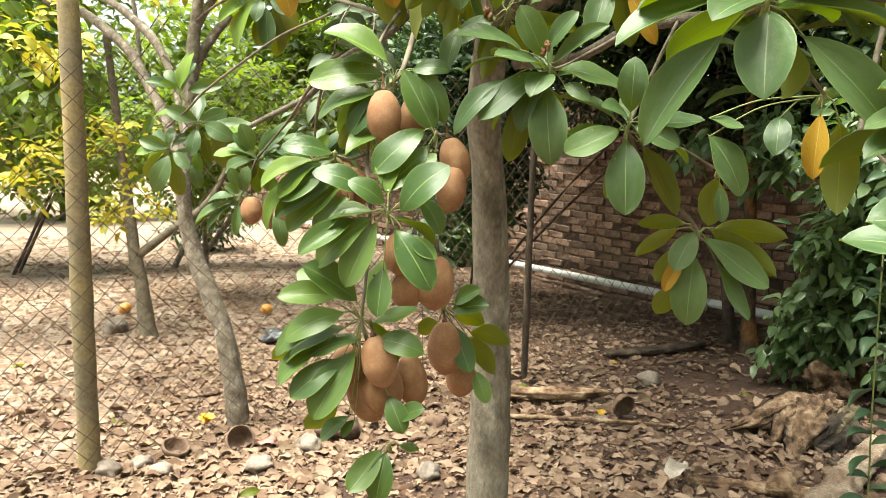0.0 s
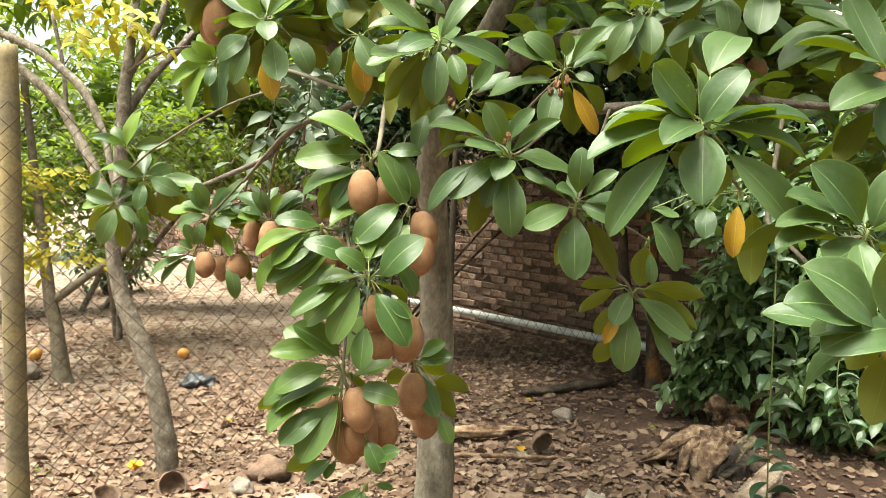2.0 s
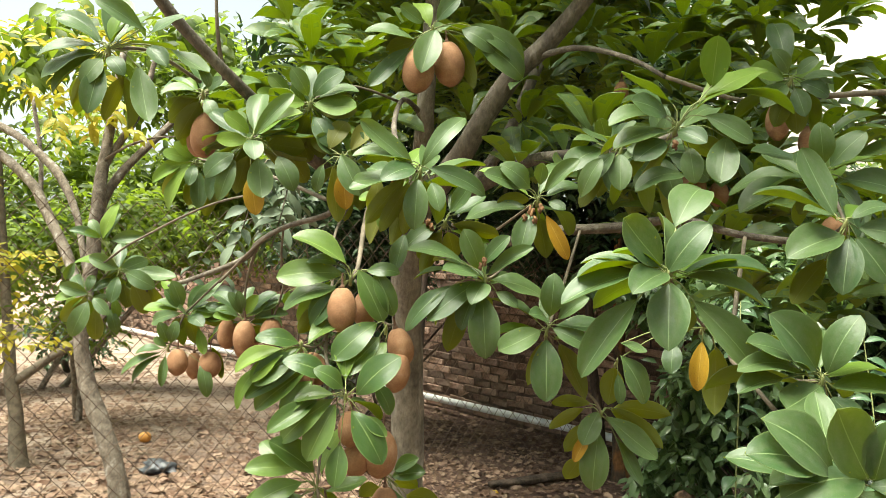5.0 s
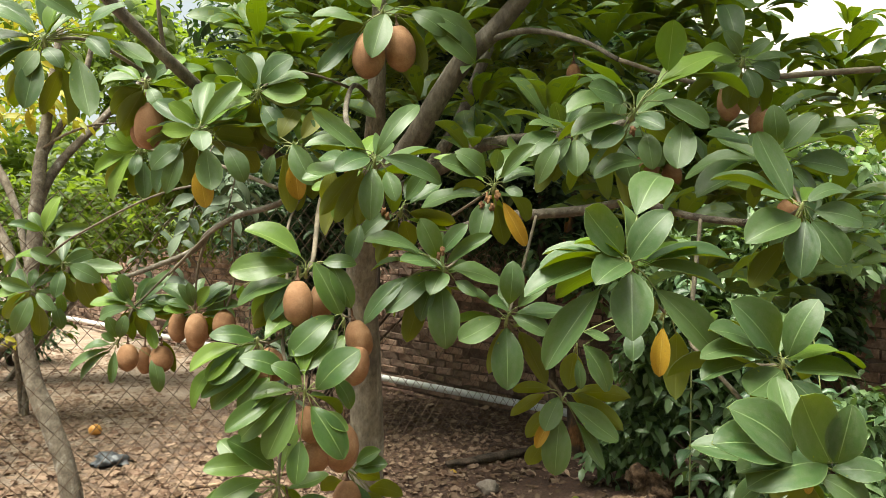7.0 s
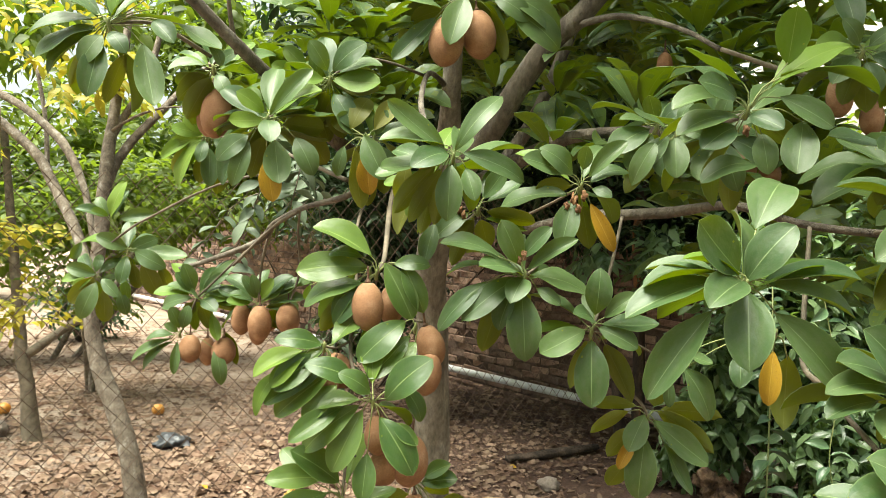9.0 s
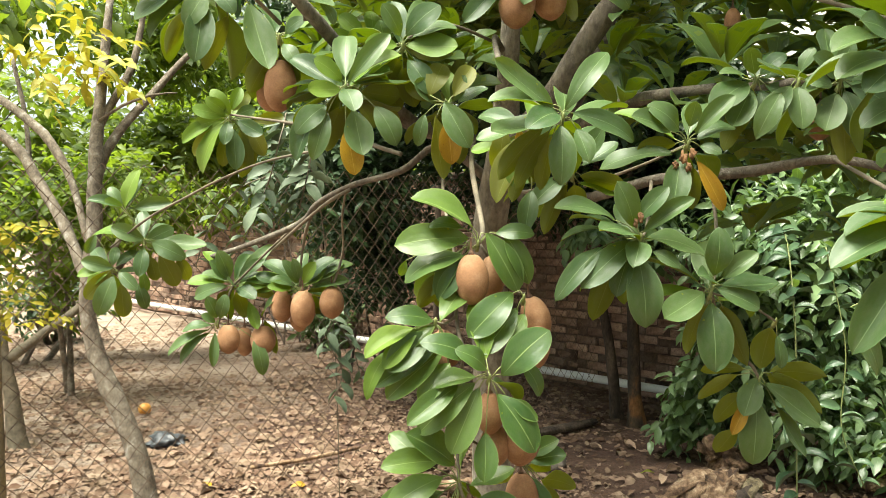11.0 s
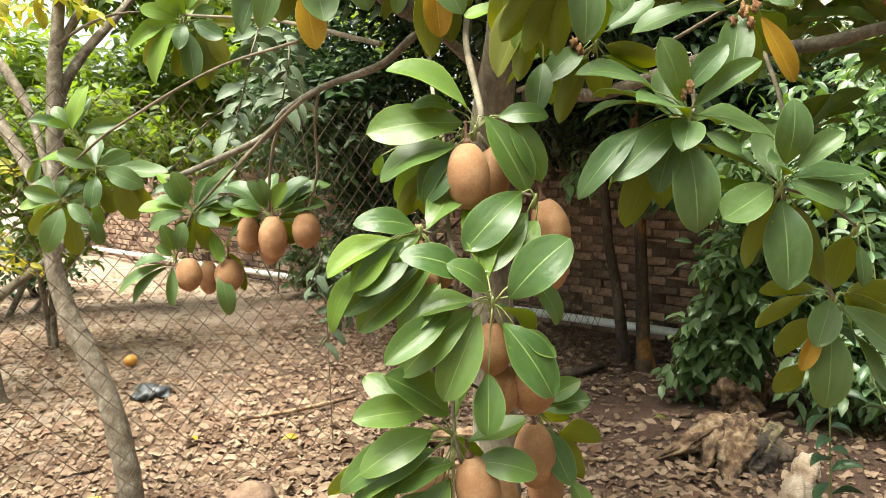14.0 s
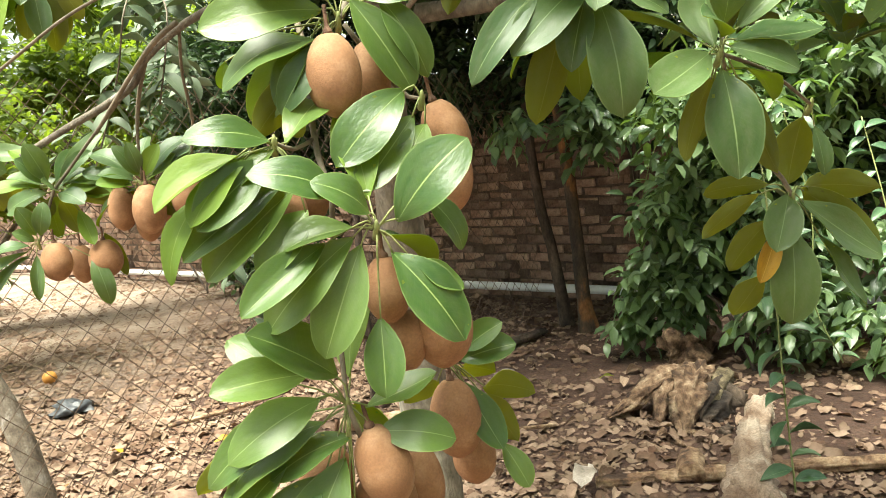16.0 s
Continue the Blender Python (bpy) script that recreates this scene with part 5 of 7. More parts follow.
leaf_twig('L4', (-0.561, 2.620, 1.400), [
    ((4.4, 0.0, -4.7), (6.7, -2.7, -12.9), 3.5, 9, 'b'),
    ((1.7, 0.0, 2.5), (9.1, -2.7, 7.6), 3.9, 47, 'g'),
    ((0.8, 2.0, -2.0), (3.1, 6.0, -9.4), 4.7, -68, 'o'),
    ((2.8, 2.0, -0.8), (11.8, 6.0, -4.0), 4.2, -88, 'o'),
    ((-2.4, 0.0, 1.4), (-8.7, -1.0, 4.1), 4.0, -10, 'g'),
    ((-1.3, 2.0, -1.6), (-4.2, 6.0, -6.5), 4.0, 53, 'o'),
    ((2.4, 0.0, 0.3), (10.8, -2.7, 0.5), 4.3, 35, 'b')])
leaf_twig('L4b', (-0.606, 2.600, 1.290), [
    ((-2.5, 0.0, -1.5), (-14.3, 0.0, -8.4), 4.1, -11, 'g'),
    ((-0.8, 0.0, -2.4), (-1.3, -2.7, -11.8), 2.9, -10, 'g'),
    ((-0.7, 0.0, 0.7), (-4.2, -2.7, 3.2), 3.0, -46, 'g'),
    ((-2.3, 0.0, -2.4), (-11.6, -0.3, -10.6), 3.7, -12, 'g'),
    ((-0.3, 0.0, 1.8), (-2.6, -2.7, 8.4), 3.9, -66, 'g'),
    ((10.4, 0.0, -4.1), (13.1, -2.7, -14.7), 4.6, 9, 'g'),
    ((0.7, 0.0, 1.7), (2.4, -2.7, 8.4), 4.0, 94, 'g'),
    ((13.3, 2.0, 0.5), (16.4, 6.0, -9.2), 3.4, -86, 'o')])
leaf_twig('L4b', (-0.606, 2.600, 1.290), [
    ((-1.7, 0.0, -0.3), (-9.8, -1.0, -0.4), 4.0, -9, 'g')])
leaf_twig('L5', (-0.370, 2.520, 1.390), [
    ((-1.7, 0.0, 1.2), (-8.4, -1.0, 4.0), 4.3, -10, 'g'),
    ((-0.7, 0.0, 2.1), (-4.1, -2.7, 8.9), 3.7, -60, 'g'),
    ((1.0, 0.0, 1.2), (7.8, -1.0, 5.6), 4.7, 12, 'b'),
    ((2.4, 0.0, 2.1), (12.9, -0.9, 7.3), 5.5, 11, 'g'),
    ((3.2, 0.0, 1.0), (13.6, -2.7, 3.2), 3.9, 38, 'g'),
    ((-2.0, 2.0, -0.7), (-7.3, 6.0, -2.0), 3.9, 79, 'o'),
    ((0.7, 0.0, 2.1), (4.1, -2.7, 8.3), 3.9, 66, 'b'),
    ((1.4, 2.0, -1.6), (5.5, 6.0, -6.6), 4.4, -72, 'o')], 7)
leaf_twig('L5', (-0.370, 2.520, 1.390), [
    ((2.3, 2.0, -0.2), (10.7, 6.0, -2.2), 3.5, -87, 'o'),
    ((-0.3, 0.0, 2.4), (-1.7, -2.7, 9.2), 3.3, -85, 'g'),
    ((2.0, 0.0, 2.4), (9.1, -1.0, 9.9), 5.2, 14, 'g'),
    ((-2.3, 0.0, 0.7), (-9.1, -2.7, 1.6), 3.6, -37, 'b'),
    ((4.0, 0.0, 2.7), (14.2, -0.7, 9.0), 4.9, 11, 'g')])
leaf_twig('L6', (-0.571, 2.800, 1.903), [
    ((0.4, 0.0, 1.4), (-5.1, -2.0, 8.8), 4.7, -73, 'b'),
    ((-0.5, 0.0, 1.9), (-6.6, -4.0, 5.8), 4.1, -85, 'b'),
    ((-1.0, 0.0, 1.0), (-11.4, 0.0, 3.3), 4.4, -73, 'b'),
    ((-1.4, 2.0, 0.4), (-12.6, 2.0, -2.7), 4.8, -73, 'b'),
    ((0.7, 2.0, 3.0), (3.5, 3.0, 10.4), 4.0, 38, 'b'),
    ((1.1, 3.0, 2.8), (6.1, 6.0, 9.2), 4.3, 47, 'o'),
    ((-0.1, -1.0, -0.8), (-1.5, -5.0, -8.0), 4.2, -13, 'g'),
    ((-1.4, 0.0, -1.1), (-9.9, 0.0, -16.2), 7.0, -7, 'b'),
    ((-2.3, 2.0, -1.4), (-8.4, 4.0, -9.4), 4.8, -76, 'b'),
    ((1.1, 0.0, -3.2), (1.9, -2.0, -15.7), 5.8, 2, 'g'),
    ((3.1, 2.0, -3.0), (3.9, 3.0, -18.1), 6.0, -16, 'o'),
    ((4.9, 3.0, -2.9), (6.2, 5.0, -14.4), 5.1, 29, 'o'),
    ((6.1, 2.0, -2.1), (10.5, 2.0, -11.1), 5.0, 50, 'o'),
    ((7.0, 3.0, -0.2), (16.5, 5.0, 1.6), 4.0, 71, 'o'),
    ((-3.2, 4.0, -2.0), (-11.6, 6.0, -11.0), 5.0, -49, 'o'),
    ((-0.7, 4.0, -3.7), (-2.7, 5.0, -14.5), 4.8, -34, 'o'),
    ((-4.4, 2.0, -0.6), (-14.8, 2.0, -6.9), 4.9, -40, 'b'),
    ((2.3, 0.0, -0.3), (10.3, -3.0, -5.1), 4.9, 62, 'g'),
    ((1.7, 1.0, 1.2), (7.9, 3.0, 4.1), 3.6, 65, 'g')], 3)
leaf_twig('R13', (0.769, 1.360, 1.998), [
    ((-1.1, 0.0, -0.9), (-7.1, -2.8, -5.6), 4.7, -14, 'g'),
    ((0.9, 0.0, -1.5), (1.7, -2.8, -7.4), 3.8, 37, 'g'),
    ((1.9, 0.0, -0.4), (6.8, -2.8, -2.8), 3.6, 53, 'g'),
    ((-0.7, 0.0, 1.3), (-4.9, -2.8, 5.0), 3.6, -92, 'g'),
    ((-1.6, 0.0, 0.2), (-9.9, -2.8, 1.0), 5.1, -43, 'b'),
    ((1.2, 0.0, 1.2), (3.9, -2.8, 4.3), 2.9, 58, 'g'),
    ((2.5, 0.0, 0.3), (10.6, -1.0, 1.2), 4.8, 10, 'g'),
    ((1.7, 2.0, -1.8), (5.3, 6.0, -9.4), 5.0, -41, 'o')], 5)
leaf_twig('R13', (0.769, 1.360, 1.998), [
    ((0.7, 2.0, -1.4), (0.2, 6.0, -8.4), 4.2, 46, 'o')])
leaf_twig('C4', (-0.086, 1.750, 1.835), [
    ((-0.5, 2.0, -0.7), (-2.6, 6.0, -3.4), 3.1, 51, 'o'),
    ((-0.3, 2.0, -2.9), (-0.8, 5.5, -14.6), 3.7, 150, 'o'),
    ((1.4, 2.0, -2.9), (3.0, 6.0, -11.3), 4.5, -46, 'o'),
    ((-0.3, 2.0, -2.5), (-1.8, 6.0, -8.5), 3.5, 52, 'o'),
    ((1.4, 0.0, -1.4), (3.7, -1.0, -7.2), 3.7, 20, 'g'),
    ((-1.2, 0.0, 0.2), (-5.9, -1.0, 2.4), 3.1, -14, 'g'),
    ((-1.8, 0.0, 0.7), (-8.3, -2.8, 4.2), 4.5, -59, 'g'),
    ((0.5, 0.0, 0.8), (2.2, -2.8, 5.7), 3.4, 85, 'g')], 5)
leaf_twig('C4', (-0.086, 1.750, 1.835), [
    ((1.2, 0.0, 0.3), (7.3, -1.0, 3.9), 4.1, 13, 'g')])
leaf_twig('C5', (0.025, 1.560, 1.768), [
    ((-0.4, 2.0, -0.7), (-3.3, 6.0, -9.4), 3.0, 86, 'o'),
    ((-0.1, 2.0, -1.8), (-2.0, 6.0, -12.8), 3.6, 101, 'o'),
    ((0.5, 2.0, -1.4), (2.1, 6.0, -9.6), 3.2, -38, 'o'),
    ((0.1, 0.0, -10.7), (-2.0, -2.8, -18.1), 3.8, 1, 'g'),
    ((-1.0, 2.0, -0.2), (-5.3, 6.0, -5.8), 3.1, 79, 'o'),
    ((0.8, 0.0, -0.9), (2.6, -1.0, -5.8), 3.1, 22, 'g'),
    ((1.1, 0.0, 0.6), (3.9, -2.8, 3.4), 2.8, 60, 'g')], 5)
leaf_twig('R10', (0.442, 1.500, 1.861), [
    ((1.0, 0.0, -1.7), (1.4, -2.8, -9.9), 5.0, 33, 'g'),
    ((-0.9, 0.0, -1.3), (-6.2, -2.8, -9.2), 5.3, -5, 'g'),
    ((-1.6, 0.0, -0.5), (-10.3, -2.8, -5.2), 5.9, -21, 'g'),
    ((1.8, 0.0, 0.5), (9.1, -1.0, 2.2), 4.4, 9, 'g'),
    ((1.9, 0.0, -0.7), (9.1, -2.8, -4.7), 4.3, 54, 'g'),
    ((0.9, 0.0, 1.1), (4.0, -2.8, 5.0), 3.3, 53, 'g'),
    ((-1.4, 0.0, 0.4), (-7.6, -1.0, 1.7), 3.7, -9, 'g'),
    ((-0.3, 0.0, 1.2), (-3.0, -2.8, 5.8), 3.5, -127, 'g')], 5)
leaf_twig('R10', (0.442, 1.500, 1.861), [
    ((-0.1, 2.0, -2.0), (-3.7, 5.4, -12.4), 3.8, 118, 'o')])
leaf_twig('R11', (0.474, 1.300, 1.831), [
    ((-0.6, 0.0, -1.6), (-4.6, -2.8, -8.5), 4.9, 4, 'g'),
    ((0.9, 0.0, -1.3), (2.3, -2.8, -9.3), 4.5, 44, 'g'),
    ((1.9, 0.0, -0.5), (9.1, -2.8, -4.6), 4.6, 55, 'g'),
    ((1.1, 0.0, 1.0), (6.3, -2.8, 4.5), 4.0, 43, 'g'),
    ((-0.9, -0.0, 0.9), (-6.7, -2.8, 3.8), 4.1, -65, 'g'),
    ((0.2, 0.0, 1.3), (-0.1, -2.8, 6.1), 3.2, 146, 'g'),
    ((-1.5, 0.0, -0.4), (-7.5, -1.0, -1.7), 3.6, -3, 'g'),
    ((1.9, 0.0, 0.2), (7.1, -1.0, 0.4), 3.0, 10, 'g')], 5)
leaf_twig('R11', (0.474, 1.300, 1.831), [
    ((1.8, 2.0, -2.6), (5.7, 6.0, -12.7), 4.6, -49, 'o')])
leaf_twig('T2', (-0.205, 1.850, 1.950), [
    ((2.1, 0.0, -0.2), (11.2, -2.8, -1.5), 5.2, 48, 'g'),
    ((-0.9, 0.0, 1.1), (-6.1, -2.8, 4.2), 3.9, -63, 'g'),
    ((-1.4, 0.0, -1.2), (-9.7, -2.8, -6.5), 5.0, -37, 'g'),
    ((0.7, 0.0, -2.1), (4.2, -2.8, -8.9), 4.5, 33, 'g'),
    ((0.0, 2.0, -2.0), (-0.4, 6.0, -6.8), 3.6, 19, 'o'),
    ((1.4, 0.0, 0.3), (6.0, -1.0, 1.4), 2.8, 14, 'g'),
    ((-1.7, 0.0, -0.1), (-10.6, -1.0, -0.1), 5.2, -13, 'g'),
    ((2.0, 2.0, -1.2), (8.5, 6.0, -6.3), 4.6, -64, 'o')], 6)
leaf_twig('T2', (-0.205, 1.850, 1.950), [
    ((0.0, 0.0, 1.4), (-1.5, -2.8, 6.5), 3.5, -117, 'g')])
# -- end of twigs --
# -- fruits --
fruit((-0.102, 1.500, 1.504), 0.060, 0.091, (-0.02, 0.03, 1.00))
fruit((-0.053, 1.550, 1.504), 0.050, 0.080, (0.07, 0.03, 1.00))
fruit((0.021, 1.520, 1.429), 0.054, 0.082, (-0.27, 0.04, 0.96))
fruit((0.015, 1.500, 1.379), 0.052, 0.081, (0.19, 0.02, 0.98))
fruit((-0.185, 1.470, 1.358), 0.066, 0.081, (0.48, 0.00, 0.88))
fruit((-0.152, 1.500, 1.384), 0.056, 0.069, (-0.51, 0.05, 0.86))
fruit((-0.076, 1.480, 1.269), 0.051, 0.074, (-0.02, 0.03, 1.00))
fruit((-0.062, 1.500, 1.204), 0.057, 0.075, (0.12, 0.02, 0.99))
fruit((-0.013, 1.500, 1.215), 0.070, 0.098, (0.07, 0.03, 1.00))
fruit((-0.108, 1.450, 1.085), 0.061, 0.094, (-0.22, 0.04, 0.97))
fruit((-0.166, 1.490, 1.068), 0.062, 0.076, (0.33, 0.01, 0.95))
fruit((-0.104, 1.490, 1.024), 0.074, 0.090, (0.16, 0.02, 0.99))
fruit((-0.135, 1.500, 1.005), 0.063, 0.093, (-0.44, 0.05, 0.90))
fruit((-0.054, 1.530, 1.030), 0.057, 0.099, (-0.15, 0.04, 0.99))
fruit((0.006, 1.560, 1.083), 0.065, 0.100, (-0.02, 0.03, 1.00))
fruit((0.036, 1.600, 1.015), 0.057, 0.074, (-0.02, 0.03, 1.00))
fruit((-0.425, 1.840, 1.881), 0.067, 0.108, (0.05, 0.01, 1.00))
fruit((0.068, 1.800, 2.061), 0.078, 0.113, (0.10, 0.01, 0.99))
fruit((0.144, 1.820, 2.084), 0.077, 0.110, (-0.14, 0.02, 0.99))
fruit((-0.576, 2.600, 1.247), 0.067, 0.086, (-0.00, 0.01, 1.00))
fruit((-0.532, 2.660, 1.229), 0.053, 0.088, (-0.00, 0.01, 1.00))
fruit((-0.478, 2.620, 1.238), 0.075, 0.086, (-0.00, 0.01, 1.00))
fruit((-0.421, 2.550, 1.346), 0.062, 0.095, (-0.00, 0.01, 1.00))
fruit((-0.364, 2.500, 1.341), 0.071, 0.107, (-0.00, 0.01, 1.00))
fruit((-0.372, 2.560, 1.309), 0.055, 0.084, (-0.00, 0.01, 1.00))
fruit((-0.282, 2.500, 1.357), 0.071, 0.093, (-0.00, 0.01, 1.00))
fruit((-0.340, 2.600, 1.346), 0.055, 0.085, (-0.00, 0.01, 1.00))
fruit((-0.445, 1.900, 1.886), 0.061, 0.103, (0.07, 0.01, 1.00))
fruit((0.880, 1.600, 1.960), 0.056, 0.092, (-0.00, 0.01, 1.00))
fruit((0.990, 1.650, 1.924), 0.052, 0.079, (-0.00, 0.01, 1.00))
fruit((0.706, 1.100, 1.692), 0.042, 0.042, (-0.00, 0.01, 1.00))
fruit((0.592, 1.850, 2.049), 0.038, 0.059, (-0.00, 0.01, 1.00))
fruit((0.749, 1.750, 1.814), 0.061, 0.083, (0.02, 0.02, 1.00))
fruit((0.830, 1.780, 1.800), 0.051, 0.063, (0.02, 0.02, 1.00))
# -- end of fruits --


def bud(at, size):
    lump("bud", at, (size * 0.75, size * 0.75, size * 1.2), BUD, tree, rng.random() * 9, 0.9, 3)


for at, size in (((0.163, 1.385, 1.612), 0.006), ((0.262, 1.43, 1.715), 0.008), ((0.285, 1.44, 1.722), 0.007), ((0.075, 1.57, 1.69), 0.007), ((0.40, 1.06, 1.812), 0.006), ((0.270, 1.425, 1.698), 0.006), ((0.252, 1.44, 1.702), 0.006), ((0.083, 1.565, 1.678), 0.006), ((0.157, 1.39, 1.602), 0.005)):
    bud(at, size)

# fuller crown behind and above: shoots with whorls of leaves, one joined part
FILL_SHAPE = leaf_shape(6, 2, 0.14, 0.06, 0.10, 0.02, 0, 8)


def whorl(hub, count, size, out, frames):
    turn0 = nrng.uniform(0, 6.28)
    out = Vector(out).normalized()
    for k in range(count):
        ang = turn0 + k * 2.4
        lift = nrng.uniform(-0.6, 0.75)
        axis = Vector((math.cos(ang), math.sin(ang), lift)) + out * 0.5
        axis.normalize()
        length = size * nrng.uniform(0.75, 1.15)
        base = Vector(hub) + axis * size * 0.18 + Vector((0, 0, nrng.uniform(-0.02, 0.02)))
        frames.append(frame_of(base, axis, length, length * nrng.uniform(0.36, 0.46), nrng.normal(0, 18)))


def crown_fill(boxes):
    frames = []
    for (x0, x1, y0, y1, z0, z1), count in boxes:
        for _ in range(count):
            hub = Vector((nrng.uniform(x0, x1), nrng.uniform(y0, y1), nrng.uniform(z0, z1)))
            whorl(hub, int(nrng.integers(8, 13)), 0.125, (hub.x * 0.3, -0.3, 0.3), frames)
    scatter("foliage", FILL_SHAPE, frames, [FILL_TOP, FILL_UNDER], tree)


crown_fill([
    ((-0.3, 0.25, 1.95, 2.6, 1.95, 2.6), 14),
    ((0.25, 1.0, 1.75, 2.6, 1.75, 2.5), 30),
    ((0.8, 1.3, 1.7, 2.6, 1.7, 2.3), 18),
    ((0.75, 1.3, 1.2, 1.7, 1.45, 1.8), 9),
    ((-0.4, 0.0, 1.85, 2.2, 1.75, 2.2), 9),
    ((0.35, 1.0, 1.65, 2.0, 1.75, 2.15), 20),
    ((0.7, 1.3, 1.5, 2.2, 1.5, 1.8), 14),
    ((1.2, 1.9, 1.7, 2.7, 1.7, 2.2), 14),
    ((1.2, 2.2, 1.8, 3.0, 2.1, 2.75), 30),
    ((1.0, 1.42, 2.0, 2.6, 2.15, 2.5), 14),
    ((1.4, 1.85, 2.1, 2.6, 2.02, 2.2), 10),
    # upper boxes, mostly above the view, are added to shade leaves and ground
    ((0.1, 1.4, 0.7, 1.7, 2.5, 2.95), 46),
    ((0.2, 1.2, 1.5, 3.4, 2.5, 3.3), 90),
    ((-0.6, 0.2, 1.8, 3.2, 2.75, 3.3), 24),
    ((-0.25, 1.2, 2.8, 4.6, 2.3, 3.4), 440),
])

# ---- chain-link fence ----
POLE, FENCE_END = Vector((-1.555, 3.66, 0)), Vector((2.10, 6.50, 0))
FENCE_DIR = (FENCE_END - POLE).normalized()
fence = thing("chain_link_fence", POLE, "rusty sagging chain-link fence on rough posts", "fence")


def on_fence(s, z, out=0.0):
    return POLE + FENCE_DIR * s + Vector((FENCE_DIR.y, -FENCE_DIR.x, 0)) * out + Vector((0, 0, z))


tube_part("post", [(*on_fence(0, -0.1, 0.03), 0.047), (*on_fence(0, 0.9, 0.03), 0.046), (*on_fence(0.0, 2.055, 0.03), 0.044)], POST, fence, 14, 0.05, 0.04, "tall brown post stained by lichen")
tube_part("post", [(*on_fence(2.6, -0.1, 0.03), 0.022), (*on_fence(2.61, 0.9, 0.05), 0.021), (*on_fence(2.66, 1.75, 0.03), 0.018)], DARK_BARK, fence, 10, 0.05, 0.08, "thin crooked stick")
tube_part("post", [(*on_fence(-2.6, -0.1, 0.03), 0.04), (*on_fence(-2.6, 1.9, 0.03), 0.038)], POST, fence, 10, 0.1, 0.05)


def wire_mesh():
    pitch, rise, top = 0.102, 0.102, 1.80
    s0, s1 = -2.6, 4.6
    verts, faces = [], []
    rad = 0.0027
    n = int((s1 - s0) / (pitch / 2))
    for k in range(n):
        s = s0 + k * pitch / 2
        rows = int(top / (rise / 2))
        prev = None
        for i in range(rows + 1):
            z = 0.03 + i * rise / 2
            off = (pitch / 4) * (1 if (i + k) % 2 else -1)
            w = 0.012 * noise.noise(Vector((s * 1.3, z * 1.6, 5)))
            w2 = 0.035 * noise.noise(Vector((s * 0.8, z * 1.1, 15))) + 0.10 * math.exp(-(s / 0.3) ** 2)
            c = on_fence(s + off + w, z + w * 0.8, w2 + (0.0016 if (i % 2) else -0.0016))
            d1, d2 = FENCE_DIR * rad, Vector((FENCE_DIR.y, -FENCE_DIR.x, 0)) * rad
            j = len(verts)
            verts.extend([tuple(c + d1), tuple(c - d1 * 0.5 + d2 * 0.87), tuple(c - d1 * 0.5 - d2 * 0.87)])
            if prev is not None:
                for a in range(3):
                    b = (a + 1) % 3
                    faces.append((prev + a, prev + b, j + b, j + a))
            prev = j
    ob = new("wire_netting", mesh_of("wire_netting", verts, faces, [WIRE]))
    hold(ob, fence)
    tagged(ob, "diamond wire netting", kind="stuff")
    for z in (0.05,):
        pts = [(*on_fence(s0 + i * 0.6, z + 0.02 * noise.noise(Vector((i, z, 0))), 0.004), 0.0018) for i in range(13)]
        tube_part("strand_wire", pts, WIRE, fence, 5, 0.1, 0.0)


wire_mesh()

# ---- trees and shrubs behind ----
SMALL = leaf_shape(3, 2, 0.15, 0.05, 0.14, 0.0, 0, 4, 0.8, 0.004, 1, 0.75)


def foliage(parent, name, blobs, length, mats, seed, droop=-0.2, wide=0.42, spray=7, label=""):
    """Leaf sprays spread through uneven rounded volumes."""
    r = np.random.default_rng(seed)
    frames = []
    for cx, cy, cz, rx, ry, rz, count in blobs:
        for _ in range(count):
            d = r.normal(size=3)
            d /= np.linalg.norm(d)
            k = r.random() ** 0.45
            lobe = 1 + 0.35 * noise.noise(Vector(d * 1.8) + Vector((cx, cy, cz)))
            hub = Vector((cx + d[0] * rx * k * lobe, cy + d[1] * ry * k * lobe, max(0.03, cz + d[2] * rz * k * lobe)))
            run = Vector(r.normal(size=3) + d * 0.8)
            run.z += droop
            run.normalize()
            for j in range(spray):
                at = hub + run * (j - spray / 2) * length * 0.42
                s = 1 if j % 2 else -1
                axis = run * 0.6 + run.cross(Vector((0.1, 0.2, 1))).normalized() * s * 0.8 + Vector((0, 0, droop + r.normal() * 0.25))
                ln = length * r.uniform(0.65, 1.2)
                frames.append(frame_of(at, axis, ln, ln * wide * r.uniform(0.8, 1.2), r.normal(0, 25)))
    ob = scatter(name, SMALL, frames, mats, parent)
    return tagged(ob, label)


def limbs(parent, runs, mat, sides=9):
    for name, pts in runs:
        tube_part(name, pts, mat, parent, sides, 0.06, 0.09, flare=0.3 if name == "trunk" else 0.0)


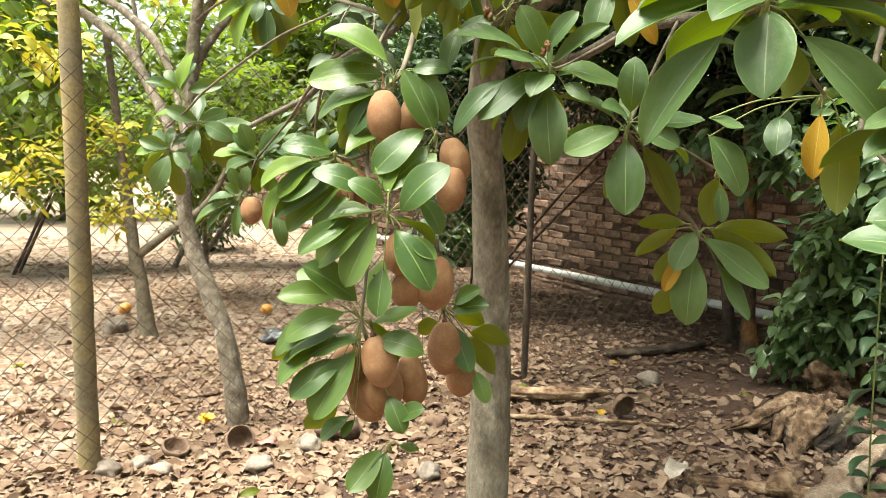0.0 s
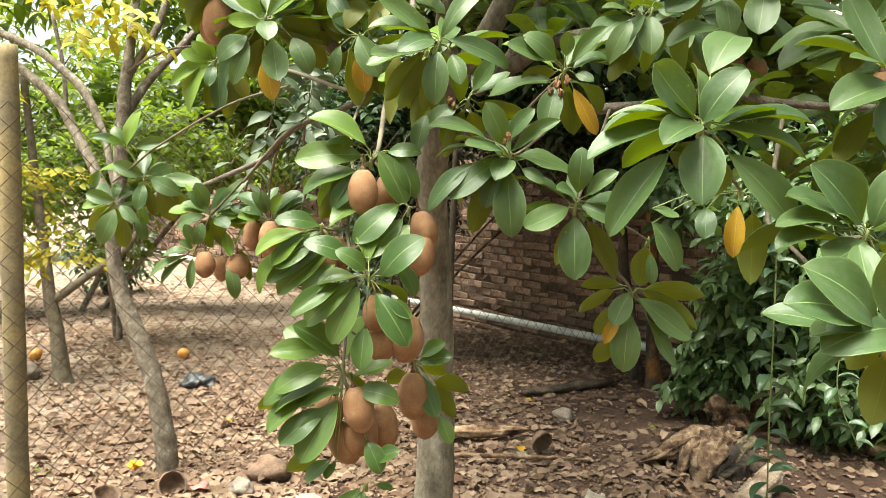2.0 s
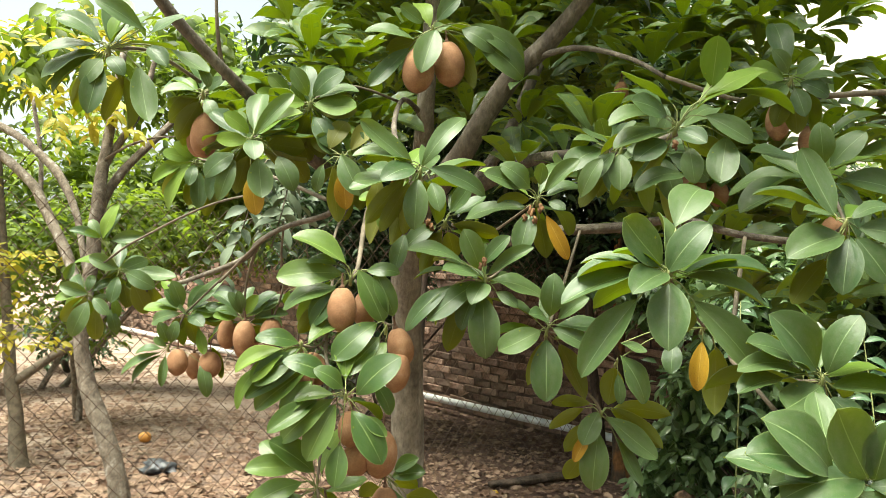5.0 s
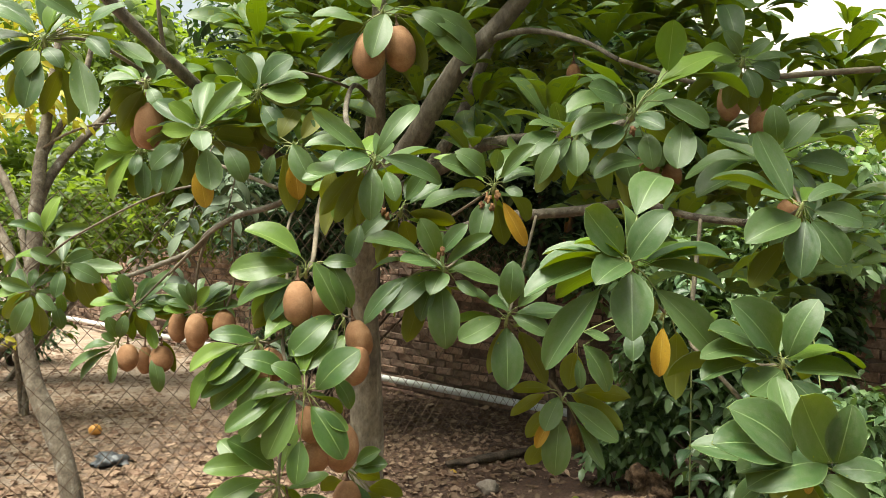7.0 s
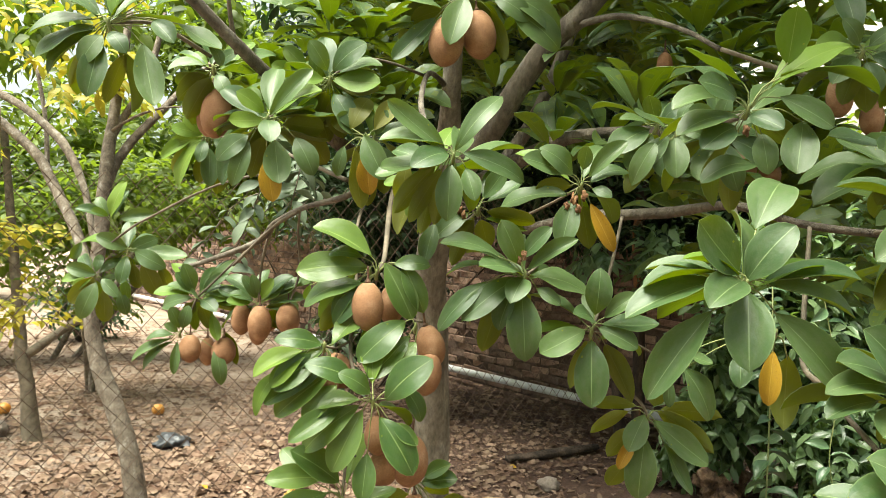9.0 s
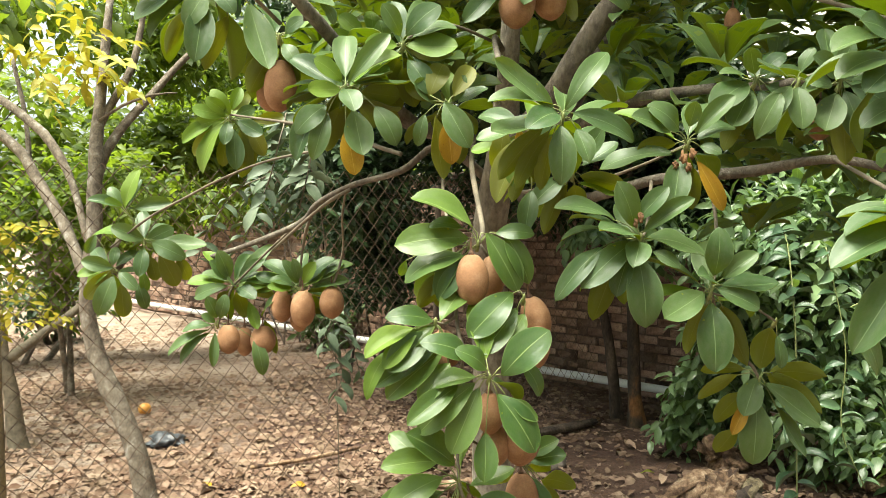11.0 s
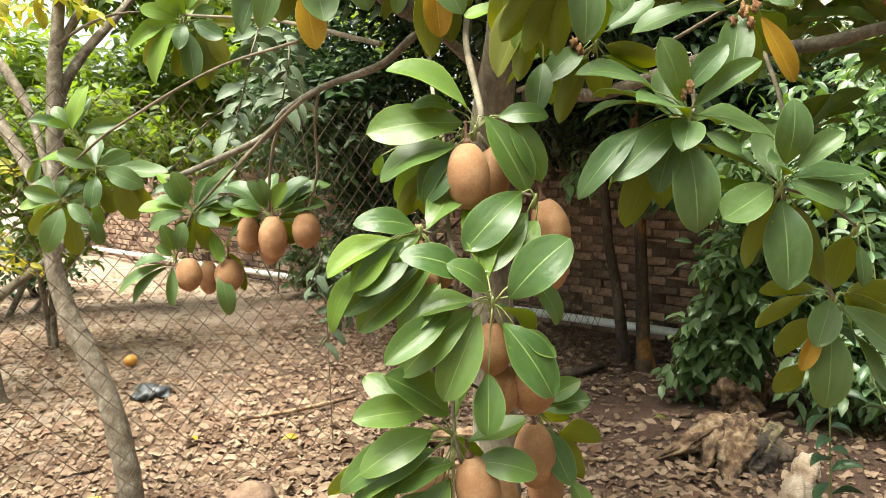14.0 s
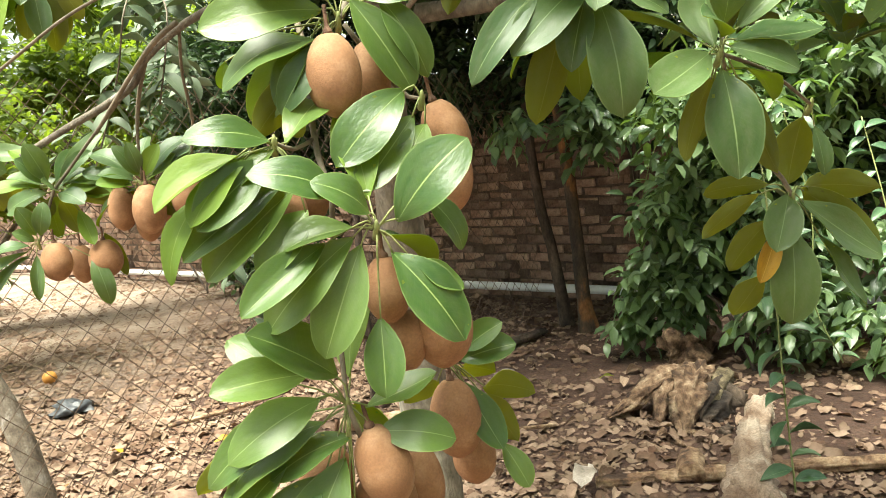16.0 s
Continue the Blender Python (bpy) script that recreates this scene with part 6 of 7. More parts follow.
left_tree = thing("garden_tree", (-0.965, 4.24, 0), "slender grey-barked tree with yellowing leaves behind the fence", "tree")
limbs(left_tree, [
# -- lefttree --
    ("trunk", [(-1.018, 4.240, -0.134, 0.0568), (-1.044, 4.260, 0.169, 0.0559), (-1.105, 4.300, 0.481, 0.0493), (-1.224, 4.370, 0.760, 0.0466), (-1.300, 4.420, 0.958, 0.0407), (-1.329, 4.440, 1.191, 0.0376), (-1.296, 4.470, 1.512, 0.0377), (-1.296, 4.500, 1.694, 0.0364), (-1.295, 4.550, 1.873, 0.0336), (-1.292, 4.650, 2.105, 0.0295), (-1.285, 4.700, 2.247, 0.0266), (-1.270, 4.750, 2.466, 0.0236), (-1.248, 4.800, 2.719, 0.0172)]),
    ("branch", [(-1.296, 4.500, 1.694, 0.0253), (-1.275, 4.600, 1.863, 0.0259), (-1.199, 4.700, 2.024, 0.0231), (-1.070, 4.800, 2.199, 0.0201), (-0.903, 4.900, 2.416, 0.0171), (-0.683, 4.900, 2.612, 0.0103)]),
    ("branch", [(-1.286, 4.620, 2.028, 0.0195), (-1.254, 4.700, 2.131, 0.0198), (-1.146, 4.750, 2.347, 0.0184), (-1.099, 4.800, 2.574, 0.0153), (-1.068, 4.800, 2.727, 0.0102)]),
    ("branch", [(-1.281, 4.600, 2.061, 0.0084), (-1.154, 4.500, 2.126, 0.0070), (-0.998, 4.400, 2.168, 0.0056), (-0.886, 4.400, 2.180, 0.0037)]),
    ("branch", [(-1.335, 4.500, 1.251, 0.0286), (-1.476, 4.700, 1.528, 0.0299), (-1.637, 4.850, 1.770, 0.0293), (-1.728, 4.900, 1.918, 0.0280), (-1.891, 5.000, 2.052, 0.0252), (-2.078, 5.100, 2.170, 0.0260), (-2.291, 5.100, 2.243, 0.0226)]),
    ("branch", [(-1.331, 4.500, 1.459, 0.0159), (-1.442, 4.700, 1.766, 0.0199), (-1.558, 4.800, 1.963, 0.0239), (-1.649, 4.850, 2.058, 0.0242), (-1.809, 4.900, 2.183, 0.0212), (-2.008, 5.000, 2.281, 0.0219), (-2.247, 5.000, 2.354, 0.0185)]),
    ("branch", [(-1.687, 4.900, 1.844, 0.0140), (-1.715, 4.950, 2.114, 0.0120), (-1.785, 5.000, 2.433, 0.0108)]),
# -- end of lefttree --
], GREY_BARK, 14)
foliage(left_tree, "crown", [(-1.35, 4.5, 2.35, 0.4, 0.3, 0.2, 22), (-2.2, 4.7, 1.95, 0.3, 0.3, 0.25, 18), (-1.8, 5.1, 2.75, 0.6, 0.4, 0.3, 22)], 0.09, [PALE_YELLOW, PALE_YELLOW], 21)
foliage(left_tree, "low_foliage", [(-2.16, 4.6, 1.3, 0.3, 0.25, 0.2, 22), (-1.84, 5.0, 1.05, 0.3, 0.25, 0.2, 20), (-1.9, 5.0, 1.45, 0.35, 0.25, 0.15, 14)], 0.075, [PALE_YELLOW, PALE_YELLOW], 22)

sapling = thing("sapling", (-2.16, 6.2, 0), "young tree with a forked brown stem", "tree")
limbs(sapling, [
    ("trunk", [(-2.14, 6.2, -0.05, 0.065), (-2.18, 6.2, 0.4, 0.05), (-2.22, 6.2, 0.62, 0.046), (-2.3, 6.25, 1.3, 0.034), (-2.4, 6.3, 2.2, 0.025)]),
    ("branch", [(-2.21, 6.2, 0.6, 0.034), (-1.95, 6.25, 0.8, 0.03), (-1.7, 6.3, 1.0, 0.025), (-1.5, 6.4, 1.4, 0.018)]),
], TWIG)
foliage(sapling, "crown", [(-2.9, 6.5, 2.1, 0.7, 0.6, 0.6, 80), (-1.5, 6.6, 1.6, 0.4, 0.4, 0.3, 50), (-2.5, 6.3, 1.3, 0.4, 0.4, 0.3, 40), (-2.5, 6.9, 2.75, 0.8, 0.5, 0.35, 60)], 0.085, [CITRUS, CITRUS], 31)


broad_tree = thing("broad_leaved_tree", (-3.6, 6.4, 0), "tree with large hanging dark-green leaves at the fence", "tree")
limbs(broad_tree, [("trunk", [(-3.6, 6.4, -0.05, 0.07), (-3.5, 6.4, 1.2, 0.05), (-3.3, 6.3, 2.4, 0.035), (-3.0, 6.2, 3.2, 0.02)]), ("branch", [(-3.4, 6.35, 1.9, 0.03), (-2.9, 6.2, 2.5, 0.02), (-2.4, 6.1, 2.9, 0.012)])], GREY_BARK)
foliage(broad_tree, "crown", [(-3.0, 6.2, 2.45, 0.55, 0.4, 0.55, 60), (-2.75, 6.2, 1.75, 0.35, 0.4, 0.35, 26), (-2.2, 6.1, 2.95, 0.6, 0.4, 0.3, 34), (-3.4, 6.2, 1.6, 0.4, 0.4, 0.5, 34), (-1.9, 6.5, 3.15, 0.5, 0.4, 0.3, 30), (-1.1, 6.5, 3.15, 0.5, 0.4, 0.28, 24)], 0.17, [CITRUS, CITRUS], 33, -0.6, 0.5, 5)


def shrub(name, at, label, blobs, length, mat, seed, stems=5, wide=0.42, thick=0.035, bark=DARK_BARK, category="shrub", droop=-0.2):
    ob = thing(name, at, label, category)
    r = random.Random(seed)
    for _ in range(stems):
        b = r.choice(blobs)
        s = Vector(at) + Vector((r.uniform(-0.15, 0.15), r.uniform(-0.15, 0.15), -0.05))
        e = Vector((b[0] + r.uniform(-0.4, 0.4) * b[3], b[1] + r.uniform(-0.4, 0.4) * b[4], b[2] + 0.5 * b[5]))
        m = (s + e) / 2 + Vector((r.uniform(-0.15, 0.15), r.uniform(-0.15, 0.15), 0.1))
        tube_part("stem", [(*s, thick), (*m, thick * 0.7), (*e, thick * 0.3)], bark, ob, 8, 0.1, 0.1)
    foliage(ob, "foliage", blobs, length, [mat, mat], seed, droop, wide)
    return ob


shrub("citrus_bush", (-0.7, 12.5, 0), "bright green citrus tree behind the wall", [(-0.83, 12.3, 2.36, 1.38, 0.9, 1.03, 520), (-1.24, 12.7, 3.8, 1.38, 1.0, 0.97, 330), (-0.28, 12.0, 1.9, 0.83, 0.5, 0.6, 180)], 0.165, CITRUS, 41, 3)
shrub("citrus_bush", (-2.9, 9.6, 0), "bright green citrus bush behind the fence", [(-2.4, 9.6, 1.55, 1.1, 0.5, 0.42, 420), (-3.5, 9.4, 1.7, 0.9, 0.6, 0.6, 240), (-1.5, 9.5, 2.35, 0.8, 0.5, 0.5, 230), (-0.7, 9.9, 2.2, 0.7, 0.4, 0.5, 200), (-1.45, 8.6, 3.2, 0.8, 0.6, 0.55, 260)], 0.135, CITRUS, 47, 2, bark=GREY_BARK)
shrub("garden_bush", (-4.4, 9.0, 0), "loose leafy bush at the garden's edge", [(-4.6, 9.0, 1.9, 1.3, 0.9, 1.1, 500), (-5.8, 9.5, 2.8, 1.5, 1.0, 1.2, 360), (-2.6, 9.2, 2.4, 0.8, 0.6, 0.6, 120)], 0.15, CITRUS, 42, 2, thick=0.02)
shrub("garden_bush", (-2.1, 7.8, 0), "loose bright bush behind the slender tree", [(-1.75, 7.7, 1.75, 0.75, 0.45, 0.42, 230), (-2.5, 7.7, 1.5, 0.5, 0.4, 0.4, 110), (-2.2, 7.7, 1.0, 0.5, 0.3, 0.35, 60)], 0.105, CITRUS, 48, 2, 0.42, 0.03, GREY_BARK)
shrub("low_bush", (-3.0, 11.0, 0), "low dark bush on bare ground", [(-3.0, 11.0, 0.5, 0.6, 0.5, 0.5, 120)], 0.1, DARK_LEAF, 43, 4)
shrub("low_bush", (0.1, 9.8, 0), "low green plant at the wall's foot", [(0.12, 9.8, 0.35, 0.4, 0.25, 0.38, 90), (-0.1, 9.75, 0.9, 0.2, 0.15, 0.3, 30)], 0.11, VINE, 49, 3, 0.46, 0.012)
shrub("wall_climber", (-0.25, 10.3, 0), "leafy climber hanging over the top of the brick wall", [(0.1, 10.0, 1.75, 0.7, 0.35, 0.4, 170), (-0.7, 11.1, 1.75, 0.7, 0.35, 0.4, 150), (-1.4, 12.2, 1.75, 0.7, 0.35, 0.35, 120)], 0.12, CITRUS, 50, 4, 0.44, 0.012, category="climber", droop=-0.6)
# the last, high blob is added to shade the wall
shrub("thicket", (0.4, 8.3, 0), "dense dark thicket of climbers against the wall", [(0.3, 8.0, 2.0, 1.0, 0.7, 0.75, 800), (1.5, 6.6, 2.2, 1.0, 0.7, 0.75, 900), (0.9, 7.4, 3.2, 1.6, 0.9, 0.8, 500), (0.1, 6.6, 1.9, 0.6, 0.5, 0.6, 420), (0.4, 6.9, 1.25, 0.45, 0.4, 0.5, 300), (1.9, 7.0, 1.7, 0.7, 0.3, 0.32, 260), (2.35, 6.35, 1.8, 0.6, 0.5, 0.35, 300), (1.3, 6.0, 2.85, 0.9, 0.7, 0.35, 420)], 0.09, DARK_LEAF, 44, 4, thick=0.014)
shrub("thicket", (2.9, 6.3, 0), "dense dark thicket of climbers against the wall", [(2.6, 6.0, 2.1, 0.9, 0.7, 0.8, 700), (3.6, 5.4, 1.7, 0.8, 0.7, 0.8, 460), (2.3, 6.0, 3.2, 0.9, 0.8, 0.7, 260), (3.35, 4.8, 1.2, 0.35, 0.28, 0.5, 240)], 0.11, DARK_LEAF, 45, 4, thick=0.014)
vine = shrub("climbing_shrub", (2.55, 4.5, 0), "dusty dark-green climbing shrub sprawling over the ground", [(2.5, 4.6, 1.35, 0.5, 0.4, 0.45, 230), (2.45, 4.85, 0.85, 0.40, 0.3, 0.45, 210), (2.30, 4.95, 0.42, 0.26, 0.2, 0.22, 80), (2.75, 4.6, 0.75, 0.40, 0.35, 0.40, 170), (2.65, 4.35, 0.35, 0.36, 0.25, 0.26, 100), (3.3, 4.5, 1.75, 0.7, 0.5, 0.55, 260), (3.0, 4.75, 1.15, 0.45, 0.3, 0.45, 160), (3.25, 4.25, 0.55, 0.35, 0.3, 0.25, 70), (3.05, 4.0, 0.22, 0.35, 0.25, 0.16, 50), (2.14, 5.5, 1.42, 0.28, 0.2, 0.22, 70), (1.64, 5.6, 1.42, 0.13, 0.1, 0.1, 12), (2.12, 5.1, 0.20, 0.14, 0.12, 0.14, 18), (2.18, 5.1, 0.45, 0.16, 0.12, 0.16, 20)], 0.112, VINE, 46, 4, 0.44, 0.012, droop=-0.45)


def hanging_vine(points, count, seed):
    """A thin hanging runner with paired leaves as parts."""
    r = random.Random(seed)
    tube_part("runner", [(*p, 0.0035) for p in points], PETIOLE, vine, 6, 0.04, 0.1)
    c = spline([(*p, 0.003) for p in points], 0.02)
    for k in range(count):
        q = c[int((k + 0.5) / count * (len(c) - 1))]
        s = 1 if k % 2 else -1
        axis = Vector((s * 0.9, r.uniform(-0.8, 0.5), r.uniform(-0.75, 0.25)))
        length = r.uniform(0.085, 0.125)
        side, a, n = turned(axis, r.gauss(0, 25))
        w = length * 0.44
        leaf = new("leaf", rng.choice(VINE_MESH))
        leaf.parent = vine
        leaf.matrix_parent_inverse = Matrix.Translation(-base_of(vine))
        leaf.matrix_basis = Matrix(((side.x * w, a.x * length, n.x * length, q[0]), (side.y * w, a.y * length, n.y * length, q[1]), (side.z * w, a.z * length, n.z * length, q[2]), (0, 0, 0, 1)))


VINE_MESH = [mesh_of("vine_leaf", v, f, [VINE_ONE, VINE_ONE], True, uv, s) for v, f, uv, s in (leaf_shape(8, 2, 0.35, 0.05, 0.1, 0.02, 0, k, 0.9, 0.007, 2, 0.95) for k in (1, 2, 3))]
hanging_vine([(2.2, 4.3, 1.35), (1.85, 3.6, 1.5), (1.66, 3.22, 1.2), (1.61, 3.12, 0.85), (1.58, 3.06, 0.48), (1.56, 3.0, 0.08)], 58, 1)
hanging_vine([(2.35, 5.0, 1.4), (2.2, 5.0, 1.1), (2.12, 5.0, 0.8)], 12, 2)
hanging_vine([(2.35, 4.0, 1.4), (2.4, 3.9, 0.9), (2.35, 3.85, 0.5), (2.45, 3.8, 0.2)], 22, 3)
hanging_vine([(2.7, 3.9, 1.3), (2.65, 3.7, 0.8), (2.6, 3.65, 0.4)], 22, 4)

fence_climber = thing("fence_climber", (-0.10, 4.80, 0), "grey-green vine trailing over the sagging netting", "vine")
DUSTY_MESH = [mesh_of("dusty_leaf", v, f, [DUSTY, DUSTY], True, uv, s) for v, f, uv, s in (leaf_shape(7, 2, 0.2, 0.05, 0.12, 0.03, 0, k, 0.9, 0.007, 2, 0.9) for k in (1, 2))]


def trailing_shoot(points, count, seed, size):
    r = random.Random(seed)
    tube_part("runner", [(*p, 0.003) for p in points], TWIG, fence_climber, 6, 0.04, 0.1)
    c = spline([(*p, 0.003) for p in points], 0.02)
    for k in range(count):
        q = c[int((k + 0.5) / count * (len(c) - 1))]
        axis = Vector(((1 if k % 2 else -1) * r.uniform(0.3, 0.9), r.uniform(-0.6, 0.3), r.uniform(-0.9, 0.0)))
        length = size * r.uniform(0.75, 1.2)
        side, a, n = turned(axis, r.gauss(0, 30))
        w = length * 0.42
        leaf = new("leaf", rng.choice(DUSTY_MESH))
        leaf.parent = fence_climber
        leaf.matrix_parent_inverse = Matrix.Translation(-base_of(fence_climber))
        leaf.matrix_basis = Matrix(((side.x * w, a.x * length, n.x * length, q[0]), (side.y * w, a.y * length, n.y * length, q[1]), (side.z * w, a.z * length, n.z * length, q[2]), (0, 0, 0, 1)))


trailing_shoot([(-0.10, 4.80, -0.03), (-0.12, 4.78, 0.9), (-0.22, 4.55, 1.75), (-0.36, 3.9, 2.02)], 0, 4, 0.1)
trailing_shoot([(-0.22, 4.55, 1.75), (-0.36, 3.9, 2.02), (-0.40, 3.5, 1.93), (-0.45, 3.55, 1.75), (-0.52, 3.65, 1.58), (-0.60, 3.7, 1.40)], 52, 5, 0.11)
trailing_shoot([(-0.12, 4.78, 1.05), (-0.16, 4.72, 0.9), (-0.08, 4.74, 0.72), (-0.14, 4.68, 0.58)], 14, 8, 0.10)
trailing_shoot([(-0.12, 4.78, 1.0), (-0.02, 4.80, 0.85), (0.03, 4.82, 0.65)], 12, 9, 0.10)
trailing_shoot([(-0.36, 3.9, 2.02), (-0.28, 3.6, 1.95), (-0.30, 3.5, 1.78), (-0.34, 3.5, 1.62)], 30, 6, 0.11)
trailing_shoot([(-0.42, 4.45, 1.80), (-0.62, 4.3, 1.70), (-0.75, 4.25, 1.50), (-0.80, 4.2, 1.35)], 14, 7, 0.09)

# added tree: its crown, mostly above the view, keeps light off wall and ground
shade_tree = thing("spreading_tree", (3.3, 6.9, 0), "added tree whose mostly unseen crown shades the wall corner", "tree")
limbs(shade_tree, [("trunk", [(3.3, 6.9, -0.05, 0.12), (3.25, 6.85, 1.2, 0.10), (3.1, 6.7, 2.6, 0.08), (2.7, 6.3, 3.6, 0.05)]), ("branch", [(3.15, 6.75, 2.3, 0.06), (2.2, 6.2, 3.1, 0.05), (1.0, 5.8, 3.5, 0.03)])], DARK_BARK)
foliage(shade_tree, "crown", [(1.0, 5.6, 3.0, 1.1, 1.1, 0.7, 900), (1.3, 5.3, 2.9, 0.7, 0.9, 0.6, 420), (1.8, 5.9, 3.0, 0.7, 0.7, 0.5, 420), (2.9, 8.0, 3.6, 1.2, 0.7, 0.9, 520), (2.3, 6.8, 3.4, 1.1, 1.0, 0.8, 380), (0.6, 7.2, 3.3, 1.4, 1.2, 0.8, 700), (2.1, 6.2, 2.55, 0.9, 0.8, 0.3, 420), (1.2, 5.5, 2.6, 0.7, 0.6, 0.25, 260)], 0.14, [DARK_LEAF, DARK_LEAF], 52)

lichen_tree = thing("small_tree", (2.16, 5.9, 0), "small dark trunk with orange lichen near the wall", "tree")
limbs(lichen_tree, [("trunk", [(2.16, 5.9, -0.05, 0.072), (2.14, 5.9, 0.25, 0.050), (2.12, 5.9, 0.9, 0.044), (2.1, 5.95, 1.7, 0.042), (2.2, 6.0, 2.6, 0.03)])], LICHEN_BARK)
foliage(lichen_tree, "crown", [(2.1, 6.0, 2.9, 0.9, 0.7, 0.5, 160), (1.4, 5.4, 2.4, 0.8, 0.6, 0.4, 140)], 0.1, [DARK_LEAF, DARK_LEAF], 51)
stem = thing("bare_stem", (2.10, 6.12, 0), "dark bare stem rising into the thicket", "tree")
limbs(stem, [("trunk", [(2.10, 6.12, -0.05, 0.05), (2.05, 6.14, 0.5, 0.04), (1.97, 6.16, 1.1, 0.035), (1.95, 6.2, 2.4, 0.025)])], DARK_BARK)

# trees far behind, and unseen ones around the camera added to block low light
for k, (x, y, z, r, n) in enumerate(((-9, 15, 3.0, 2.6, 330), (-13, 12, 3.2, 2.8, 330), (1.2, 15.5, 3.4, 2.6, 330), (3.5, 13, 3.6, 2.8, 360), (8.5, 11, 2.0, 2.4, 360), (12, 8, 1.8, 2.4, 300), (-4.4, 16, 2.7, 1.5, 130), (-6.5, 15, 1.2, 1.5, 260), (-8, -7, 3.8, 3.8, 620), (-2.5, -8.5, 4.0, 4.0, 680), (4, -8, 4.0, 4.0, 680), (9.5, -5, 3.8, 3.8, 620), (-11, 0, 3.0, 2.8, 240), (11, 1, 3.0, 2.8, 240))):
    t = thing("far_tree", (x, y, 0), "leafy garden tree, beyond the wall or added unseen around the camera", "tree")
    tube_part("trunk", [(x, y, -0.1, 0.16), (x + 0.1, y, 1.2, 0.13), (x, y, 3.0, 0.08)], DARK_BARK, t, 9, 0.2, 0.1)
    foliage(t, "crown", [(x, y, z, r, r * 0.8, r * 0.85, n)], 0.24, [CITRUS, CITRUS], 60 + k, spray=6)

# ---- things on the ground ----
pipe = tagged(tube_part("pipe", [(*on_wall(s, 0.16, 0.13), 0.035) for s in (-11, -8, -5, -2, 1, 4)], PIPE, None, 14, 0.3, 0.0), "white plastic water pipe along the wall's foot", "pipe")


def log(name, points, label, mat=WOOD, sides=12, rough=0.18):
    ob = tube_part(name, points, mat, None, sides, 0.03, rough)
    return tagged(ob, label, "log")


def torn(name, points, parent, mat=WOOD, seed=1.0, flat=0.75, ridge=0.3):
    """Split or rotten wood: a limb with deep lengthwise ridges and a ragged skin."""
    c = spline(points, 0.012)
    t = np.gradient(c[:, :3], axis=0)
    verts, faces, sides = [], [], 26
    for i, (q, d) in enumerate(zip(c, t)):
        d = Vector(d).normalized()
        side = d.cross(Vector((0, 0, 1))).normalized()
        up = side.cross(d)
        for k in range(sides):
            a = 2 * math.pi * k / sides
            ca, sa = math.cos(a), math.sin(a)
            n1 = noise.noise(Vector((ca * 2.3 + seed, sa * 2.3, i * 0.012 * 3.0)))
            n2 = noise.noise(Vector((ca * 6 + seed, sa * 6, i * 0.012 * 9.0)))
            n3 = noise.noise(Vector((ca * 12, sa * 12 + seed, i * 0.012 * 40.0)))
            r = q[3] * (1 + ridge * (1 - 2.6 * abs(n1)) + ridge * 0.9 * n2 + ridge * 0.7 * n3)
            verts.append(tuple(Vector(q[:3]) + side * ca * r + up * sa * r * flat))
    n = len(c)
    for i in range(n - 1):
        for k in range(sides):
            a, b = i * sides + k, i * sides + (k + 1) % sides
            faces.append((a, b, b + sides, a + sides))
    faces.append(tuple(range(sides))[::-1])
    faces.append(tuple((n - 1) * sides + k for k in range(sides)))
    ob = new(name, mesh_of(name, verts, faces, [mat]))
    if parent is not None:
        hold(ob, parent)
    return ob


tagged(torn("log", [(0.26, 4.80, 0.035, 0.035), (0.6, 4.72, 0.045, 0.04), (0.85, 4.76, 0.035, 0.032), (0.98, 4.80, 0.03, 0.012)], None, SPLIT_WOOD, 4.0, 0.7, 0.35), "split red-brown log lying on dead leaves", "log")
tagged(torn("log", [(1.12, 5.66, 0.03, 0.03), (1.5, 5.78, 0.04, 0.04), (1.85, 5.95, 0.04, 0.03)], None, DARK_BARK, 8.0, 0.6, 0.25), "dark log lying in the shade", "log")


tagged(torn("log", [(1.06, 3.54, 0.025, 0.024), (1.5, 3.36, 0.035, 0.030), (1.9, 3.22, 0.03, 0.028), (2.3, 3.06, 0.03, 0.022)], None, WOOD, 2.0, 0.9, 0.22), "long dry pole half covered by dead leaves", "log")
tagged(torn("log", [(1.40, 2.94, 0.05, 0.075), (1.43, 3.06, 0.07, 0.08), (1.66, 3.39, 0.08, 0.055), (1.99, 3.79, 0.09, 0.045)], None, PALE_WOOD, 5.0, 0.8, 0.34), "thick pale weathered log lying on the ground", "log")
tagged(torn("log", [(2.78, 4.22, 0.05, 0.035), (3.0, 4.16, 0.07, 0.045), (3.3, 4.1, 0.06, 0.035)], None, WOOD, 7.0, 0.8, 0.3), "reddish dry log under the climbing shrub", "log")
log("broken_stick", [(0.3, 4.4, 0.02, 0.012), (0.8, 4.3, 0.03, 0.012), (1.2, 4.25, 0.02, 0.008)], "thin dry stick on the ground")
log("broken_stick", [(-0.6, 5.4, 0.02, 0.012), (-0.2, 5.5, 0.03, 0.014), (0.1, 5.7, 0.02, 0.01)], "thin dry stick on the ground")


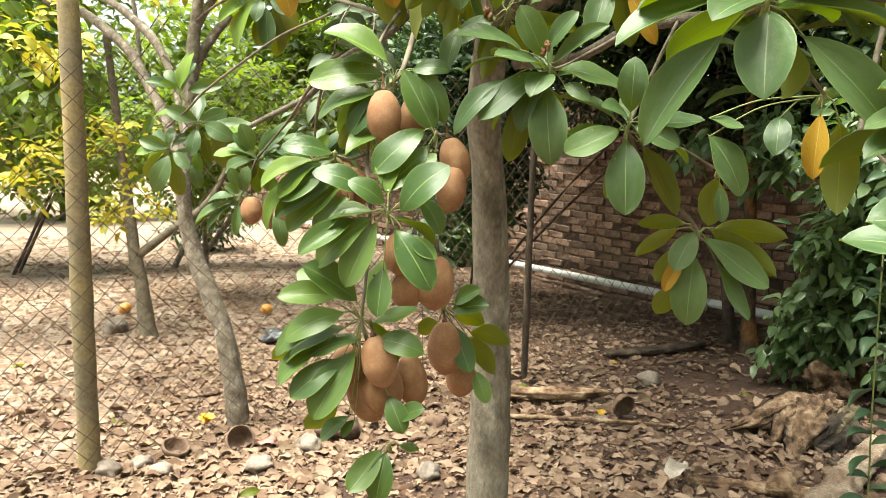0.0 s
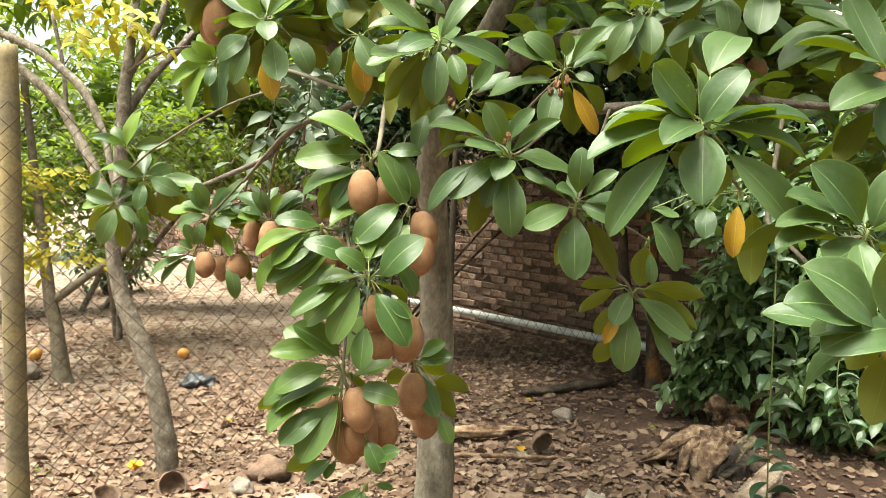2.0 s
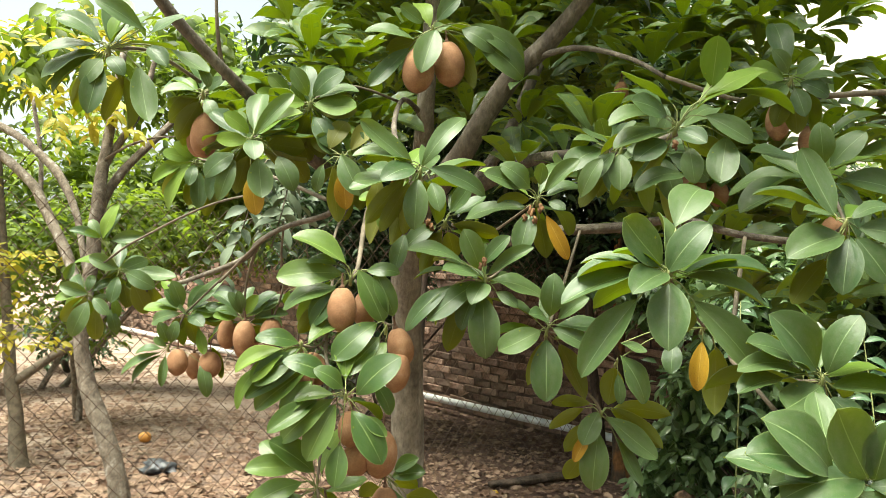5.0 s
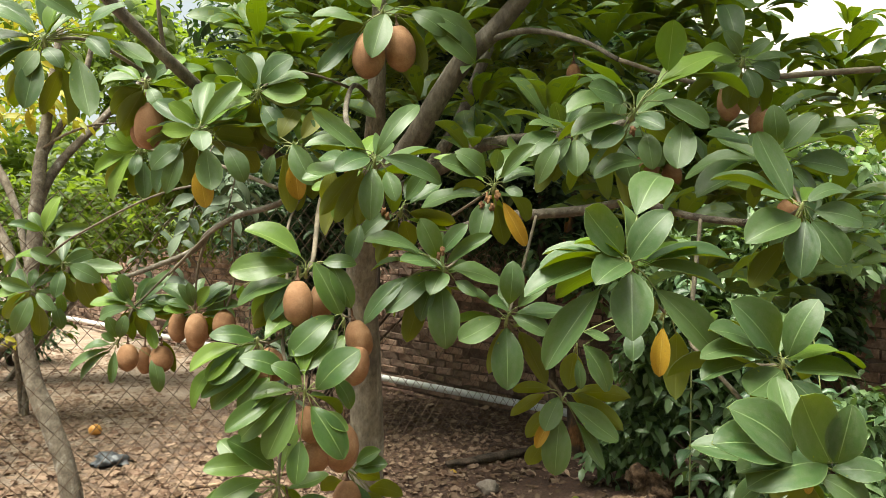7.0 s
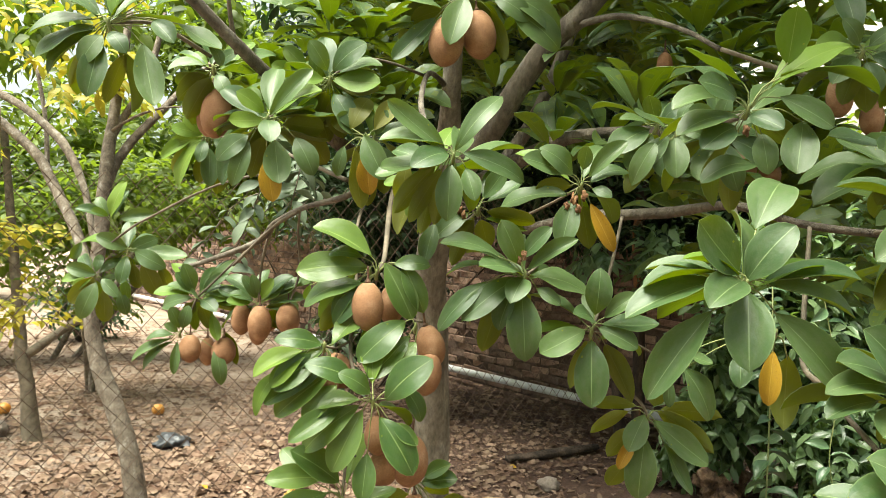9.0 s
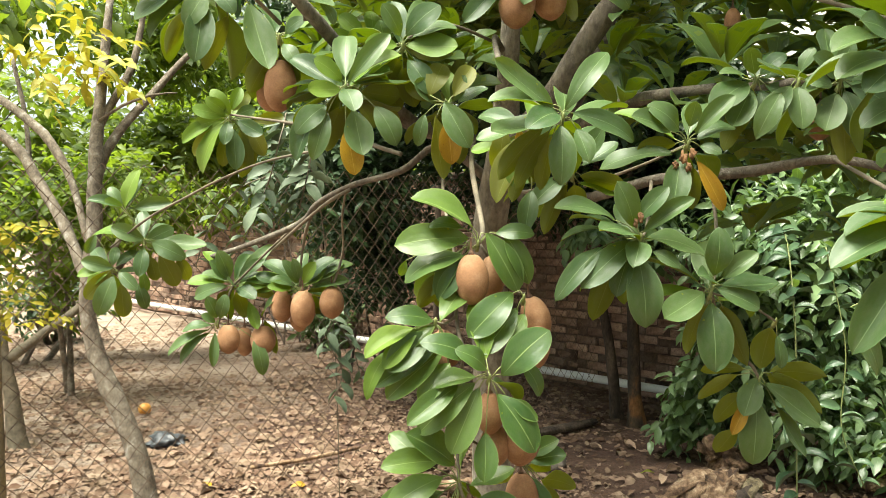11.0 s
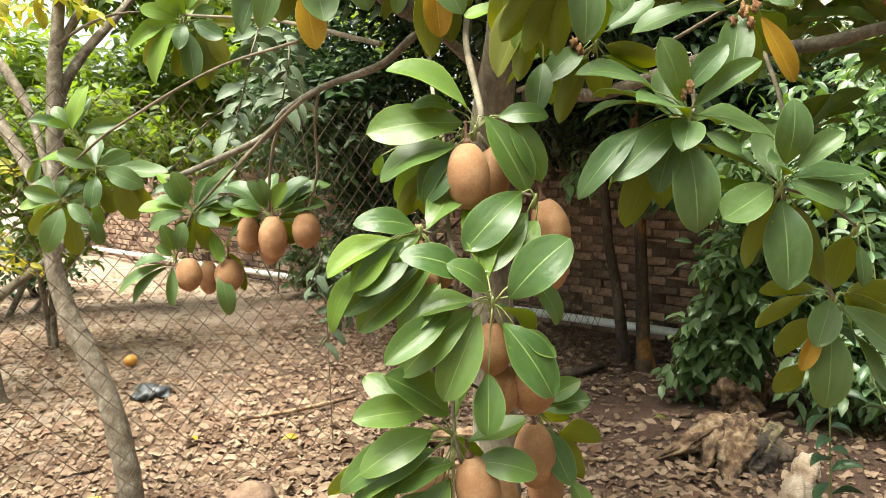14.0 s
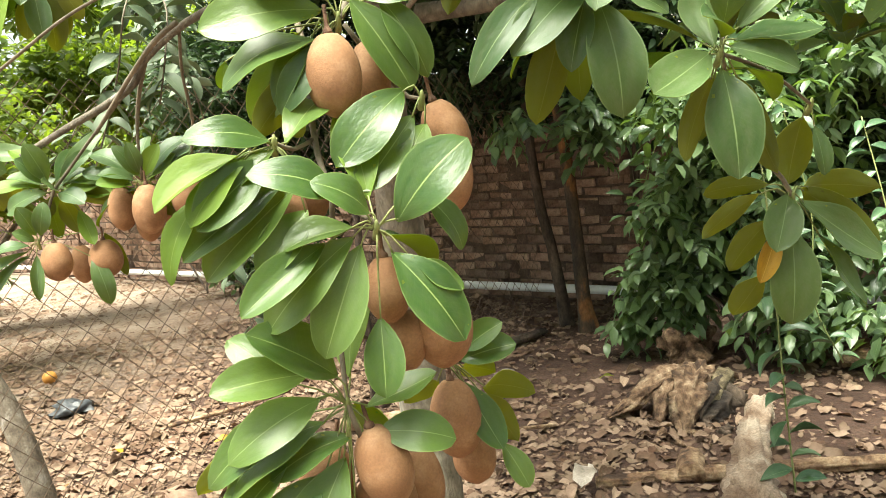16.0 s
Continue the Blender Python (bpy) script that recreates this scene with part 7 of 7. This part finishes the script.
def stump():
    ob = thing("tree_stump", (1.75, 4.05, 0), "rotten broken stump with pale torn wood over a dark body as its shaded hollow", "stump")
    # dark body stands in for the shade in the hollows below the torn wood
    torn("dark_under_body", [(2.02, 4.16, 0.02, 0.10), (1.86, 4.04, 0.05, 0.12), (1.72, 3.92, 0.02, 0.09)], ob, DARK_BARK, 3.0, 0.8, 0.5)
    torn("split_slab", [(1.98, 4.24, 0.15, 0.04), (1.82, 4.22, 0.16, 0.052), (1.70, 4.20, 0.13, 0.050), (1.56, 4.18, 0.075, 0.040), (1.43, 4.17, 0.03, 0.012)], ob, ROTTEN_WOOD, 9.0, 0.6, 0.55)
    torn("trunk_piece", [(1.95, 4.18, 0.17, 0.05), (1.85, 4.08, 0.16, 0.062), (1.74, 3.97, 0.11, 0.058), (1.67, 3.89, 0.05, 0.036), (1.63, 3.83, 0.0, 0.014)], ob, ROTTEN_WOOD, 19.0, 0.75, 0.62)
    torn("side_piece", [(2.06, 4.16, 0.13, 0.04), (1.95, 4.06, 0.13, 0.046), (1.87, 3.97, 0.08, 0.036), (1.82, 3.90, 0.0, 0.016)], ob, MOSSY_WOOD, 29.0, 0.7, 0.5)
    torn("root", [(1.78, 4.12, 0.15, 0.034), (1.68, 4.06, 0.10, 0.042), (1.60, 4.00, 0.02, 0.020)], ob, ROTTEN_WOOD, 39.0, 0.8, 0.7)
    for k in range(14):
        x, y, r = 1.66 + 0.13 * math.sin(k * 2.1), 3.80 + 0.08 * math.cos(k * 3.7), 0.014 + 0.014 * ((k * 37) % 10) / 10
        lump("fragment", (x, y, 0.02), (r * 1.5, r, r * 0.7), (WOOD, DARK_BARK, ROTTEN_WOOD)[k % 3], ob, 13 + k, 0.8, 2, (20 * k, 30, 40 * k))


stump()
lump("earth_clod", (2.27, 4.86, 0.08), (0.15, 0.11, 0.11), ROTTEN_WOOD, None, 6, 0.9, 4, (15, 10, 20))
tagged(bpy.data.objects["earth_clod"], "rough brown root clod on the ground", "clod")
tagged(torn("log", [(1.38, 3.37, 0.045, 0.050), (1.42, 3.44, 0.05, 0.054), (1.47, 3.52, 0.045, 0.050)], None, WOOD, 12.0, 0.9, 0.10), "short sawn log end lying against the long pole", "log")
for k, (x, y, s, lab, mat) in enumerate((
        (1.28, 5.14, 0.06, "rounded brown stone in the shade", STONE), (0.85, 4.4, 0.035, "small brown stone in the shade", STONE), (-2.46, 6.41, 0.085, "dark round stone on bare soil", STONE),
        (-0.62, 3.92, 0.060, "smooth grey stone among dead leaves", STONE), (-0.50, 4.12, 0.092, "old brown coconut husk among dead leaves", SHELL), (-0.80, 3.66, 0.052, "grey stone by the fence", STONE),
        (-1.56, 3.70, 0.05, "broken grey stone at the post's foot", STONE), (-1.44, 3.60, 0.05, "broken grey stone at the post's foot", STONE), (-1.22, 3.62, 0.04, "small stone among dead leaves", STONE),
        (-1.33, 3.70, 0.042, "broken grey stone at the post's foot", STONE), (-0.05, 3.6, 0.05, "small grey stone by the trunk", STONE), (-0.02, 4.28, 0.05, "small brown clod behind the trunk", SHELL))):
    ob = lump("stone", (x, y, ground_height(x, y) + s * 0.45), (s * 1.2, s, s * 0.75), mat, None, k + 1, 0.42, 3, (0, 0, k * 47))
    tagged(ob, lab, "stone", "stones by the fence")


def husk(x, y, r, turn):
    """Half a coconut shell, hollow, with a thick rim."""
    bm = bmesh.new()
    bmesh.ops.create_icosphere(bm, subdivisions=3, radius=1)
    bmesh.ops.delete(bm, geom=[v for v in bm.verts if v.co.z > 0.15], context="VERTS")
    m = Euler([radians(a) for a in turn]).to_matrix()
    for v in bm.verts:
        v.co = m @ (v.co * r * (1 + 0.08 * noise.noise(v.co * 3))) + Vector((x, y, r * 0.8))
    bmesh.ops.solidify(bm, geom=bm.faces[:], thickness=r * 0.16)
    return tagged(part("coconut_shell", bm, SHELL, None), "empty brown coconut shell half on the ground", "coconut shell", "coconut shells")


husk(-0.94, 3.91, 0.07, (60, 0, 10))
husk(-1.22, 3.84, 0.065, (15, 15, 0))
husk(0.98, 4.46, 0.065, (110, 20, 30))

for x, y, s in ((-1.45, 7.05, 0.05), (-2.62, 7.05, 0.05)):
    ob = lump("fallen_fruit", (x, y, s * 0.9), (s, s, s * 0.92), ORANGE, None, x, 0.08, 3)
    tagged(ob, "small fallen orange fruit on dead leaves", "fruit", "fallen fruits")


def rag():
    bm = bmesh.new()
    bmesh.ops.create_icosphere(bm, subdivisions=4, radius=1)
    for v in bm.verts:
        d = v.co.copy()
        k = 1 + 0.5 * noise.noise(d * 1.5 + Vector((9, 0, 0))) + 0.25 * noise.noise(d * 4)
        v.co = Vector((d.x * 0.13 * k - 1.18, d.y * 0.10 * k + 6.1, max(0.0, d.z * 0.075 * k) + 0.02))
    tagged(part("plastic_rag", bm, RAG, None), "crumpled black plastic bag on the ground", "rag")


rag()


def fallen_flower():
    ob = thing("fallen_flower", (-1.18, 4.22, 0), "bright yellow withered flower among dead leaves", "flower")
    for k in range(7):
        ang = k * 0.9
        axis = Vector((math.cos(ang), math.sin(ang), 0.9 + 0.6 * (k % 2)))
        v, f, uv, s = TOP_LEAVES[k % 3]
        side, a, n = turned(axis, 0)
        p = [tuple(Vector((-1.18, 4.22, 0.03)) + side * q[0] * 0.038 + a * q[1] * 0.055 + n * q[2] * 0.055) for q in v]
        hold(new("petal", mesh_of("petal", p, f, [FLOWER], True)), ob)


fallen_flower()


def scrap(at, size, mat, label, seed):
    r = random.Random(seed)
    v, f, uv, s = leaf_shape(6, 6, 0.12, 0.1, 0.1, 0.08, 0.25, seed, 0.9, 0.02)
    side, a, n = turned((r.uniform(-1, 1), r.uniform(-1, 1), 0.05), r.uniform(-8, 8))
    p = [tuple(Vector(at) + side * q[0] * size[0] + a * (q[1] - 0.5) * size[1] + n * q[2] * size[1]) for q in v]
    tagged(new("scrap", mesh_of("scrap", p, f, [mat])), label, "litter")


scrap((-0.82, 3.93, 0.04), (0.08, 0.08), PINK, "faded red rag scrap on the ground", 1)
scrap((-0.28, 3.70, 0.03), (0.15, 0.16), PLASTIC, "pale crumpled plastic scrap on the ground", 2)
scrap((1.0, 3.5, 0.09), (0.1, 0.16), PLASTIC, "pale dry husk scrap on the ground", 4)

# ---- house beyond the garden ----
house = thing("house", (11.0, 16.5, 0), "tall pale pinkish plastered house behind the trees", "house")
bm = bmesh.new()
box_bm(bm, Vector((8, 14, -0.1)), Vector((7, 0, 0)), Vector((0, 5, 0)), Vector((0, 0, 8.1)))
part("wall", bm, HOUSE, house)
bm = bmesh.new()
v = [bm.verts.new(p) for p in ((7.6, 13.6, 8.0), (15.4, 13.6, 8.0), (15.4, 19.4, 8.0), (7.6, 19.4, 8.0), (7.6, 16.5, 9.6), (15.4, 16.5, 9.6))]
for q in ((0, 1, 5, 4), (2, 3, 4, 5), (0, 4, 3), (1, 2, 5), (3, 2, 1, 0)):
    bm.faces.new([v[i] for i in q])
part("roof", bm, ROOF, house)

# ---- bricks, and the nearest dead leaves, one by one ----
BRICK_MESH = []
for k in range(5):
    bm = bmesh.new()
    box_bm(bm, Vector((0.004, -0.1, 0.004)), Vector((0.222, 0, 0)), Vector((0, 0.112, 0)), Vector((0, 0, 0.066)), 0.008)
    bmesh.ops.bevel(bm, geom=bm.edges[:], offset=0.006, segments=1, affect="EDGES")
    me = bpy.data.meshes.new("brick")
    bm.to_mesh(me)
    bm.free()
    me.materials.append(BRICK)
    BRICK_MESH.append(me)
WALL_TURN = Matrix(((WALL_DIR.x, WALL_OUT.x, 0, 0), (WALL_DIR.y, WALL_OUT.y, 0, 0), (0, 0, 1, 0), (0, 0, 0, 1)))
rest_v, rest_f = [], []
singles = 0
for row in range(25):
    for col in range(-54, 21):
        s = col * 0.232 + (0.116 if row % 2 else 0.0)
        m = Matrix.Translation(on_wall(s, -0.006 + rng.uniform(-0.012, 0.012), 0.01 + row * 0.075 + rng.uniform(-0.006, 0.006))) @ WALL_TURN @ pose(0, 0, 0, rng.uniform(-2, 2), rng.uniform(-1.6, 1.6), rng.uniform(-2.5, 2.5)) @ Matrix.Diagonal((rng.uniform(0.93, 1.03), 1, rng.uniform(0.9, 1.05), 1))
        me = rng.choice(BRICK_MESH)
        if rng.random() < 0.03:
            continue
        if -2.6 < s < 0.9 and row < 19 and singles < 300:
            ob = new("brick", me)
            ob.parent = wall
            ob.matrix_basis = m
            singles += 1
        else:
            k = len(rest_v)
            rest_v.extend(tuple(m @ v.co) for v in me.vertices)
            rest_f.extend(tuple(i + k for i in p.vertices) for p in me.polygons)
rest = new("brickwork", mesh_of("brickwork", rest_v, rest_f, [BRICK], False))
tagged(hold(rest, wall), kind="stuff")

DEAD_MESH = [mesh_of("dead_leaf", v, f, [DEAD_ONE, DEAD_ONE], True, uv, s) for v, f, uv, s in (leaf_shape(6, 4, fo, ar, cu, 0.08, 0.12, k) for k, (fo, ar, cu) in enumerate(((0.6, 0.05, -0.15), (0.2, 0.14, 0.1), (0.8, -0.05, 0.2), (0.4, 0.1, -0.3))))]
FRESH_MESH = [mesh_of("fallen_leaf", v, f, [m, m], True, uv, s) for m in (GREEN_UNDER, YELLOW_TOP) for v, f, uv, s in [leaf_shape(6, 4, 0.15, 0.08, 0.1, 0.05, 0.05, 9)]]
for k in range(300):
    y = rng.uniform(2.7, 5.6)
    x = rng.uniform(-0.55, 0.5) * y + 0.1
    f = litter_frame(x, y, rng.uniform(0.055, 0.10))
    ob = new("dead_leaf", rng.choice(FRESH_MESH if k % 19 == 0 else DEAD_MESH))
    ob.parent = ground
    ob.matrix_basis = Matrix(((f[3], f[6], f[9], f[0]), (f[4], f[7], f[10], f[1]), (f[5], f[8], f[11], f[2] + 0.008), (0, 0, 0, 1)))
